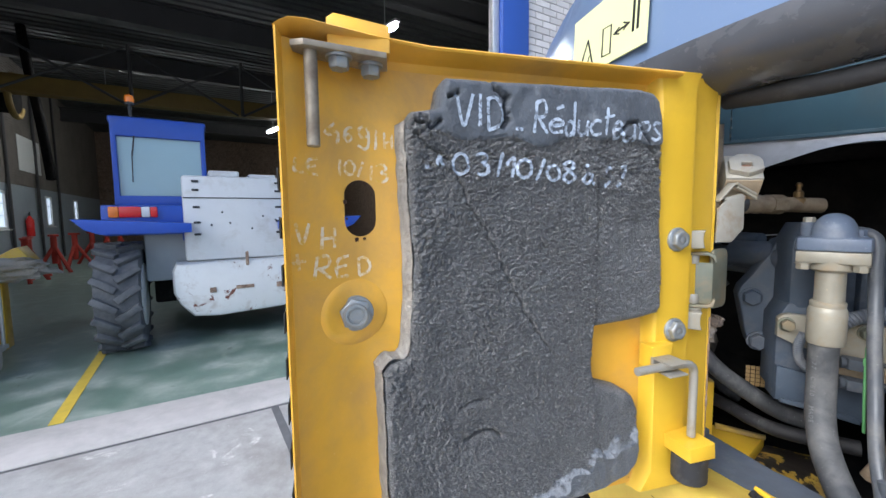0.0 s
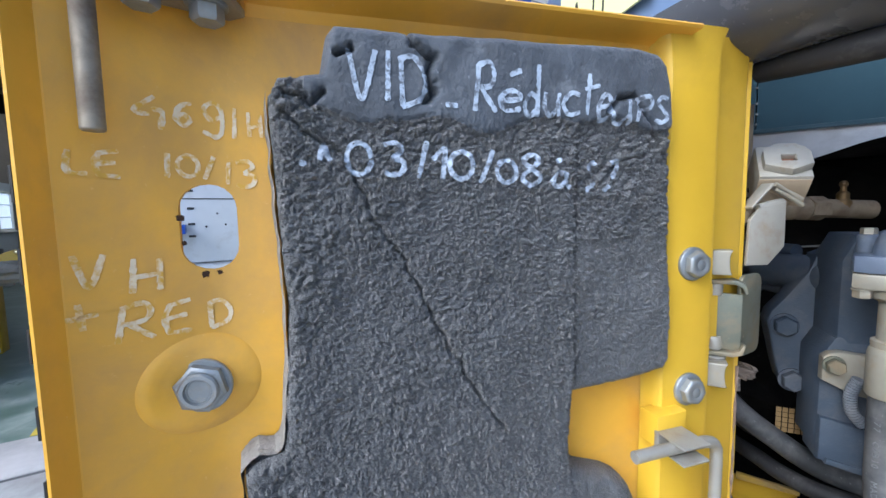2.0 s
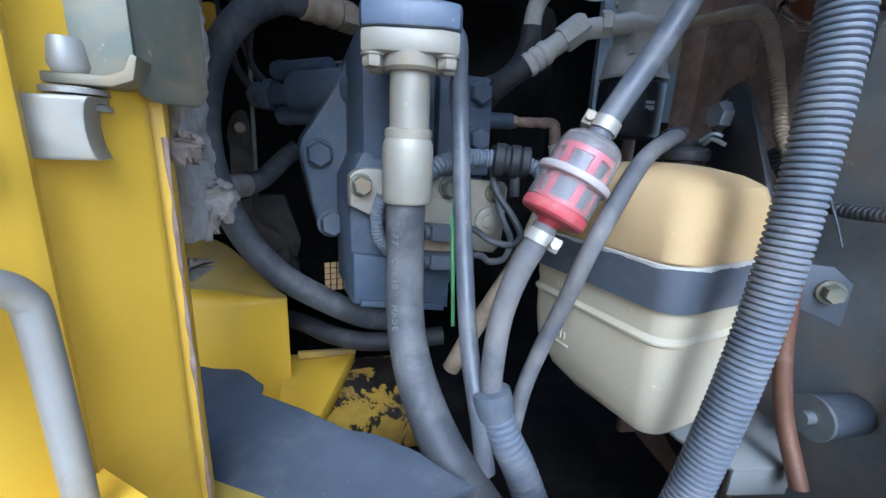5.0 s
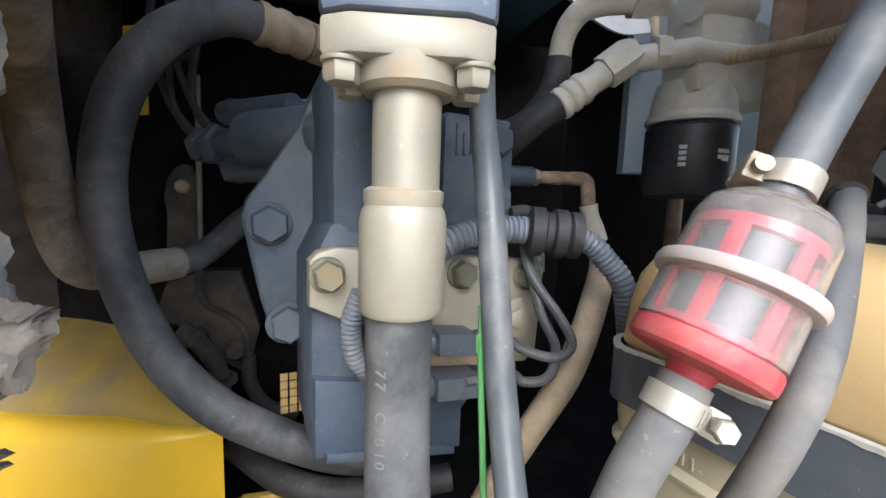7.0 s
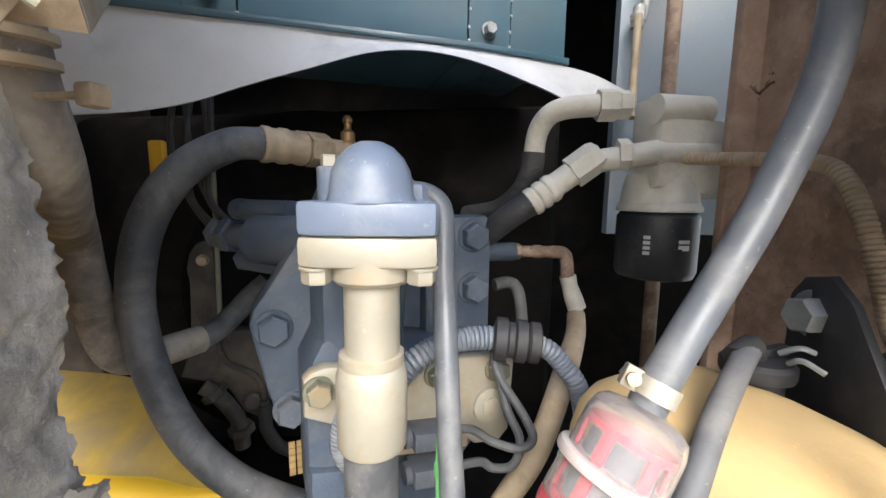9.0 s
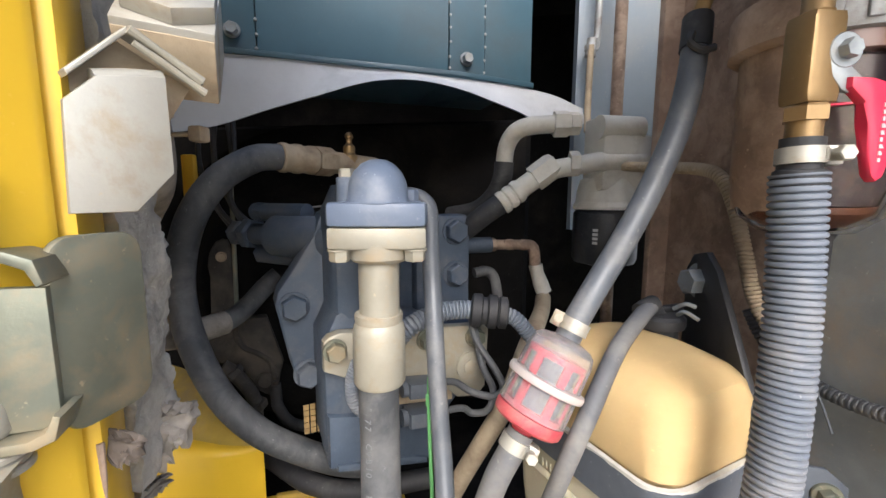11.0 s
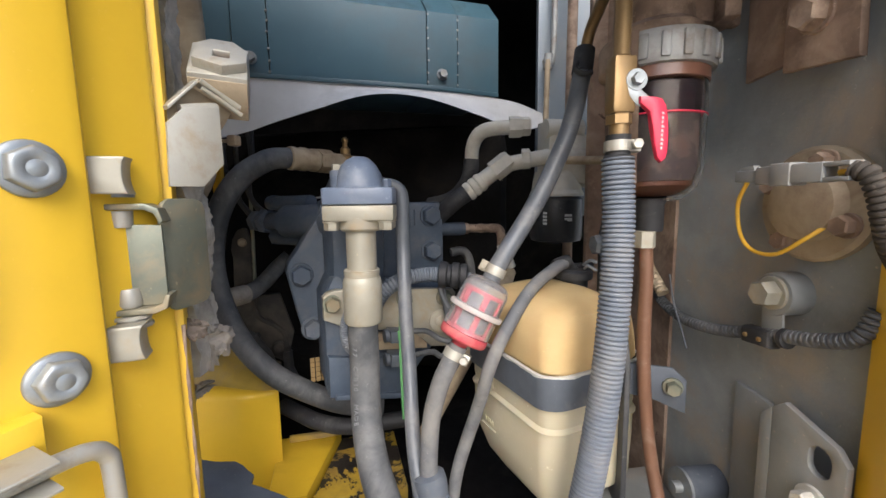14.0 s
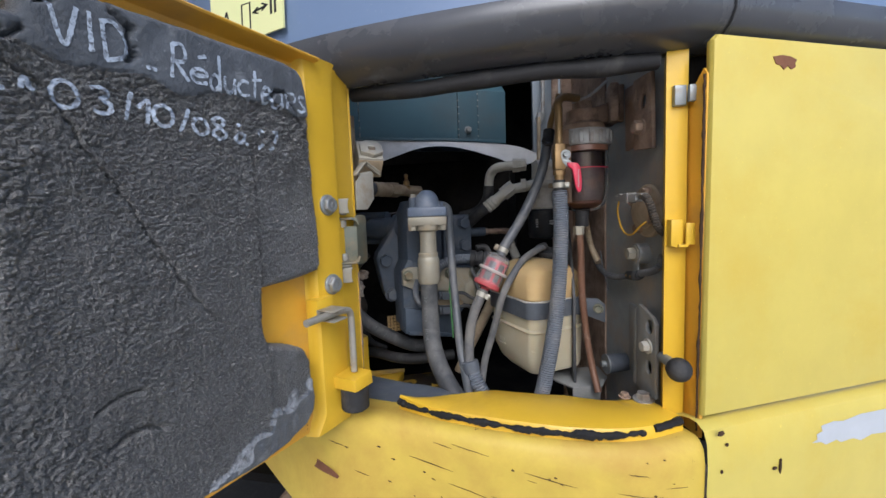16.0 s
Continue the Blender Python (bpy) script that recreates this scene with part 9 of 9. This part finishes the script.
corrugated(b, [on_wall(*p) for p in ((0.455, 0.06, 1.506), (0.41, 0.046, 1.501), (0.367, 0.034, 1.497), (0.311, 0.03, 1.491), (0.283, 0.03, 1.479), (0.263, 0.03, 1.446), (0.247, 0.03, 1.403), (0.232, 0.028, 1.36), (0.20, 0.025, 1.325))], 0.0070, 0.0042, 0.0014, 12)
single("column_cable", b, TAN, "dusty brown corrugated cable round the column", "cable")
b = bmesh.new()
lathe(b, [(0.013, 0), (0.013, 0.010), (0.010, 0.012)], on_wall(0.262, 0.004, 1.522), WN, 16)
single("column_boss", b, BROWN, "dusty round boss on the column", "boss")
bp = thing("rubber_bumper", (0.155, 0.80, 1.115), "dark rubber bumper with a steel washer on the bay wall", "bumper")
b = bmesh.new()
rod(b, on_wall(0.13, 0.0, 1.132), on_wall(0.13, 0.040, 1.130), 0.017, 0.019)
part("rubber", b, STRAP, bp)
b = bmesh.new()
rod(b, on_wall(0.13, 0.040, 1.130), on_wall(0.13, 0.043, 1.130), 0.0195)
rod(b, on_wall(0.13, 0.043, 1.130), on_wall(0.13, 0.052, 1.130), 0.006)
part("washer", b, STEEL, bp)

# ---- hinge and lock parts at the left ----
hinge = thing("door_hinge", (-0.30, 0.63, 1.35), "yellow-zinc folded hinge between door and post", "hinge")
b = bmesh.new()
prism(b, [(x, z) for x, z in rounded(0.0, 0.044, 1.356, 1.444, 0.011)], 0.0, 0.005, 0.0018, turned((-0.2875, 0.6335), 89))
part("body_leaf", b, ZINC, hinge, "greenish zinc-plated leaf with rounded corners")
b = bmesh.new()
prism(b, [(-0.034, 1.436), (0.001, 1.436), (0.007, 1.433), (0.010, 1.426), (0.0125, 1.4275), (0.010, 1.437), (0.002, 1.4405), (-0.034, 1.4405)], -0.017, 0.004, 0.0008, turned((-0.296, 0.632), 30))
part("ear", b, ZINC, hinge)
b = bmesh.new()
prism(b, [(-0.034, 1.3600), (0.002, 1.3600), (0.010, 1.3632), (0.0125, 1.3730), (0.010, 1.3740), (0.007, 1.3672), (0.001, 1.3645), (-0.034, 1.3645)], -0.017, 0.004, 0.0008, turned((-0.296, 0.632), 30))
part("ear", b, ZINC, hinge)
b = bmesh.new()
prism(b, [(-0.012, 1.366), (0.040, 1.3645), (0.040, 1.4245), (-0.012, 1.427)], 0.0, 0.005, 0.001, turned((-0.318, 0.608), 33))
part("door_leaf", b, ZINC, hinge, "iridescent zinc-plated leaf")
b = bmesh.new()
rod(b, (-0.310, 0.621, 1.345), (-0.310, 0.621, 1.46), 0.0052)
for z in (1.352, 1.445):
    lathe(b, [(0.011, 0), (0.011, 0.004), (0.009, 0.005)], (-0.310, 0.621, z), (0, 0, 1), 18)
part("hinge_pin", b, STEEL, hinge)
b = bmesh.new()
lathe(b, [(0.0075, 0.0), (0.0090, 0.003), (0.0078, 0.012), (0.0070, 0.014)], (-0.306, 0.618, 1.3648), (0, 0, 1), 22)
for z, r in ((1.3500, 0.0135), (1.3532, 0.0122), (1.3566, 0.0130)):
    lathe(b, [(r, 0), (r, 0.0020), (r * 0.93, 0.0027)], (-0.306, 0.618, z), (0, 0, 1), 24)
lathe(b, [(0.0070, 0.0), (0.0078, 0.012)], (-0.306, 0.618, 1.4235), (0, 0, 1), 22)
part("bush", b, STEEL_PALE, hinge, "worn bush and washers")
for z0 in (1.332, 1.449):
    b = bmesh.new()
    prism(b, [(-0.040, z0 - 0.001), (0.014, z0 - 0.002), (0.018, z0 - 0.002), (0.0165, z0 + 0.002), (0.0158, z0 + 0.006), (0.0155, z0 + 0.011), (0.0158, z0 + 0.016), (0.0165, z0 + 0.020), (0.018, z0 + 0.023), (0.014, z0 + 0.023), (-0.040, z0 + 0.022)], -0.024, -0.004, 0.0015, turned((-0.313, 0.617), 33))
    lathe(b, [(0.012, 0), (0.012, 0.002)], (-0.311, 0.618, z0 + (0.020 if z0 > 1.4 else -0.002)), (0, 0, 1), 16)
    part("knuckle", b, CREAM, hinge, "dull cream-plated knuckle")
lock = thing("striker_plate", (-0.28, 0.66, 1.455), "pale bare-steel striker plate under a tilted lock block", "striker plate")
SP = turned((-0.290, 0.647), 65)
b = bmesh.new()
prism(b, [(0.0, 1.4532), (0.0252, 1.4534), (0.0431, 1.4728), (0.0425, 1.5205), (0.0145, 1.5150), (0.0018, 1.5020)], 0.0, 0.004, 0.0009, SP)
part("plate", b, STEEL_PALE, lock, "pale steel plate with cut corners")
b = bmesh.new()
line = [SP @ Vector((x, y, z)) for x, y, z in ((0.0140, 0.005, 1.5140), (0.028, 0.005, 1.5170), (0.0425, 0.005, 1.5200))]
sweep(b, line, [0.0042, 0.0046, 0.0042], 12)
part("rolled_edge", b, STEEL_PALE, lock, "rolled upper edge")
b = bmesh.new()
prism(b, [(0.0035, 1.5150), (0.0277, 1.5400), (0.0285, 1.5375), (0.0046, 1.5126)], 0.001, 0.016, 0.0006, SP)
prism(b, [(0.0285, 1.5375), (0.0277, 1.5400), (0.0617, 1.5240), (0.0605, 1.5205)], -0.001, 0.013, 0.0008, SP)
part("roof_strip", b, STEEL_PALE, lock, "thin bent strip over the plate")
b = bmesh.new()
line = [SP @ Vector((x, y, z)) for x, y, z in ((0.0280, 0.000, 1.5385), (0.040, 0.000, 1.5325), (0.052, 0.001, 1.5265), (0.0600, 0.001, 1.5222))]
sweep(b, line, [0.0024, 0.0020, 0.0026, 0.0030], 10)
sweep(b, [p + Vector((0.001, 0.001, -0.0058)) for p in line], [0.0016, 0.0020, 0.0018, 0.0024], 10)
part("weld_bead", b, CREAM, lock, "shiny ragged weld bead")
b = bmesh.new()
prism(b, [(0.004, 1.498), (0.047, 1.498), (0.060, 1.520), (0.028, 1.5360), (0.005, 1.5130)], 0.014, 0.017, 0.0005, SP)
part("inner_web", b, TAN, lock, "tan stained web behind the plate")
bx = Vector((0.838, 0.545, -0.05)).normalized()
by = Vector((-0.394, 0.613, 0.685))
by = (by - bx * by.dot(bx)).normalized()
LKT = Matrix((bx, by, bx.cross(by))).transposed().to_4x4()
LKT.translation = Vector((-0.2941, 0.677, 1.5479))
b = bmesh.new()
box(b, (0.0, 0.0, -0.041), (0.046, 0.054, 0.0), 0.0012, LKT)
part("block", b, STEEL_PALE, lock, "tilted steel lock block")
# tan sheet over the front face, its shade painted in with the tan
b = bmesh.new()
box(b, (0.0005, -0.0012, -0.0405), (0.0455, 0.0, -0.004), 0.0004, LKT)
part("block_face", b, TAN, lock, "tan face of the block, its shade put into the colour")
b = bmesh.new()
FLATXY = LKT @ Matrix(((1, 0, 0, 0), (0, 0, 1, 0), (0, 1, 0, 0), (0, 0, 0, 1)))
prism(b, [(0.0270, 0.001), (0.0455, 0.012), (0.0455, 0.033), (0.034, 0.047), (0.016, 0.047), (0.004, 0.034), (0.004, 0.010)], 0.0, 0.009, 0.0008, FLATXY, holes=[[(0.019, 0.016), (0.032, 0.016), (0.032, 0.027), (0.019, 0.027)]])
part("socket", b, STEEL_PALE, lock, "thick cornered nut with a square hole")
# brown sheet on the floor of the square hole
b = bmesh.new()
box(b, (0.0192, 0.0162, 0.0006), (0.0318, 0.0268, 0.0020), 0.0, LKT)
part("socket_floor", b, RUSTY, lock, "brown floor of the square hole")
b = bmesh.new()
tube(b, [(-0.350, 0.737, 1.64), (-0.353, 0.745, 1.58), (-0.3545, 0.749, 1.552)], 0.0215, 18)
for z in (1.516, 1.528, 1.540):
    lathe(b, [(0.0185, 0), (0.0215, 0.001), (0.0215, 0.005), (0.0185, 0.006)], (-0.356, 0.752, z), (0.05, -0.1, 1), 22)
box(b, (-0.345, 0.754, 1.5025), (-0.318, 0.760, 1.5055), 0.001)
box(b, (-0.320, 0.753, 1.4985), (-0.310, 0.764, 1.5095), 0.002)
part("tape_wrap", b, TAN, suction, "dusty tan tape wrap with bands")
